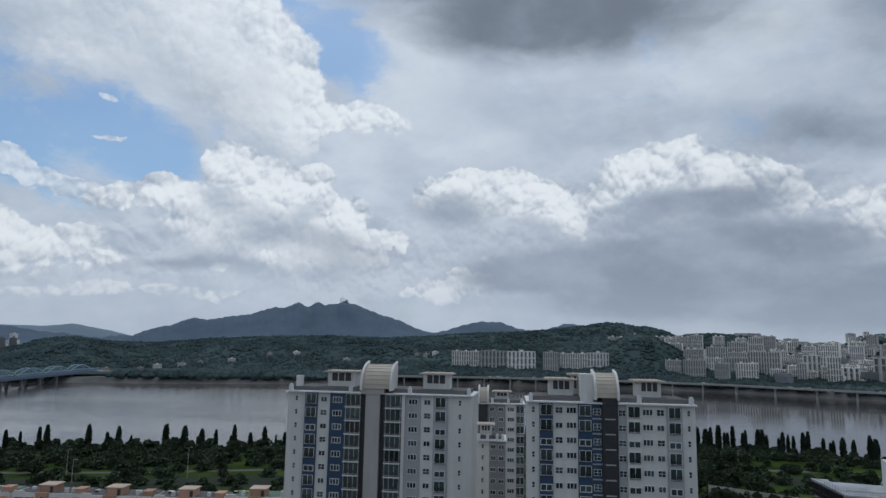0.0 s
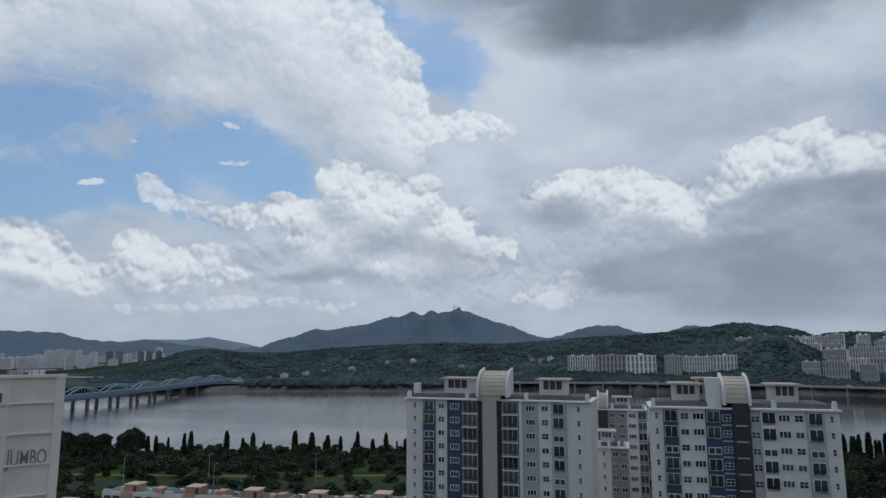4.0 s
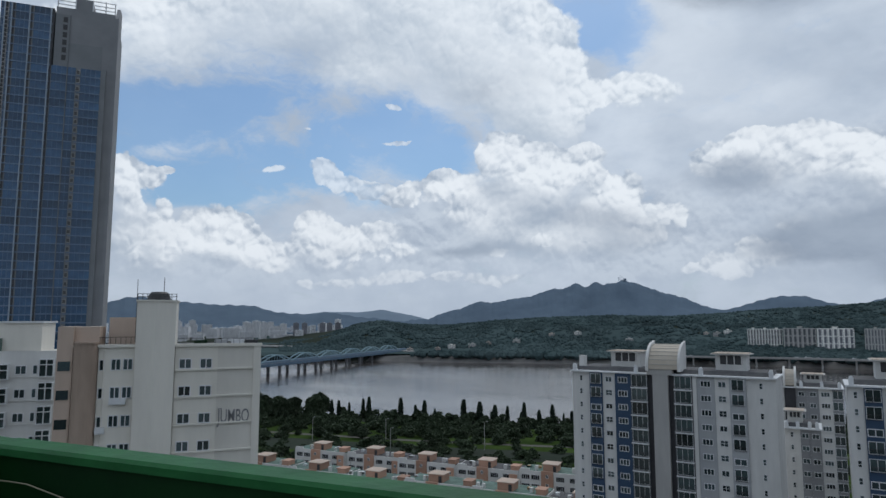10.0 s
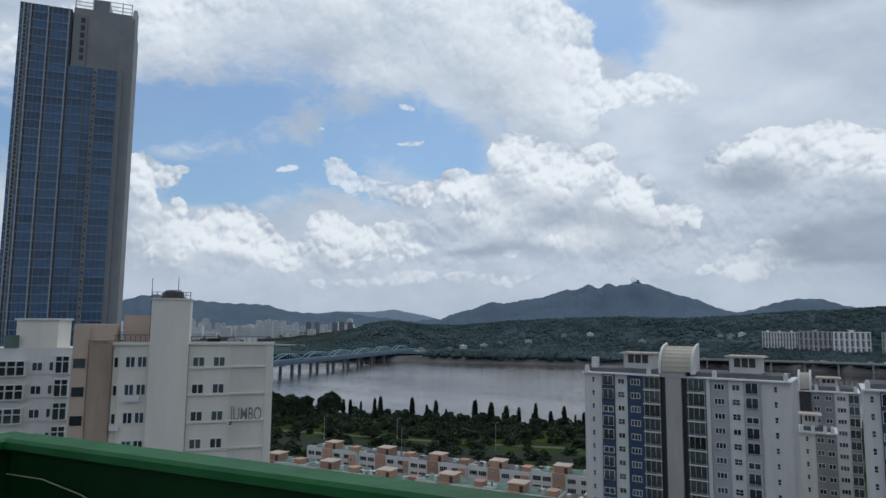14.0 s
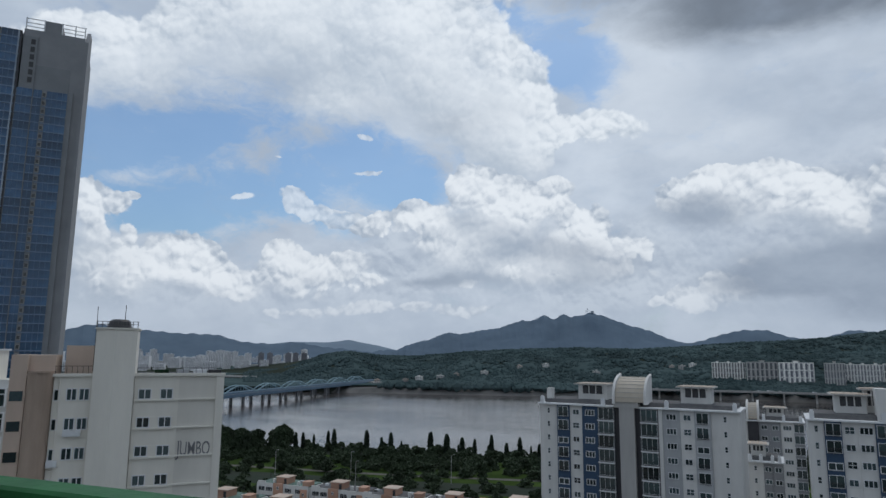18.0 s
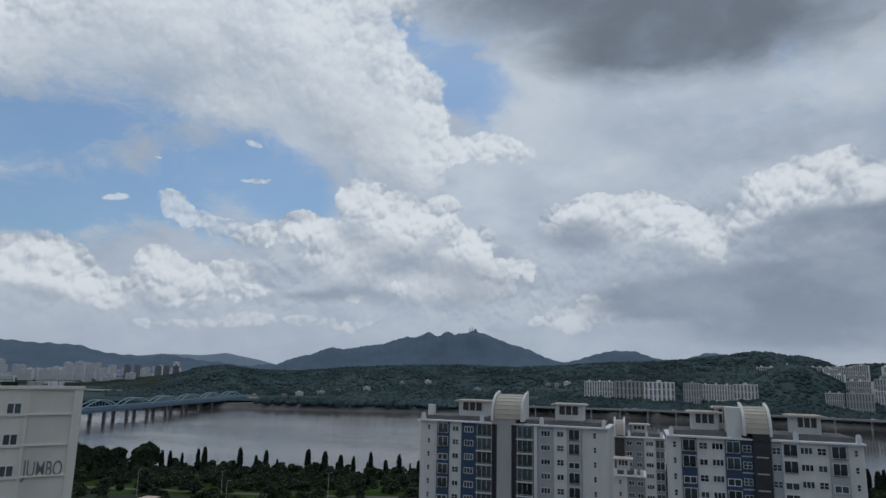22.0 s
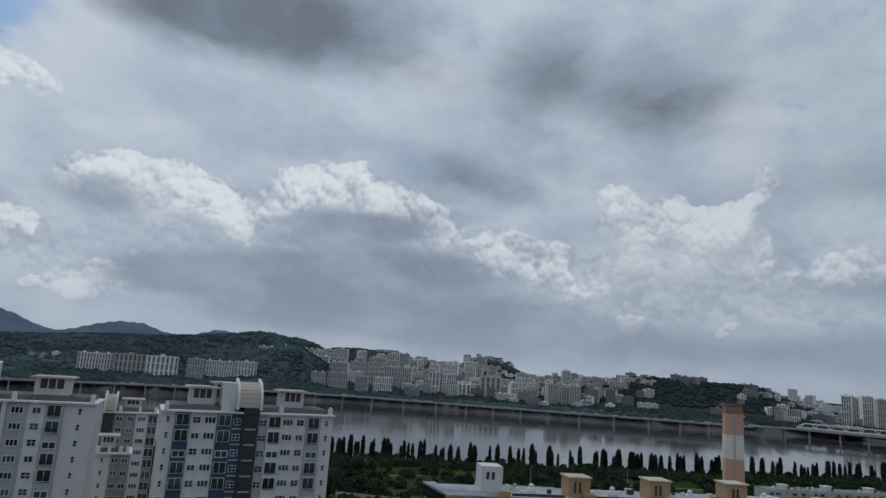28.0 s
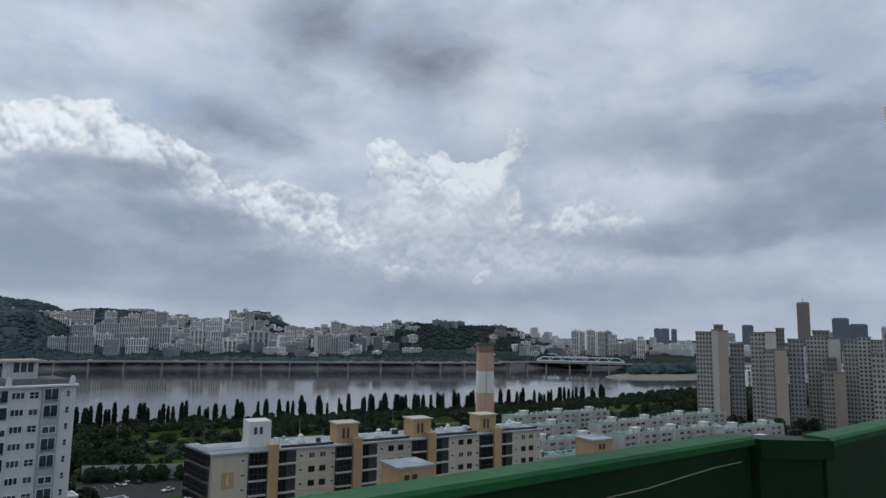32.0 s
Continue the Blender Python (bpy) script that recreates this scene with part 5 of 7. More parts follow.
    part("roof_rail", boxes((-8.15, -0.3, 0.99, 1.05, H + 0.76, H + 0.8)), M["dark"], t)
    for k in range(8):
        x = -15.0 + k * 0.45
        part("roof_rail_post", boxes((x - 0.02, x + 0.02, 0.1, 0.14, H + 0.29, H + 0.95)), M["dark"], t)
    part("roof_rail", boxes((-15.1, -11.85, 0.09, 0.15, H + 0.95, H + 1.0)), M["dark"], t)
    for x, y, m in ((-2.9, 3, "frame"), (-6.6, 3.4, "green"), (-4.6, 4.2, "grey"), (-1.5, 2.4, "dark")):
        part("roof_unit", boxes((x, x + 1.3, y, y + 0.7, H, H + 0.55), (x + 0.1, x + 1.2, y - 0.04, y, H + 0.08, H + 0.48)), M[m], t)
    for x, k in ((-13.5, 1), (-14.6, 2), (-12.9, 1)):
        part("air_conditioner", boxes((x - 0.42, x + 0.42, -0.42, -0.12, H - 2.75 - k * S, H - 2.15 - k * S), (x - 0.3, x + 0.3, -0.45, -0.42, H - 2.65 - k * S, H - 2.25 - k * S)), M["frame"], t, "white air conditioner")
    # set-back white wing
    w = thing("neighbour_wing", (-70.7, 50.6, 0), 43, "white set-back wing with glazed balconies and a roof house", "apartment building")
    HW = 58.3
    part("body", boxes((-26, 0, 0.3, 12, 0, HW)), M["cream"], w)
    part("front_wall", boxes((-26, 0, 0.0, 0.3, 0, HW + 0.3)), M["white"], w)
    part("roof_house", boxes((-5.9, -1.7, 0.6, 7, HW, HW + 3.4)), M["cream"], w)
    part("roof_house_lid", boxes((-6.1, -1.5, 0.4, 7.2, HW + 3.4, HW + 3.6)), M["frame"], w)
    part("roof_tank", boxes((-6.8, -5.5, -0.1, 0.5, HW + 0.301, HW + 1.7)), M["mint"], w)
    bay = window_mesh("bay_window", 1.5, 2.0, 2, 0.45, 0.09, 0.68, "balconyglass")
    mid = window_mesh("sash_window", 1.1, 1.0, 2, 0.08)
    bal = window_mesh("glazed_balcony", 2.7, 1.7, 3, 0.8, 0.08, 0.6, "balconyglass")
    for k in range(20):
        z = HW - 2.3 - k * 2.6
        put_window(bay, w, -0.85, 0, z - 0.3)
        put_window(slim, w, -2.0, 0, z)
        put_window(mid, w, -3.4, 0, z)
        put_window(bal, w, -5.8, 0, z - 0.5)
        put_window(mid, w, -9.0, 0, z)
        part("band", boxes((-4.3, -1.65, -0.12, -0.001, z - 0.3, z - 0.18)), M["white"], w)
    for k in range(10):
        part("roof_rail_post", boxes((-14 + k * 0.75, -13.95 + k * 0.75, 0.1, 0.15, HW + 0.301, HW + 1.1)), M["dark"], w)
    part("roof_rail", boxes((-14, -7.2, 0.09, 0.16, HW + 1.1, HW + 1.16)), M["dark"], w)
    return t


neighbour()


# ---- blue glass tower ----
def glass_tower():
    """x runs along the face to its right-hand corner at x = 0; y goes back."""
    t = thing("glass_tower", polar(52.5, 268), 46, "tall blue curtain-wall tower with a grey concrete crown", "tower")
    S, top = 3.12, 154.5
    part("core", boxes((-16.2, 3.4, 1.2, 30, 0, 177.5)), M["slate"], t, "grey concrete core")
    part("core_step", prism_along(((1.0, 0), (1.2, 0), (1.2, 164), (1.0, 164)), -16.2, -0.4), M["slate2"], t)
    part("low_body", boxes((-16.6, -0.3, 0.2, 1.0, 0, top)), M["slate2"], t)
    part("side_fin", prism_along(((0.9, 0), (12, 0), (12, 182), (6, 182), (0.9, 176)), 3.41, 4.6), M["slate"], t, "dark grey side wall")
    part("corner_pier", boxes((-0.3, 1.3, 0.0, 1.19, 0, top + 0.6)), M["slate2"], t)
    part("high_body", boxes((-33.3, -16.61, 0.2, 30, 0, 176)), M["slate2"], t)
    part("louvre_wall", boxes((-16.1, -11.5, 0.5, 1.18, top + 0.02, 174.5)), M["slate2"], t)
    for k in range(6):
        part("louvre", boxes((-13.6, -12.2, 0.42, 0.5, 157 + k * 2.9, 159 + k * 2.9)), M["dark"], t)
    bays = [(-7.0, -0.4, 1), (-11.2, -8.5, 1), (-16.4, -11.5, 1), (-22.9, -17.7, 0), (-28.6, -24.4, 0), (-30.6, -30.0, 0), (-33.2, -32.2, 0)]
    pane_by_width = {}
    low = []
    for a, b, short in bays:
        w = round(b - a, 2)
        if w not in pane_by_width:
            pane_by_width[w] = mesh_of("pane", boxes((0.02, w - 0.02, -0.1, 0.1, 0.3, S + 0.04)), M["glassblue"])
        for k in range(56):
            z = (top if short else 176) - (k + 1) * S
            if z < 0:
                break
            if z < 54:
                low.append((a + 0.06, b - 0.06, 0.1, 0.3, z + 0.3, z + S + 0.04))
            else:
                shared("pane", pane_by_width[w], t, a, 0.2, z)
        part("mullion", boxes((b, b + (0.26 if short else 0.42), -0.22, 0.2, 0, top if short else 176)), M["slate2" if short else "palemullion"], t)
        # Flat dark strip imitating the shadow gap beside each mullion.
        part("shadow_strip", boxes((b + (0.27 if short else 0.43), b + (0.6 if short else 1.1), 0.12, 0.2, 0, top if short else 176)), M["dark"], t) if b < -12 else None
        n = max(2, round(w / 1.5))
        for k in range(1, n):
            part("glazing_bar", boxes((a + w * k / n - 0.05, a + w * k / n + 0.05, -0.0, 0.1, 0, top if short else 176)), M["spandrel"], t)
    tagged(part("pane_rest", boxes(*low), M["glassblue"], t), kind="stuff")
    band = mesh_of("spandrel", boxes((-16.5, -0.3, -0.04, 0.19, 0.0, 0.36)), M["spandrel"])
    band2 = mesh_of("spandrel", boxes((-33.2, -17.0, -0.04, 0.19, 0.0, 0.36)), M["spandrel"])
    for k in range(56):
        for me, z in ((band, top - (k + 1) * S + 0.05), (band2, 176 - (k + 1) * S + 0.05)):
            if z > 0:
                shared("spandrel", me, t, 0, 0, z)
    vent = mesh_of("small_window", boxes((-0.45, 0.45, -0.16, 0.1, 0.9, 2.2)), M["dark"])
    vfr = mesh_of("small_frame", lattice([-0.6, -0.45, 0.45, 0.6], [0.7, 0.9, 2.2, 2.4], {(1, 1)}, -0.2, 0.1), M["column"])
    for k in range(32):
        z = top - (k + 1) * S
        f = shared("small_window_frame", vfr, t, -7.75, 0.1, z)
        shared("small_window", vent, f)
        f = shared("small_window_frame", vfr, t, -31.4, 0.1, z + 20)
        shared("small_window", vent, f)
    # open steel frame on the crown
    for x in (-16, -10.2, -4.5, -0.2, 3.0):
        part("crown_post", boxes((x, x + 0.35, 1.3, 1.7, 177.5, 182)), M["frame"], t)
    for z in (178.6, 180, 181.6):
        part("crown_rail", boxes((-4.5, 3.3, 1.35, 1.6, z, z + 0.22)), M["frame"], t)
        part("crown_rail", boxes((-16, -10, 1.35, 1.6, z, z + 0.22)), M["frame"], t)
    part("crown_wall", boxes((-10, -4.6, 1.8, 12, 177.5, 182)), M["slate"], t)
    return t


glass_tower()


# ---- low pink and white flats by the park ----
def low_flats(x0, y0, rz, units, label, unit=21.5, deep=10.0, height=14.2, palette=("white", "salmon", "mint"), seed=0, house=0.21):
    """A five-storey row: each unit has two wall bays and a stair bay with a roof house."""
    rnd = random.Random(seed)
    wall, stair, roof_m = palette
    win = window_mesh("flat_window", 2.7, 1.5, 4, 0.12, 0.06, 0.0, "darkglass")
    sm = window_mesh("flat_small_window", 0.9, 1.0, 2, 0.1)
    for u in range(units):
        lag = rnd.uniform(-1.1, 1.1) if stair == "salmon" else 0.0
        t = thing("low_flats", (x0 + u * unit * math.cos(radians(rz)), y0 + u * unit * math.sin(radians(rz)) + lag, -1.0), rz, label, "apartment building", "low flats")
        H = height + 1.0 + (rnd.uniform(-0.7, 0.5) if stair == "salmon" else rnd.uniform(-0.15, 0.15))
        part("body", boxes((0.02, unit - 0.02, 0.3, deep, 0, H)), M[wall], t)
        part("front_wall", boxes((0.02, unit * 0.34, 0.0, 0.3, 0, H + 0.5)), M[wall], t)
        part("front_wall", boxes((unit * 0.52, unit - 0.02, 0.0, 0.3, 0, H + 0.5)), M[wall], t)
        part("stair_bay", boxes((unit * 0.341, unit * 0.519, -0.5, 0.3, 0, H + 0.7)), M[stair if stair == "salmon" else wall], t)
        part("roof", boxes((0.3, unit - 0.3, 0.31, deep - 0.3, H + 0.001, H + 0.35)), M[rnd.choice((roof_m, roof_m, "roofdark")) if stair == "salmon" else roof_m], t)
        part("roof_house", boxes((unit * 0.35, unit * (0.35 + house), 1.2, 6.2 if house > 0.2 else 4.6, H + 0.36, H + 2.5)), M[stair], t)
        part("roof_house_lid", boxes((unit * 0.33, unit * (0.37 + house), 1.0, 6.4 if house > 0.2 else 4.8, H + 2.51, H + 2.7)), M["tan" if stair == "salmon" else "white"], t)
        part("low_bay", boxes((unit * 0.86, unit * 0.98, -0.45, 0.0, 0, H - 0.6)), M[stair if stair == "salmon" else wall], t)
        part("roof_house_door", boxes((unit * 0.5, unit * 0.545, 1.12, 1.21, H + 0.36, H + 2.2)), M["dark"], t)
        for k in range(4):
            x = rnd.uniform(0.6, unit - 1.8)
            if not unit * 0.27 < x < unit * 0.66:
                part("vent", boxes((x, x + 0.9, 2, 2.9, H + 0.36, H + rnd.uniform(1.3, 2.0)), ), M["white"], t)
        if stair == "salmon":
            part("second_house", boxes((unit * 0.87, unit * 0.99, 0.8, 4.2, H + 0.36, H + 1.7), (unit * 0.86, unit * 0.998, 0.6, 4.4, H + 1.701, H + 1.85)), M["salmon"], t)
            part("parapet_step", boxes((unit * 0.02, unit * 0.16, 0.02, 0.5, H + 0.501, H + 1.1)), M[wall], t)
            for k in range(3):
                x = rnd.uniform(0.5, unit - 0.8)
                part("aerial", boxes((x, x + 0.07, 7, 7.07, H + 0.36, H + rnd.uniform(2.0, 3.4))), M["dark"], t)
        for k in range(6):
            x = rnd.choice((rnd.uniform(0.6, unit * 0.26), rnd.uniform(unit * 0.68, unit - 2)))
            part("roof_clutter", boxes((x, x + rnd.uniform(0.6, 1.7), 5, 6.2, H + 0.36, H + rnd.uniform(0.7, 1.2))), M[rnd.choice(("grey", "frame", "mint", "ochre"))], t)
        for k in range(3):
            z = H - 2.2 - k * 2.75
            for x in (unit * 0.1, unit * 0.25, unit * 0.62, unit * 0.82):
                put_window(win, t, x, 0, z)
            put_window(sm, t, unit * 0.43, -0.5, z + 0.9)
            put_window(sm, t, unit * 0.92, -0.45, z - 0.6)


LOW = "low white flats with salmon stair bays and pale green roofs"
low_flats(-152, 206, 0, 6, LOW, seed=1)
low_flats(-157, 178, 0, 6, LOW, seed=2)
low_flats(-130, 152, 0, 4, LOW, seed=3)
WHITE_LOW = "low white flats with green roofs and white roof houses"
for k, (x, y, n, rz) in enumerate(((305, 212, 3, -20), (262, 190, 2, -20), (240, 160, 2, -20), (318, 165, 2, -20), (292, 140, 3, -20), (372, 150, 2, -20), (190, 165, 1, -20), (205, 140, 2, -20), (345, 112, 2, -20), (225, 118, 2, -20), (290, 98, 2, -20))):
    low_flats(x, y, rz, n, WHITE_LOW, 24.0, 10.0, 14.2, ("flatwall", "white", "teal"), 10 + k, 0.16)


# ---- pale yellow slab block ----
def yellow_block():
    t = thing("yellow_block", (68, 115.0, 0), -19.4, "pale yellow slab block with ochre stair shafts and dark balconies", "apartment building")
    H, S, L, D = 37.7, 2.72, 77.6, 11.0
    part("body", boxes((0.1, L, 0.6, D, 0, H - 0.2)), M["yellow"], t)
    part("roof", boxes((-0.3, L + 0.3, -0.5, D + 0.3, H, H + 0.3)), M["roofgrey"], t, "patchy pale grey roof")
    win = window_mesh("sash_window", 1.3, 1.15, 2, 0.1)
    slot = window_mesh("slot_window", 0.85, 0.5, 1, 0.1)
    bal = window_mesh("glazed_balcony", 3.3, 2.25, 4, 0.5, 0.06, 0.42, "darkglass", "dark")
    bal2 = window_mesh("stair_glazing", 1.7, 2.3, 2, 0.3, 0.06, 0.0, "darkglass", "dark")
    win_d = window_mesh("dark_sash_window", 1.3, 1.15, 2, 0.1, 0.05, 0.0, "darkglass", "dark")
    slab = mesh_of("balcony_slab", boxes((-1.72, 1.72, -0.75, 0.0, -0.28, 0.0)), M["cream2"])
    ledge = mesh_of("ledge", boxes((-4.4, 4.4, -0.12, -0.001, -0.1, 0.02)), M["yellow"])
    n, rndy = int(H / S), random.Random(4)
    part("end_bay", plan_solid(((0.0, 0.61), (0.09, 0.61), (0.09, 13.2), (-2.55, 13.2)), 0, H - 0.2), M["yellow"], t)
    part("end_roof", plan_solid(((-0.3, -0.5), (-0.301, 11.3), (-0.301, 13.5), (-3.1, 13.5)), H, H + 0.3), M["roofgrey"], t)
    for k in range(12):
        part("end_rail_post", boxes((-0.35 - k * 0.22, -0.31 - k * 0.22, 0.2 + k * 1.1, 0.24 + k * 1.1, H + 0.301, H + 1.0)), M["dark"], t)
    part("end_wall", boxes((0.0, 6.6, 0.0, 0.6, 0, H - 0.001)), M["yellow"], t)
    part("painted_panel", boxes((1.7, 4.0, -0.06, -0.001, H - 6.4, H - 3.3)), M["ochre"], t, "ochre painted panel")
    part("panel_mark", boxes((2.7, 3.0, -0.075, -0.061, H - 5.7, H - 4.0)), M["cream2"], t)
    for a, b in ((1.3, 1.4), (4.3, 4.4)):
        part("wall_joint", boxes((a, b, -0.04, -0.001, H - 12, H - 0.6)), M["yellow"], t)
    for k in range(n):
        z = H - (k + 1) * S
        put_window(slot, t, 5.6, 0, z + 1.1)
        for q in (2.9, 6.9, 10.9):
            put_window(bal, t, -0.2 * q - 0.1, q + 0.2, z + 0.4, -78.5)
    x = 6.62
    for m in range(4):
        part("ochre_shaft", boxes((x + 3.6, x + 5.6, -1.1, 0.6, 0, H + 1.4)), M["ochre"], t, "ochre stair shaft")
        if m:
            part("roof_house", boxes((x + 0.8, x + 5.4, 1.2, 5.6, H + 0.301, H + 4.1)), M["ochre"], t, "ochre roof house")
            part("roof_house_lid", boxes((x + 0.5, x + 5.7, 0.9, 5.9, H + 4.1, H + 4.35)), M["yellow"], t)
            for k in range(2):
                part("slot", boxes((x + 1.9 + k * 1.0, x + 2.4 + k * 1.0, 1.12, 1.21, H + 1.2, H + 3.3)), M["dark"], t)
        # Near-black sheets fill the balcony and glazing columns behind the glass.
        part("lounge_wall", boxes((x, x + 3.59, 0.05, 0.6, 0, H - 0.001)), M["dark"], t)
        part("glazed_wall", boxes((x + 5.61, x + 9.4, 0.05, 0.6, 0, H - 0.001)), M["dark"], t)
        part("room_wall", boxes((x + 9.41, x + 17.58, 0.0, 0.6, 0, H - 0.001)), M["yellow"], t)
        for k in range(n):
            z = H - (k + 1) * S
            put_window(bal, t, x + 1.78, 0.05, z + 0.35)
            shared("balcony_slab", slab, t, x + 1.78, 0.04, z + 0.3)
            put_window(bal2, t, x + 6.6, 0.05, z + 0.3)
            shared("balcony_slab", slab, t, x + 7.6, 0.04, z + 0.3, 0, (1.05, 1, 1))
            shared("ledge", ledge, t, x + 13.8, 0, z + 0.35)
            for wx in (12.6, 14.9):
                put_window(win_d if (k + m) % 3 else win, t, x + wx, 0, z + 0.8)
            for wx in (10.4, 17.0):
                put_window(slot, t, x + wx, 0, z + 1.1)
        part("roof_fan", ring_solid(((0.9, 0), (1.0, 0.5), (0.75, 1.1), (0.4, 1.3), (0.6, 1.6), (0.15, 2.0)), 12), M["frame"], t, "grey roof ventilator").location = (x + 11.5, 4.2, H + 0.3)
        for q in range(5):
            cx, cy = x + 6.4 + rndy.uniform(0, 10.5), rndy.uniform(2.2, 9.0)
            part("roof_box", boxes((cx, cx + rndy.uniform(0.5, 1.4), cy, cy + 0.8, H + 0.43, H + rndy.uniform(0.8, 1.5))), M[rndy.choice(("frame", "grey", "dark"))], t)
        part("roof_rail", boxes((x + 5.7, x + 17.5, -0.36, -0.31, H + 0.95, H + 1.0)), M["dark"], t)
        for q in range(9):
            part("roof_rail_post", boxes((x + 5.9 + q * 1.42, x + 5.95 + q * 1.42, -0.36, -0.31, H + 0.301, H + 0.949)), M["dark"], t)
        part("roof_patch", boxes((x + 8.2, x + 17.2, 2.0, 9.4, H + 0.301, H + 0.42)), M["roofgrey"], t)
        part("roof_duct", boxes((x + 6.5, x + 17.4, 0.6, 1.0, H + 0.301, H + 0.75)), M["dark"], t)
        x += 17.6
    part("white_roof_house", boxes((7.2, 11.6, 3.0, 8.0, H + 0.301, H + 5.4)), M["white"], t, "white roof house")
    for k in range(2):
        part("slot", boxes((8.2 + k * 1.1, 8.8 + k * 1.1, 2.92, 3.01, H + 2.9, H + 4.3)), M["dark"], t)
    for k in range(26):
        part("roof_rail_post", boxes((-0.1 + k * 0.27, -0.06 + k * 0.27, -0.3, -0.26, H + 0.301, H + 1.0)), M["dark"], t)
    part("roof_rail", boxes((-0.1, 6.8, -0.31, -0.25, H + 1.0, H + 1.05)), M["dark"], t)


yellow_block()
hall = thing("sports_hall", (156, 238, 0), -24, "long hall with a green vaulted roof and a white gable arch", "hall")
part("wall", boxes((0, 34, 0, 16, 0, 9.5)), M["white"], hall)
part("vault_roof", prism_along([(8 + 8.6 * math.cos(a * math.pi / 12), 9.5 + 5.2 * math.sin(a * math.pi / 12)) for a in range(13)], 0.5, 33.5), M["mint2"], hall, "green vaulted roof")
part("gable_arch", tube([(-0.3, 8 + 8.2 * math.cos(a * math.pi / 14), 9.5 + 5.6 * math.sin(a * math.pi / 14)) for a in range(15)], 0.5, 6), M["white"], hall, "white gable arch")
low = thing("ochre_house", (86.5, 84.5, 0), -18, "ochre building with a flat white roof", "building")
part("wall", boxes((0, 7.2, 0, 7, 0, 36.9)), M["ochre"], low)
part("roof", boxes((-0.3, 7.5, -0.3, 7.3, 36.9, 37.3)), M["roofgrey"], low)
part("dormer_window", boxes((1.2, 2.2, -0.08, 0.02, 34.6, 35.8), (2.8, 3.8, -0.08, 0.02, 34.6, 35.8)), M["dark"], low)
low2 = thing("ochre_house", (158, 84, 0), -18, "ochre building with a flat white roof", "building")
part("wall", boxes((0, 6.6, 0, 7, 0, 33.6)), M["ochre"], low2)
part("roof", boxes((-0.3, 6.9, -0.3, 7.3, 33.6, 34.0)), M["roofgrey"], low2)
part("dormer_window", boxes((1.8, 2.6, -0.08, 0.02, 31.4, 32.8), (3.1, 3.9, -0.08, 0.02, 31.4, 32.8)), M["dark"], low2)


# ---- banded chimney ----
def chimney():
    t = thing("chimney", polar(-52.9, 255), -42, "square chimney banded in salmon and white", "chimney")
    rows = ((0, 18, "stackpink"), (18, 28.5, "cream"), (28.5, 38.2, "stackpink"), (38.2, 46.2, "cream"), (46.2, 53.2, "stackpink"), (53.2, 55.8, "rust"))
    for a, b, m in rows:
        wa_, wb_ = 3.25 - a * 0.008, 3.25 - b * 0.008
        bm = bmesh.new()
        lo = [bm.verts.new((x * wa_, y * wa_, a)) for x, y in ((-1, -1), (1, -1), (1, 1), (-1, 1))]
        hi = [bm.verts.new((x * wb_, y * wb_, b)) for x, y in ((-1, -1), (1, -1), (1, 1), (-1, 1))]
        for i in range(4):
            bm.faces.new((lo[i], lo[(i + 1) % 4], hi[(i + 1) % 4], hi[i]))
        bm.faces.new(lo[::-1])
        bm.faces.new(hi)
        part("band", bm, M[m], t, {"cream": "white band", "rust": "dark rusty top"}.get(m, "salmon band"))
    part("ladder", boxes((-0.16, 0.16, -3.3, -3.2, 20, 53)), M["column"], t)
    part("rim", boxes((-3.0, 3.0, -2.8, 2.8, 55.8, 56.3)), M["dark"], t)


chimney()


# ---- beige tower cluster ----
def grid_face(w, h, cols, rows, ww, wh):
    """Window openings of a far facade as one mesh of shallow dark boxes, on the face y = 0."""
    bm = bmesh.new()
    for i in range(cols):
        for k in range(rows):
            x, z = (i + 0.5) * w / cols, (k + 0.35) * h / rows
            box(bm, x - ww / 2, x + ww / 2, -0.12, 0.05, z, z + wh)
    return bm


def point_block(t, x, y, w, d, h, mat, cols, win=True, right=True):
    """One volume of a tower: walls, a lid, and window openings on the two faces in view."""
    part("volume", boxes((x, x + w, y, y + d, 0, h)), M[mat], t)
    part("roof", boxes((x - 0.3, x + w + 0.3, y - 0.3, y + d + 0.3, h, h + 0.9)), M["taupe"], t)
    if win:
        rows, cols = int(h / 2.85), cols + 1
        f = part("window_grid", grid_face(w, h, cols, rows, w / cols * 0.6, 1.6), M["towerwin"], t)
        f.location = (x, y, 0)
        tagged(f, kind="stuff")
    if right:
        rows = int(h / 2.85)
        f = part("window_grid", grid_face(d, h, max(2, int(d / 2.6)), rows, 1.4, 1.6), M["towerwin"], t)
        f.location = (x, y + d, 0)
        f.rotation_euler = (0, 0, radians(-90))
        tagged(f, kind="stuff")


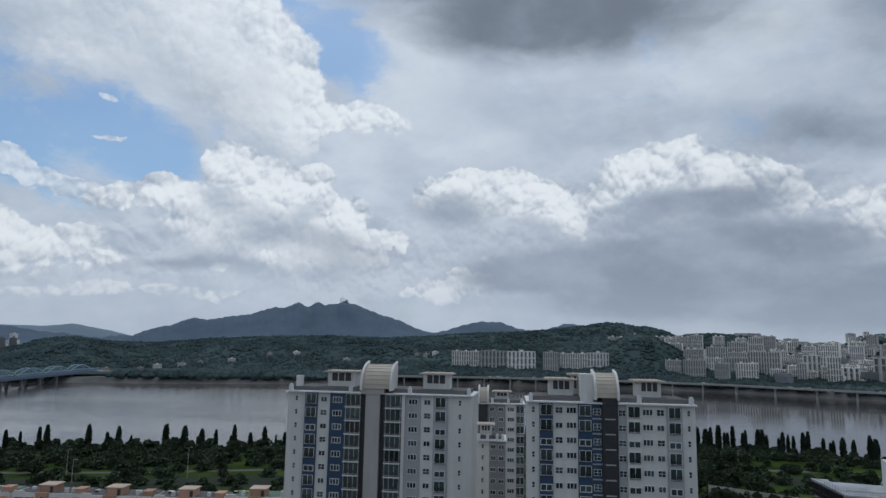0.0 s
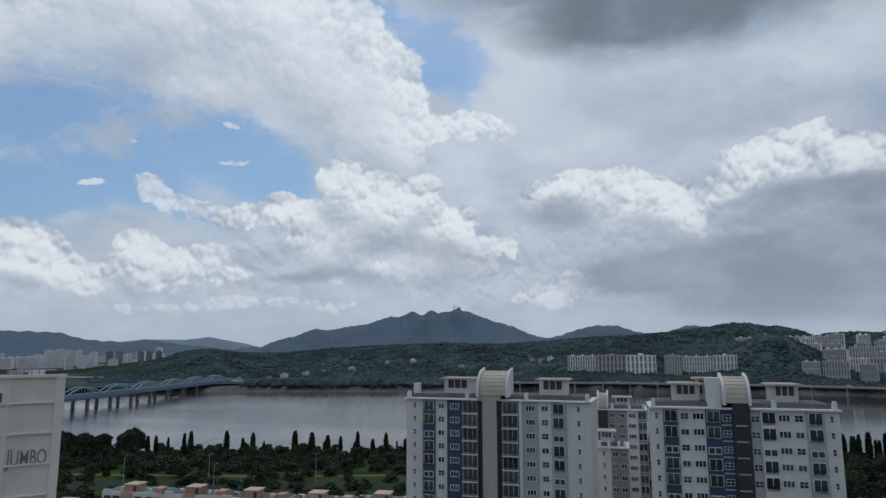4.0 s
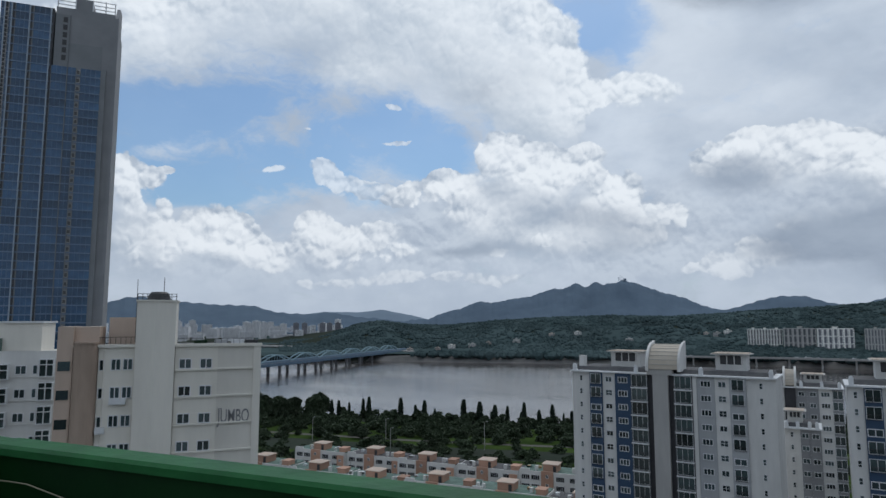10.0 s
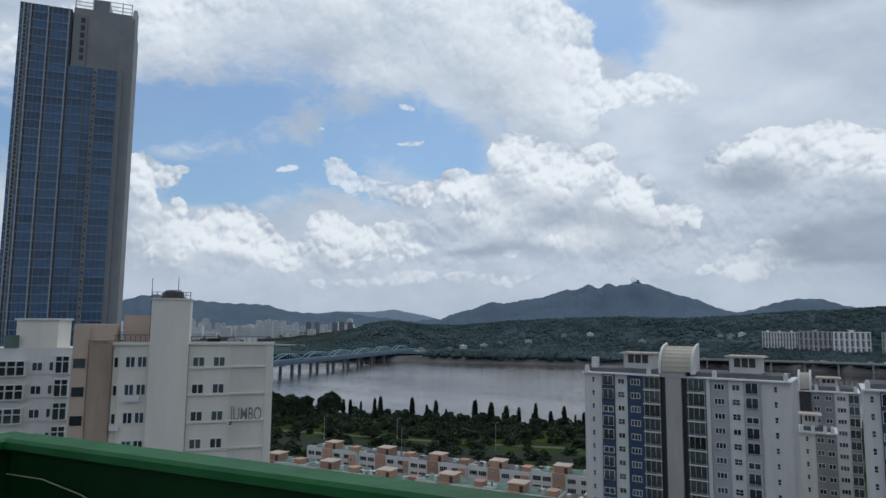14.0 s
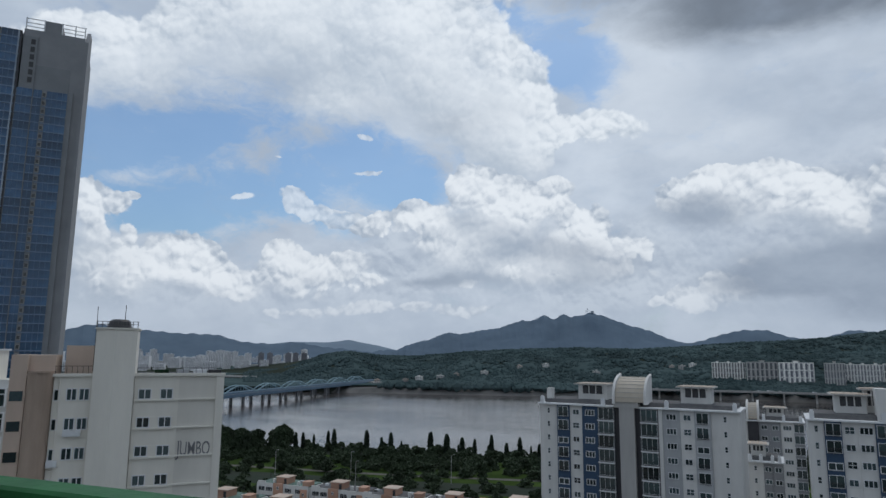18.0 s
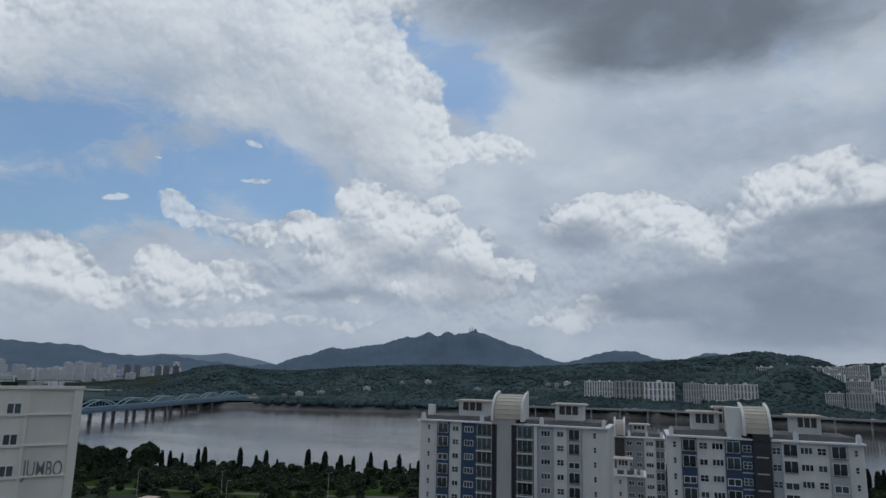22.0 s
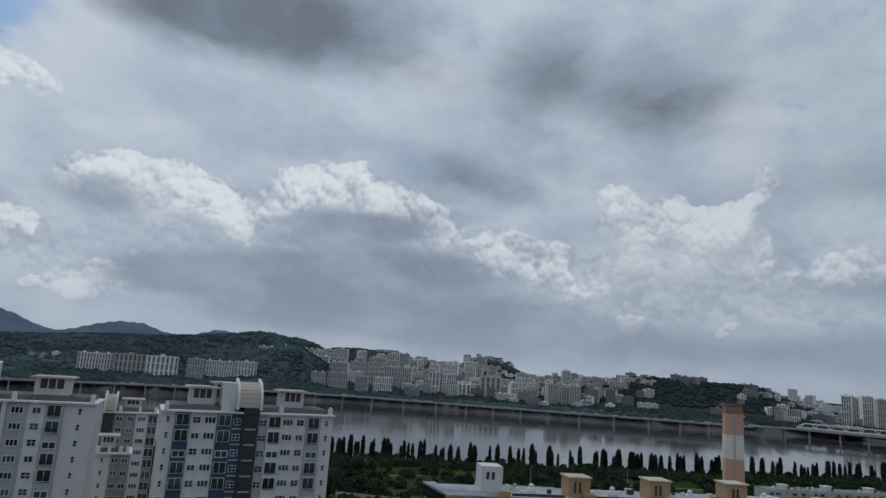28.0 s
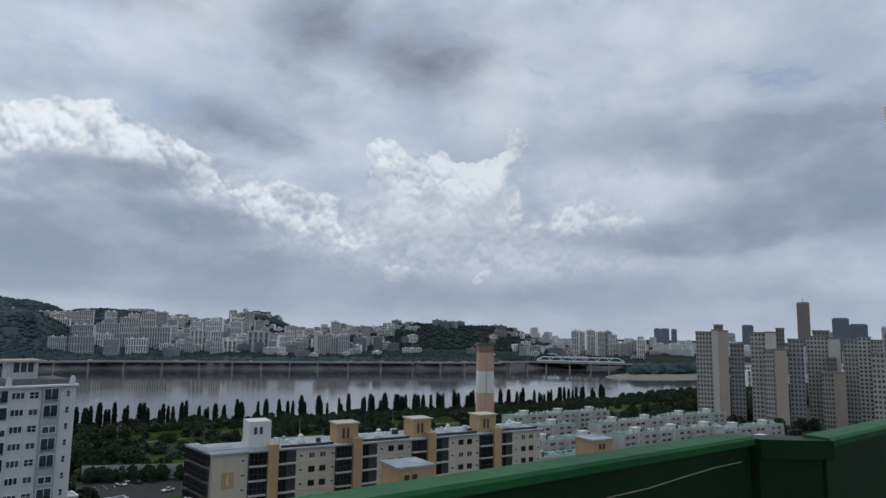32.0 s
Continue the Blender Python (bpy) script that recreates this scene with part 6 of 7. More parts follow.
BEIGE = "tall beige apartment tower in stepped volumes with a tan panel"
for az, d, rz, vols in (
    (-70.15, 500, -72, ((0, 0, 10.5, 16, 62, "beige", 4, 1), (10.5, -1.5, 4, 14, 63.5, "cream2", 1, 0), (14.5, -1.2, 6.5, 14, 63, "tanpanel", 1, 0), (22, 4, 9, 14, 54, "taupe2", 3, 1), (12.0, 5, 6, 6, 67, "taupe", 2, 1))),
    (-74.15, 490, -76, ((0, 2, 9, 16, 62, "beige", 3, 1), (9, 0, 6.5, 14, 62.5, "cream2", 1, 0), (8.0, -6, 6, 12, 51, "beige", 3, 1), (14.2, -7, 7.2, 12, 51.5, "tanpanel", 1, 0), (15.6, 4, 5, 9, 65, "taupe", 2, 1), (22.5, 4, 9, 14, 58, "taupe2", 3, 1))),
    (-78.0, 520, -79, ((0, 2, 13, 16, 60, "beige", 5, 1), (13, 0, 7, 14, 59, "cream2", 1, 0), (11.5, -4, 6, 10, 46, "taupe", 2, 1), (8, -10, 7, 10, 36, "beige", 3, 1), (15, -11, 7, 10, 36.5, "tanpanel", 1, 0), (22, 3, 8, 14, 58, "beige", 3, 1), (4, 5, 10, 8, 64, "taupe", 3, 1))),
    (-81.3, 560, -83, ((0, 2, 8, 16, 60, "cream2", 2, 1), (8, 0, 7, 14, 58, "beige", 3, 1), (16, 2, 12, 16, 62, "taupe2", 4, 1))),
    (-82.1, 470, -84, ((0, 0, 15, 16, 51, "beige", 6, 1), (15, -1, 7, 16, 50, "tanpanel", 1, 0), (18, 10, 10, 10, 60, "taupe", 3, 1))),
    (-86.3, 520, -88, ((0, 0, 14, 16, 56, "cream2", 5, 1), (14, 1, 8, 14, 55, "tanpanel", 1, 0))),
):
    b = thing("beige_tower", polar(az, d), rz, BEIGE, "apartment building", "beige towers")
    for x, y, w, dd, h, mat, cols, win in vols:
        point_block(b, x, y, w, dd, h, mat, cols, bool(win))


# ---- blue arch bridge ----
def arch_bridge():
    t = thing("arch_bridge", (-529.7, 327, -5.58), 3.9, "blue steel arch bridge on paired concrete piers", "bridge")
    L = 840
    t.scale = (1.09, 1.09, 1.09)
    part("deck", boxes((-24, 0, 0, L, 9.2, 11)), M["concrete"], t, "grey road deck")
    for x in (-24.4, 0.05):
        part("girder", boxes((x, x + 0.5, 0, L, 7.2, 10.9)), M["steel"], t, "blue steel girder")
        part("railing", boxes((x + 0.1, x + 0.3, 0, L, 11.2, 12.1)), M["steel"], t)
    part("centre_truss", boxes((-16, -8, 0, L, 11.01, 12.4)), M["steel"], t)
    col = mesh_of("pier", boxes((-1.5, 1.5, -1.4, 1.4, -12, 7.19)), M["pierstone"])
    beam = mesh_of("pier_beam", boxes((-23, -1, -1.6, 1.6, 5.6, 7.19)), M["pierstone"])
    for k in range(int(L / 42)):
        y = 24 + k * 42
        if 327 + y * 1.09 < near_bank(-540) - 60:
            continue
        for x in (-20.5, -3.5):
            shared("pier", col, t, x, y, 0)
    span = 66
    arc = [(0, k * span / 12, 11.2 + 8.6 * math.sin(math.pi * k / 12)) for k in range(13)]
    arch = mesh_of("arch", tube(arc, 0.75, 6), M["steel2"])
    hang = [mesh_of("hanger", boxes((-0.16, 0.16, k * span / 12 - 0.16, k * span / 12 + 0.16, 11.2, arc[k][2])), M["steel2"]) for k in range(1, 12)]
    brace = mesh_of("brace", boxes((-16, -8, -0.3, 0.3, -0.3, 0.3)), M["steel2"])
    for a in range(9):
        y0 = 130 + a * span
        if y0 + span > L - 60:
            break
        for x in (-16, -8):
            shared("arch", arch, t, x, y0, 0)
            for h in hang:
                shared("hanger", h, t, x, y0, 0)
        for k in range(3, 10, 2):
            shared("brace", brace, t, 0, y0 + arc[k][1], arc[k][2])


arch_bridge()


# ---- riverside expressway on piers, beyond the water ----
def viaduct(points, z, half, gap, label, deck_m="concrete"):
    t = thing("viaduct", (0, 0, 0), 0, label, "viaduct")
    pts = [Vector((x, y, 0)) for x, y in points]
    bm = bmesh.new()
    rows = []
    for k, p in enumerate(pts):
        d = (pts[min(k + 1, len(pts) - 1)] - pts[max(0, k - 1)]).normalized()
        n = Vector((-d.y, d.x, 0))
        rows.append([bm.verts.new(p + n * s + Vector((0, 0, h))) for s, h in ((-half, z - 2.2), (half, z - 2.2), (half, z), (-half, z))])
    for a, b in zip(rows, rows[1:]):
        for i in range(4):
            bm.faces.new((a[i], a[(i + 1) % 4], b[(i + 1) % 4], b[i]))
    bm.faces.new(rows[0][::-1])
    bm.faces.new(rows[-1])
    part("deck", bm, M[deck_m], t)
    pier = mesh_of("pier", boxes((-1.2, 1.2, -4, 4, -12, z - 2.21)), M["pierstone2"])
    rail = mesh_of("guard_rail", boxes((-0.5, 0.5, -0.15, 0.15, 0, 1.0)), M["column"])
    for a, b in zip(pts, pts[1:]):
        d = b - a
        ang = math.degrees(math.atan2(d.y, d.x))
        n = max(1, round(d.length / gap))
        for i in range(n):
            p = a + d * ((i + 0.5) / n)
            shared("pier", pier, t, p.x, p.y, 0, ang)
        q = Vector((d.y, -d.x, 0)).normalized() * (half - 0.3)
        mid = (a + b) / 2 + q
        shared("guard_rail", rail, t, mid.x, mid.y, z, ang, (d.length, 1, 1))
    return t, pts


VIA, via_pts = viaduct([(-90, 1120), (90, 1130), (260, 1110), (430, 1050), (560, 950), (700, 842), (830, 748), (930, 672)], 6.0, 9, 47, "long grey riverside expressway on concrete piers")
viaduct([(931, 671), (990, 640), (1030, 570), (1075, 490), (1130, 400), (1200, 290)], 7.5, 11, 34, "far road bridge on many piers")
viaduct([(-470, 1096), (-400, 1102), (-320, 1120), (-250, 1135), (-150, 1150)], 5.0, 7, 30, "low ramp road along the far bank")
viaduct([(-560, 1100), (-620, 1150), (-760, 1180), (-1000, 1200)], 5.5, 8, 40, "low ramp road along the far bank")
ROAD_WHEEL = mesh_of("wheel", tube([(-0.12, 0, 0), (0.12, 0, 0)], 0.32, 8), M["dark"])


def road_car(p, ang, paint, long):
    """A far vehicle on the deck: body, glass and roof stepped in one outline."""
    me = prism_along(((-long / 2, 0.3), (long / 2, 0.3), (long / 2, 0.9), (long * 0.28, 1.0), (long * 0.16, 1.5), (-long * 0.36, 1.55), (-long / 2, 0.95)), -0.9, 0.9)
    c = thing("car", (p.x, p.y, 6.0), ang - 90, f"{paint} vehicle driving on the expressway", "car", "expressway cars")
    part("body", me, M[{"white": "frame", "dark": "dark", "grey": "grey"}[paint]], c)
    for wx in (-0.75, 0.75):
        for wy in (-long * 0.32, long * 0.32):
            shared("wheel", ROAD_WHEEL, c, wx, wy, 0.32)


traffic = random.Random(8)
for k in range(64):
    i = traffic.randrange(len(via_pts) - 1)
    a, b = via_pts[i], via_pts[i + 1]
    d = b - a
    q = Vector((d.y, -d.x, 0)).normalized() * traffic.choice((5.2, 1.9, -2.5))
    road_car(a + d * traffic.random() + q, math.degrees(math.atan2(d.y, d.x)), traffic.choice(("white", "white", "grey", "dark")), traffic.choice((4.4, 4.6, 4.8, 8.5)))
truss = thing("truss_bridge", (1000, 642, 0), -63, "white steel truss rail bridge", "bridge")
part("bottom_chord", boxes((0, 150, -4, 4, 8.2, 9.6)), M["frame"], truss)
for y in (-4, 4):
    part("top_chord", tube([(0, y, 9.6), (10, y, 15.5), (140, y, 15.5), (150, y, 9.6)], 0.6, 5), M["frame"], truss)
    for k in range(13):
        x = 10 + k * 10
        part("diagonal", tube([(x, y, 15.4), (x + (5 if k % 2 else -5), y, 9.5)], 0.4, 5), M["frame"], truss)

isle = thing("river_island", (0, 0, 0), 0, "low sandy river island with dark trees", "island", kind="structure")
bm = bmesh.new()
rings_ = []
for s, z in ((1.0, -9.6), (0.93, -7.8), (0.8, -6.8), (0.4, -4.5)):
    rings_.append([bm.verts.new((1075 + 150 * s * math.cos(a * 0.3927) + 40 * s * math.sin(a * 0.3927), 420 + 62 * s * math.sin(a * 0.3927) - 50 * s * math.cos(a * 0.3927), z)) for a in range(16)])
for a, b in zip(rings_, rings_[1:]):
    for i in range(16):
        bm.faces.new((a[i], a[(i + 1) % 16], b[(i + 1) % 16], b[i]))
bm.faces.new(rings_[-1])
part("sand", bm, M["sand"], isle)


# ---- far city ----
def far_meshes(name, w, d, h, cols, rows, mat, crown=0, stripes=0):
    """Walls with roof blocks, and window bands, of a far block, built at its true size."""
    wall = boxes((-w / 2, w / 2, 0, d, -14, h), (-w / 2 - 0.2, w / 2 + 0.2, -0.2, d + 0.2, h + 0.001, h + 0.7))
    n = max(1, int(w / 18))
    for k in range(n):
        x = -w / 2 + (k + 0.5) * w / n
        box(wall, x - 2.2, x + 2.2, 2, d - 2, h + 0.701, h + 3.4)
        if crown:
            box(wall, x - 3.4, x + 3.4, 1, d - 1, h + 3.401, h + 4.0)
    f = bmesh.new()
    if stripes:
        for i in range(cols):
            x = -w / 2 + (i + 0.5) * w / cols
            for k in range(stripes):
                box(f, x - w / cols * 0.24, x + w / cols * 0.24, -0.15, 0.05, h * (k + 0.06) / stripes, h * (k + 0.94) / stripes)
            for k in range(rows):
                box(f, x + w / cols * 0.3, x + w / cols * 0.44, -0.12, 0.05, h * (k + 0.3) / rows, h * (k + 0.75) / rows)
    else:
        f = grid_face(w, h, cols, rows, w / cols * 0.6, h / rows * 0.5)
        bmesh.ops.translate(f, verts=f.verts[:], vec=(-w / 2, 0, 0))
    for k in range(rows):
        box(f, -w / 2 - 0.1, -w / 2 + 0.05, d * 0.25, d * 0.45, h * (k + 0.3) / rows, h * (k + 0.75) / rows)
    return mesh_of(name + "_wall", wall, M[mat]), mesh_of(name + "_windows", f, M["far_window"])


SLABS = [far_meshes("slab", 46, 12, 36, 9, 12, "far_wall", 0, 3), far_meshes("slab", 60, 12, 40, 12, 13, "far_wall", 0, 4), far_meshes("slab", 34, 13, 42, 7, 14, "far_wall", 1, 3)]
POINTS = [far_meshes("point", 22, 18, 52, 4, 17, "far_wall", 0, 4), far_meshes("point", 26, 20, 66, 5, 22, "far_wall", 1, 5), far_meshes("point", 18, 18, 44, 5, 14, "far_grey")]
HOUSES = [far_meshes("house", 16, 12, 10, 4, 3, "far_wall"), far_meshes("house", 24, 14, 16, 6, 5, "far_grey"), far_meshes("house", 12, 10, 7, 3, 2, "far_warm")]
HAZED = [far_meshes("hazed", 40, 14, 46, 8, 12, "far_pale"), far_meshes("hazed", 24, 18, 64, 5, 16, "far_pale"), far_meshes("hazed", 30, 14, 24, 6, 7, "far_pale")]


def land(x, y):
    r, az = math.hypot(x, y), math.degrees(math.atan2(-x, y))
    return float(hills(np.float64(az), np.float64(r))) if y > far_bank(x) + 30 else 0.0


def put_far(meshes, az, r, z, rz, scale, label, group, name="far_block"):
    p = polar(az, r)
    t = thing(name, (p.x, p.y, z), rz, label, "apartment building" if name != "far_house" else "house", group)
    t.scale = scale
    for n, me in zip(("wall", "window_band"), meshes):
        tagged(shared(n, me, t), kind="stuff" if "window" in n else "")
    return t


HAZY = []


def put_hazy(az, r, z, rz, scale):
    HAZY.append((rng.randrange(3), pose(*polar(az, r, z), 0, 0, rz) @ Matrix.Diagonal((*scale, 1))))


def join_hazy():
    """All the hazy far blocks, too small to tell apart, as one object with wall and window slots."""
    bm = bmesh.new()
    for kind, m in HAZY:
        for me, slot in zip(HAZED[kind], (0, 1)):
            n = len(bm.faces)
            first = len(bm.verts)
            bm.from_mesh(me)
            bm.verts.ensure_lookup_table()
            bm.faces.ensure_lookup_table()
            for v in bm.verts[first:]:
                v.co = m @ v.co
            for f in bm.faces[n:]:
                f.material_index = slot
    tagged(new("hazy_city", mesh_of("hazy_city", bm, [M["far_pale"], M["far_window"]])), "far city apartment blocks, haze put in as pale colour", "buildings", kind="stuff")


rng = random.Random(11)
SLAB_T, TALL_L, HOUSE_L = "pale grey-white far apartment slab with window rows", "slim pale far apartment tower", "small pale far building on the slope"
# two groups of slabs in front of the wooded hill
for az, r, s, w in ((-1.85, 1330, 1, 0.95), (-4.25, 1320, 2, 1.5), (-6.6, 1310, 2, 1.6), (-9.1, 1300, 2, 0.9), (-10.9, 1310, 1, 0.9), (-13.0, 1315, 2, 1.2)):
    put_far(SLABS[s], az, r, 10, az + rng.uniform(-4, 4), (w, 1, 0.9), SLAB_T, "far slabs")
# terraces of slabs stepping up the hill and along it
for row, (r, az0, az1, step, z0) in enumerate(((1290, -19.0, -25.2, 1.9, 1), (1420, -15.2, -26, 1.7, 14), (1520, -14.5, -30, 1.6, 26), (1640, -14.6, -33, 1.5, 40), (1760, -17, -34, 1.45, 50))):
    az = az0
    while az > az1:
        s = rng.choice((0, 0, 1, 2))
        z = max(z0 + rng.uniform(-3, 4) - max(0, -az - 24) * 1.5, 0)
        put_far(SLABS[s], az, r + rng.uniform(-25, 25), z, az + rng.uniform(-25, 25), (rng.uniform(0.5, 0.95), 1, rng.uniform(0.8, 1.15)), SLAB_T, "hill slabs")
        az -= step * rng.uniform(0.75, 1.25)
for i in range(250):
    az, r = rng.uniform(-24, -47), rng.uniform(1290, 2150)
    if i > 215:
        az = rng.uniform(-55, -61)
    elif az < -44 and rng.random() < 0.6:
        az += 14
    p = polar(az, r)
    z = land(p.x, p.y)
    if rng.random() < 0.42 and (az < -31 or r < 1500):
        put_far(rng.choice(POINTS), az, r, z - 4, az + rng.uniform(-30, 30), (rng.uniform(0.55, 0.95), 0.8, rng.uniform(0.5, 0.9) * (1 if az > -42 else 0.65) * (1 if r < 1600 else 0.6)), TALL_L, "far towers")
    else:
        put_far(rng.choice(SLABS), az, r, z - 4, az + rng.uniform(-35, 35), (rng.uniform(0.45, 0.8), 0.8, rng.uniform(0.45, 0.8) * (1 if az > -42 else 0.65) * (1 if r < 1700 else 0.7)), SLAB_T, "far slabs")
for az, r, h, w in ((-31.2, 1330, 0.62, 1.5), (-33.6, 1400, 0.95, 1.9), (-36.0, 1350, 0.6, 1.4), (-40.5, 1340, 0.85, 1.0), (-42.2, 1360, 0.9, 1.1), (-43.6, 1350, 0.95, 1.0), (-45.0, 1370, 0.7, 1.2), (-28.9, 1340, 1.0, 1.3)):
    p = polar(az, r)
    put_far(POINTS[2] if az < -39 else POINTS[0], az, r, 0, az, (w, 1, h), TALL_L, "far towers")
for i in range(95):
    az, r = rng.uniform(-24, -68), rng.uniform(1230, 2000)
    p = polar(az, r)
    if p.y < far_bank(p.x) + 35:
        continue
    put_far(rng.choice(HOUSES), az, r, land(p.x, p.y), az + rng.uniform(-40, 40), (1, 1, 1), HOUSE_L, "far houses", "far_house")
# crest houses and far river-bend towers
for i in range(60):
    az = rng.uniform(-20, -62)
    put_hazy(az, rng.uniform(2400, 3000), rng.uniform(10, 40) if az > -45 else rng.uniform(0, 14), az + rng.uniform(-30, 30), (0.8, 1, rng.uniform(0.3, 0.6)))
for k in range(13):
    put_far(POINTS[k % 2], -60.5 - k * 0.45, 1600 + rng.uniform(-60, 100), 0, -60 + rng.uniform(-20, 20), (0.75, 1, (rng.uniform(1.0, 1.2) if k < 8 else rng.uniform(0.6, 0.85)) * (1.0 if k % 2 == 0 else 0.8)), TALL_L, "river bend towers")
for i in range(70):
    az = rng.uniform(-56, -90)
    put_hazy(az, rng.uniform(2300, 3600), -4, az + rng.uniform(-30, 30), (1, 1, rng.uniform(0.3, 0.8)))
for i in range(26):
    az = rng.uniform(-73, -90)
    put_far(rng.choice(SLABS + HOUSES), az, rng.uniform(800, 1500), -2, az + rng.uniform(-30, 30), (0.8, 1, rng.uniform(0.4, 0.7)), SLAB_T, "far slabs")
for i in range(110):
    az, r = rng.uniform(-57, -74), rng.uniform(1850, 2500)
    p = polar(az, r)
    put_hazy(az, r, land(p.x, p.y), az + rng.uniform(-30, 30), (0.8, 1, rng.uniform(0.25, 0.6)))
for i in range(90):
    az = rng.uniform(-41, -62)
    put_hazy(az, rng.uniform(2250, 2650), 34 - abs(az + 47) * 1.3 + rng.uniform(-4, 3), az + rng.uniform(-30, 30), (0.45, 0.6, rng.uniform(0.25, 0.5)))
# city beyond the bridge
for i in range(120):
    az = rng.uniform(31.5, 52)
    put_hazy(az, rng.uniform(2000, 3300), rng.uniform(-4, 8), az + rng.uniform(-35, 35), (rng.uniform(0.7, 1.1), 1, rng.uniform(0.35, 0.95)))
for az in (33.2, 33.9, 34.5, 36.0, 36.7):
    put_far(POINTS[2], az, 2100, -4, az, (0.95, 1, 1.3), "dark grey apartment tower beyond the bridge", "dark towers")
# houses among the trees of the far bank
for az, r, s in ((24.6, 1260, 2), (23.4, 1290, 0), (21.6, 1300, 0), (20.2, 1330, 2), (17.8, 1350, 0), (14.8, 1400, 2), (12.6, 1420, 0), (8.4, 1350, 0), (1.6, 1420, 0), (0.8, 1430, 0), (2.4, 1425, 2), (27.0, 1250, 2)):
    p = polar(az, r)
    put_far(HOUSES[s], az, r, land(p.x, p.y) + 1, az, (0.9, 1, 0.75), "pale building among trees on the far bank", "bank houses", "far_house")
for k in range(9):
    p = polar(10.5 + k * 0.85 + (0.8 if k > 4 else 0), 2080)
    put_far(HOUSES[2], 10.5 + k * 0.85, 2020, land(p.x, p.y) - 2, 10, (2.2, 1, 0.9), "white building strip on the wooded crest", "crest buildings", "far_house")

join_hazy()


def skyline(az, r, w, h, mat, label, slot=0):
    t = thing("high_rise", polar(az, r), az, label, "high-rise", "distant high-rises")
    part("shaft", prism_along(((0, 0), (w, 0), (w * 0.97, h), (w * 0.03, h)), -w / 2, w / 2), M[mat], t)
    f = part("window_grid", grid_face(w * 0.9, h * 0.97, 8, int(h / 6), w / 10, 2.4), M["far_window"], t)
    f.location = (-w * 0.45, -0.02, 0)
    tagged(f, kind="stuff")
    part("crown", boxes((-w * 0.4, w * 0.4, w * 0.1, w * 0.9, h, h + 3.5)), M[mat], t)
    if slot:
        part("mast", boxes((-0.9, 0.9, w * 0.45, w * 0.5, h + 3.5, h + 22)), M["far_pale"], t)


skyline(-77.9, 3000, 46, 186, "bronze", "tall bronze glass high-rise with a mast", 1)
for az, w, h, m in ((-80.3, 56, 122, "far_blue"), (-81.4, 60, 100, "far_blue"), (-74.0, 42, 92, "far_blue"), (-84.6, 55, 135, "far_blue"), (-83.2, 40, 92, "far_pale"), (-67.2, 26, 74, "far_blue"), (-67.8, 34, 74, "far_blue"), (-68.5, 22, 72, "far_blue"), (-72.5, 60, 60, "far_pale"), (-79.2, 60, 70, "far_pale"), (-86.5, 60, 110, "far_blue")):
    skyline(az, 2900, w, h, m, "distant high-rise in haze-tinted colour")


# ---- woods on the far bank, as many small crowns ----
def wood(name, count, region, size, material, label, seed):
    """Clumped low tree crowns over land; region(rng) gives x, y, z."""
    rg = np.random.RandomState(seed)
    phi = (1 + 5 ** 0.5) / 2
    ico = np.array([(-1, phi, 0), (1, phi, 0), (-1, -phi, 0), (1, -phi, 0), (0, -1, phi), (0, 1, phi), (0, -1, -phi), (0, 1, -phi), (phi, 0, -1), (phi, 0, 1), (-phi, 0, -1), (-phi, 0, 1)]) / 1.9
    tri = np.array([(0, 11, 5), (0, 5, 1), (0, 1, 7), (0, 7, 10), (0, 10, 11), (1, 5, 9), (5, 11, 4), (11, 10, 2), (10, 7, 6), (7, 1, 8), (3, 9, 4), (3, 4, 2), (3, 2, 6), (3, 6, 8), (3, 8, 9), (4, 9, 5), (2, 4, 11), (6, 2, 10), (8, 6, 7), (9, 8, 1)])
    rr = random.Random(seed)
    verts, faces, n = [], [], 0
    for _ in range(count):
        q = region(rr)
        if q is None:
            continue
        s = size * rr.uniform(0.55, 1.3)
        v = ico * (1 + rg.uniform(-0.28, 0.28, (12, 1))) * (s, s, s * rr.uniform(0.55, 0.95)) + q + np.array((0, 0, s * 0.45))
        verts.append(v)
        faces.append(tri + n)
        n += 12
    me = bpy.data.meshes.new(name)
    me.from_pydata(np.concatenate(verts).tolist(), [], np.concatenate(faces).tolist())
    me.materials.append(material)
    return tagged(new(name, me), label, "trees", kind="stuff")


def on_hill(rr):
    az, r = rr.uniform(-33, 38), 1170 + 1050 * rr.random() ** 1.3
    p = polar(az, r)
    if p.y < far_bank(p.x) + 20 or (az > 21.5 and r < 1300):
        return None
    return np.array((p.x, p.y, land(p.x, p.y)))


def on_bank(rr):
    x = rr.uniform(-720, 1000)
    y = far_bank(x) + rr.uniform(4, 60)
    if x < -530:
        return None
    return np.array((x, y, -1 + land(x, y)))


def on_isle(rr):
    a = rr.uniform(0, 6.28)
    s = rr.random() ** 0.5
    return np.array((1110 + 105 * s * math.cos(a), 415 + 28 * s * math.sin(a) - 45 * s * math.cos(a), -6.0))


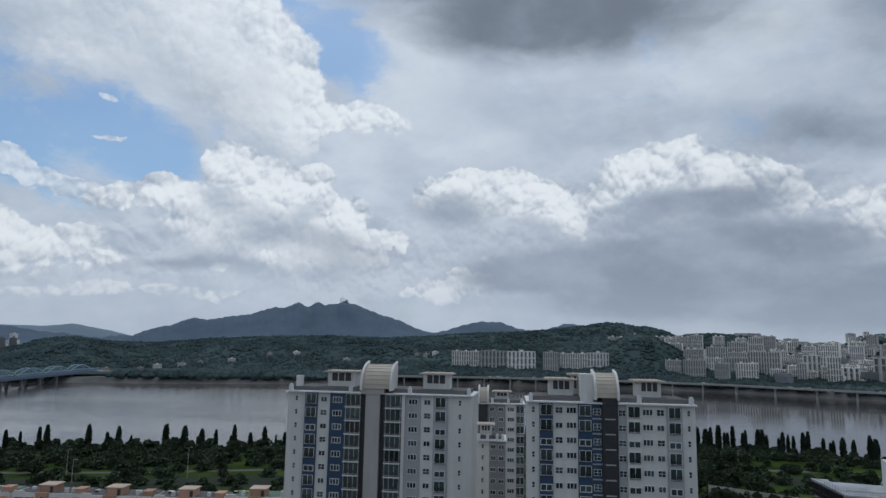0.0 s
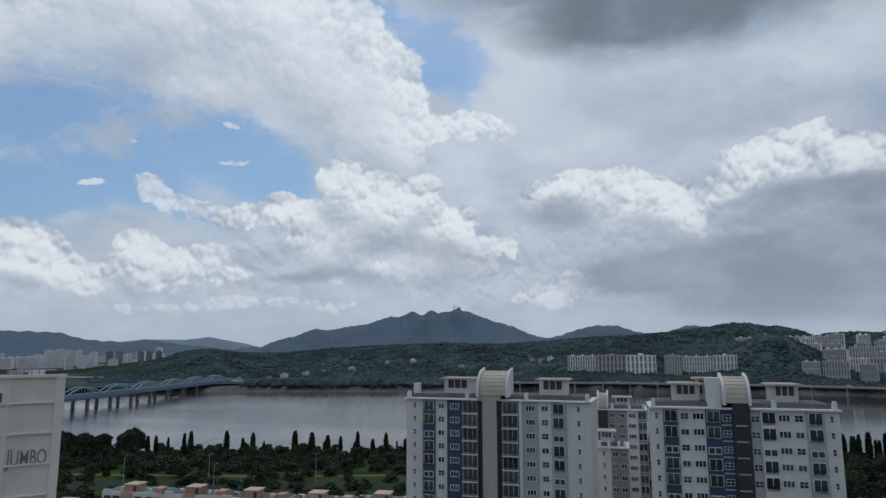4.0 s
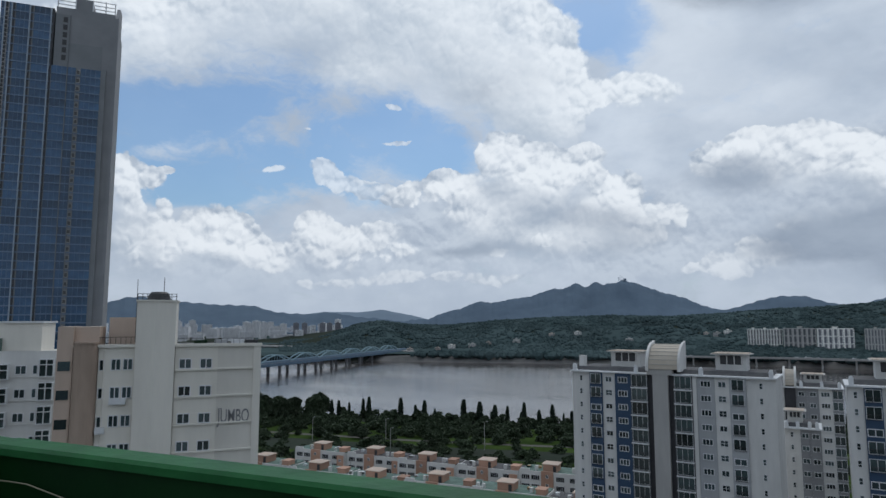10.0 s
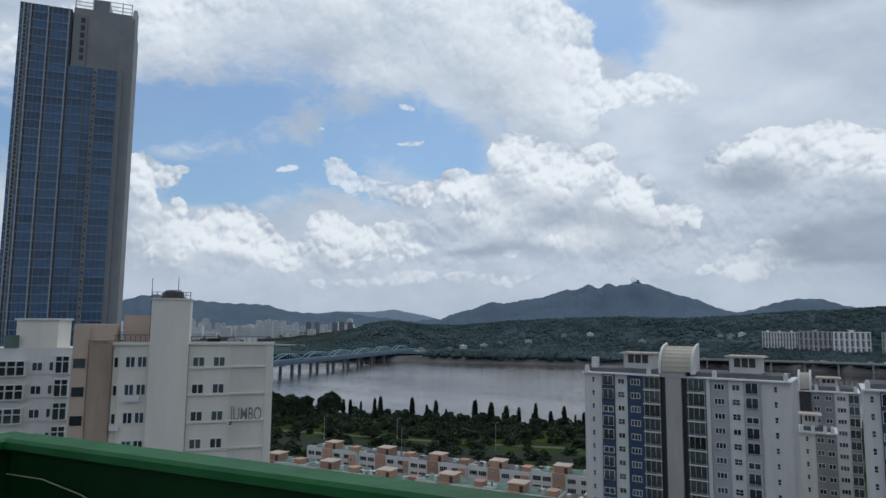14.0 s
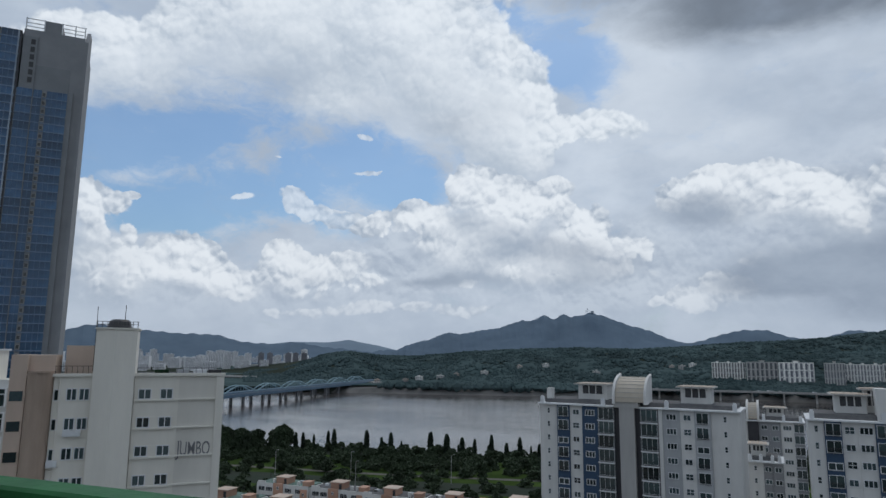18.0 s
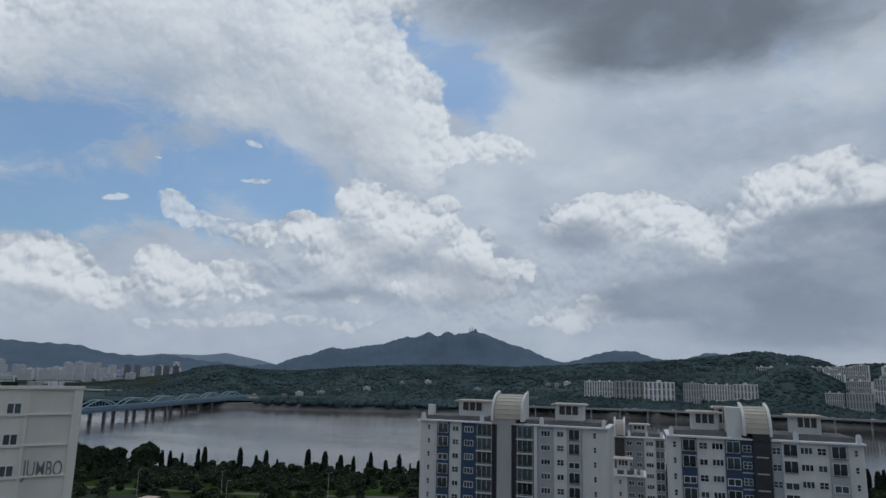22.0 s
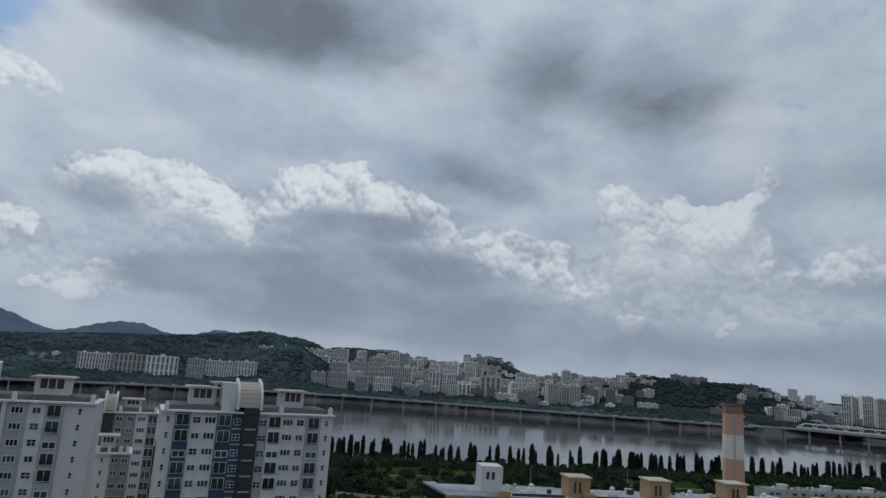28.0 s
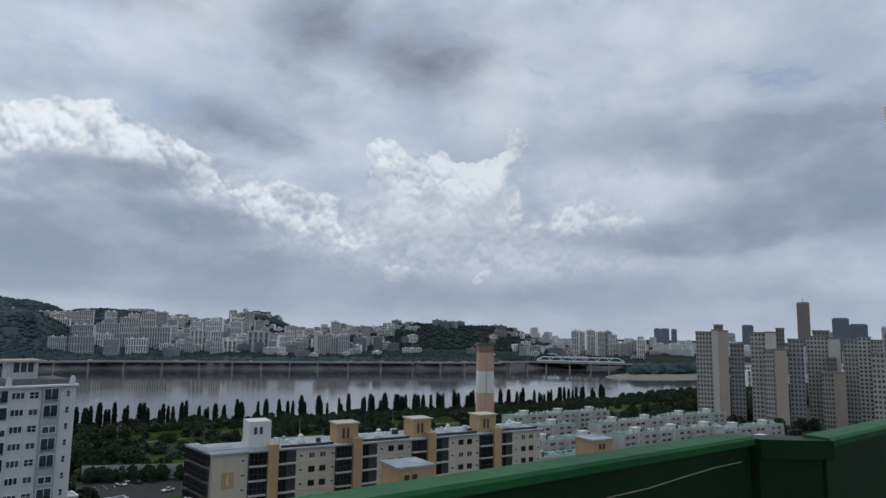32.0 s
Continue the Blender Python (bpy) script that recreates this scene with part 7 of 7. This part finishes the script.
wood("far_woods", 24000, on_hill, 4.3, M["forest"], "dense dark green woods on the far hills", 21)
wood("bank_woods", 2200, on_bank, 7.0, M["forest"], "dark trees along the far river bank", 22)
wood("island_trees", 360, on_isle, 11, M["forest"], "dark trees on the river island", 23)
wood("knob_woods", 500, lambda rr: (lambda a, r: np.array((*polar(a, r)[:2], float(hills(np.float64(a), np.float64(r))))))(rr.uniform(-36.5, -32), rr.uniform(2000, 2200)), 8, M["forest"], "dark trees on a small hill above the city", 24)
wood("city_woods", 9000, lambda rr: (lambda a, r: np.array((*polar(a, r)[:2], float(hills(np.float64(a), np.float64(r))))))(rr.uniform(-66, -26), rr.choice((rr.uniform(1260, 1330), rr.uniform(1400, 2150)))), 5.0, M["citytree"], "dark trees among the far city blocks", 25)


# ---- park, streets, cars ----
def patch(name, points, z, material, label, category, kind="structure"):
    bm = bmesh.new()
    vs = [bm.verts.new((x, y, z)) for x, y in points]
    bm.faces.new(vs)
    ob = new(name, mesh_of(name, bm, material))
    return tagged(ob, label, category, kind=kind)


def strip(name, x0, x1, back, width, z, material, label, category):
    """A band that follows the near bank."""
    bm = bmesh.new()
    xs = list(range(x0, x1 + 1, 20))
    rows = [(bm.verts.new((x, near_bank(x) - back - width, z)), bm.verts.new((x, near_bank(x) - back, z))) for x in xs]
    for a, b in zip(rows, rows[1:]):
        bm.faces.new((a[0], b[0], b[1], a[1]))
    return tagged(new(name, mesh_of(name, bm, material)), label, category, kind="structure")


strip("lawn", -420, 900, 46, 205, -2.6, M["lawn"], "rough park lawn behind the river trees", "lawn")
strip("lawn", -420, 900, 152, 70, 0.06, M["lawn"], "rough green verge behind the low flats", "lawn")
strip("park_path", -420, 900, 96, 5, -2.55, M["path"], "pale park path", "path")
strip("road", -420, 900, 176, 5, 0.12, M["asphalt"], "riverside road of dark asphalt", "road")
patch("street", ((-400, 60), (900, 60), (900, 130), (-400, 130)), 0.1, M["asphalt"], "dark street ground between the blocks", "street")
patch("car_park", ((95, 232), (146, 226), (150, 272), (104, 284)), 0.16, M["asphalt"], "small asphalt car park", "car park")
for k in range(14):
    ob = patch("bay_line", ((102 + k * 3.2, 262), (102.15 + k * 3.2, 262), (103.1 + k * 3.2, 268), (102.95 + k * 3.2, 268)), 0.17, M["frame"], "white painted parking bay line", "marking")


def car(place, rz, paint, label):
    t = thing("car", place, rz, label, "car", "parked cars")
    lower = ((-2.2, 0.35), (2.2, 0.35), (2.25, 0.75), (1.2, 0.9), (-1.5, 0.95), (-2.25, 0.85))
    part("body", prism_along([(a, b) for a, b in lower], -0.88, 0.88), M[paint], t)
    part("cabin", prism_along(((-1.6, 0.93), (1.1, 0.9), (0.4, 1.42), (-1.0, 1.45)), -0.78, 0.78), M["glass"], t)
    for x in (-0.8, 0.8):
        for y in (-1.35, 1.35):
            w = part("wheel", tube([(x - 0.1, y, 0.33), (x + 0.1, y, 0.33)], 0.33, 10), M["dark"], t)


for x, y, rz, paint in ((117.4, 263.6, 20, "frame"), (123, 263.0, 20, "dark"), (125.7, 242.8, 95, "frame"), (138, 266, 10, "grey"), (146, 265, 10, "dark"), (121, 268, 8, "frame")):
    car((x, y, 0.16), rz, paint, f"{'white' if paint == 'frame' else 'dark' if paint == 'dark' else 'grey'} saloon car parked on asphalt")


patch("grass_verge", ((106, 230), (124, 224), (126, 233), (110, 238)), 0.2, M["lawn"], "small green verge beside the car park", "grass")

# tall pale fence along the car park
fence = thing("fence", (110, 282, 0), -37.9, "tall pale panelled fence along the car park", "fence")
post_me = mesh_of("post", boxes((-0.12, 0.12, -0.12, 0.12, 0, 6.2)), M["column"])
panel_me = mesh_of("panel", boxes((0.15, 2.85, -0.05, 0.05, 0.5, 2.2), (0.15, 2.85, -0.05, 0.05, 2.4, 4.1), (0.15, 2.85, -0.05, 0.05, 4.3, 6.0)), M["flatwall"])
for k in range(16):
    shared("post", post_me, fence, k * 3.0, 0, 0)
    if k < 15:
        shared("panel", panel_me, fence, k * 3.0, 0, 0)

# lower building with a brown deck roof and white kerbs
deck = thing("low_building", (60, 147, 0), -5, "low building with a brown roof deck and grey kerbs", "building")
part("wall", boxes((0, 13.6, 0, 21.5, 0, 19.6)), M["grey"], deck)
part("roof_deck", boxes((0.4, 13.2, 0.4, 21.1, 19.601, 19.75)), M["deckbrown"], deck, "brown roof deck")
for sp in ((-0.1, 13.7, 21.1, 21.6, 19.601, 20.4), (13.2, 13.7, -0.1, 21.09, 19.601, 20.4), (-0.1, 0.39, -0.1, 21.09, 19.601, 20.4), (0.4, 13.19, 10.2, 10.5, 19.751, 20.1), (7.4, 7.7, 10.51, 21.09, 19.751, 20.1)):
    part("kerb", boxes(sp), M["grey"], deck)
part("roof_house", boxes((-3.2, 1.6, 15.5, 20.5, 15.0, 23.2)), M["grey"], deck)
part("roof_house_rim", lattice([-3.3, -2.9, 1.3, 1.7], [15.4, 15.8, 20.2, 20.6], {(1, 1)}, -23.5, -23.2), M["frame"], deck).rotation_euler = (radians(-90), 0, 0)


def lamp_post(place, h, label="slim grey park lamp post"):
    t = thing("lamp_post", place, 0, label, "lamp", "park lamps")
    part("pole", ring_solid(((0.16, 0), (0.09, h)), 8), M["column"], t)
    part("arm", tube([(0, 0, h - 0.1), (0.5, 0, h + 0.25), (1.3, 0, h + 0.3)], 0.06, 5), M["column"], t)
    part("head", boxes((1.0, 1.7, -0.18, 0.18, h + 0.22, h + 0.38)), M["grey"], t)


rng = random.Random(31)
for x, back, h in ((-168, 120, 14), (-118, 118, 14), (-72, 122, 15), (-60, 150, 13), (-150, 150, 12), (-210, 120, 13), (70, 120, 14), (110, 105, 13), (150, 120, 13), (240, 130, 12), (300, 120, 12), (20, 120, 13)):
    lamp_post((x, near_bank(x) - back, -2.5 if back < 140 else 0), h)

# planting of the park and streets
for i in range(150):
    x = rng.uniform(-320, 560)
    back = rng.choice((rng.uniform(100, 150), rng.uniform(60, 150)))
    s = rng.uniform(0.45, 0.95)
    put_tree("tree", rng.choice(ROUNDS), (x, near_bank(x) - back, -2.7), rng.uniform(0, 360), (s * 1.35, s * 1.35, s * 0.8), "bushy dark green park tree", "tree", "park trees")
for i in range(70):
    x, y = rng.uniform(58, 150), rng.uniform(225, 345)
    if 90 < x < 182 and 220 < y < 290:
        continue
    s = rng.uniform(0.7, 1.25)
    put_tree("tree", rng.choice(ROUNDS), (x, y, 0), rng.uniform(0, 360), (s * 1.3, s * 1.3, s), "full green street tree", "tree", "street trees")
for i in range(26):
    x, y = rng.uniform(-330, -262), rng.uniform(352, 400)
    s = rng.uniform(1.3, 1.9)
    put_tree("tree", rng.choice(ROUNDS), (x, y, -4), rng.uniform(0, 360), (s, s, s), "large dark spreading tree by the river", "tree", "large bank trees")
spots = []
for i in range(110):
    s = rng.uniform(0.35, 0.75)
    spots.append((rng.uniform(-320, -20), rng.uniform(222, 268), -1.5, s * 1.3, s))
for i in range(230):
    s = rng.uniform(0.45, 0.9)
    spots.append((rng.uniform(-340, 10), rng.uniform(226, 300), -1.8, s * 1.3, s * 0.85))
for i in range(150):
    x, s = rng.uniform(-340, 60), rng.uniform(0.5, 0.85)
    spots.append((x, near_bank(x) - rng.uniform(60, 100), -3.2, s * 1.3, s * 0.8))
for i in range(60):
    k = rng.uniform(0, 1)
    s = rng.uniform(0.4, 0.75)
    spots.append((110 + 36 * k + rng.uniform(-3, 1), 282 - 28 * k + rng.uniform(-5, 3), 0, s * 0.8, s))
for i in range(220):
    x, s = rng.uniform(60, 330), rng.uniform(0.45, 0.9)
    spots.append((x, near_bank(x) - rng.uniform(75, 190), -2.6, s * 1.3, s * 0.9))
for i in range(420):
    x = rng.uniform(-330, 760)
    spots.append((x, near_bank(x) - rng.choice((rng.uniform(52, 70), rng.uniform(100, 200))), -2.8, *(lambda s: (s * 1.3, s * 0.7))(rng.uniform(0.4, 0.8))))
for i in range(150):
    x = rng.uniform(180, 700)
    s = rng.uniform(0.5, 0.95)
    spots.append((x, rng.uniform(near_bank(x) * 0.4, near_bank(x) * 0.7), 0, s * 1.2, s))
for i in range(90):
    p = polar(rng.uniform(-66, -88), rng.uniform(430, 680))
    s = rng.uniform(0.8, 1.3)
    spots.append((p.x, p.y, -1, s * 1.2, s))
merged_trees("park_thicket", BUSHES, spots, "dark green bushes and trees of the park and streets")
join_lower()
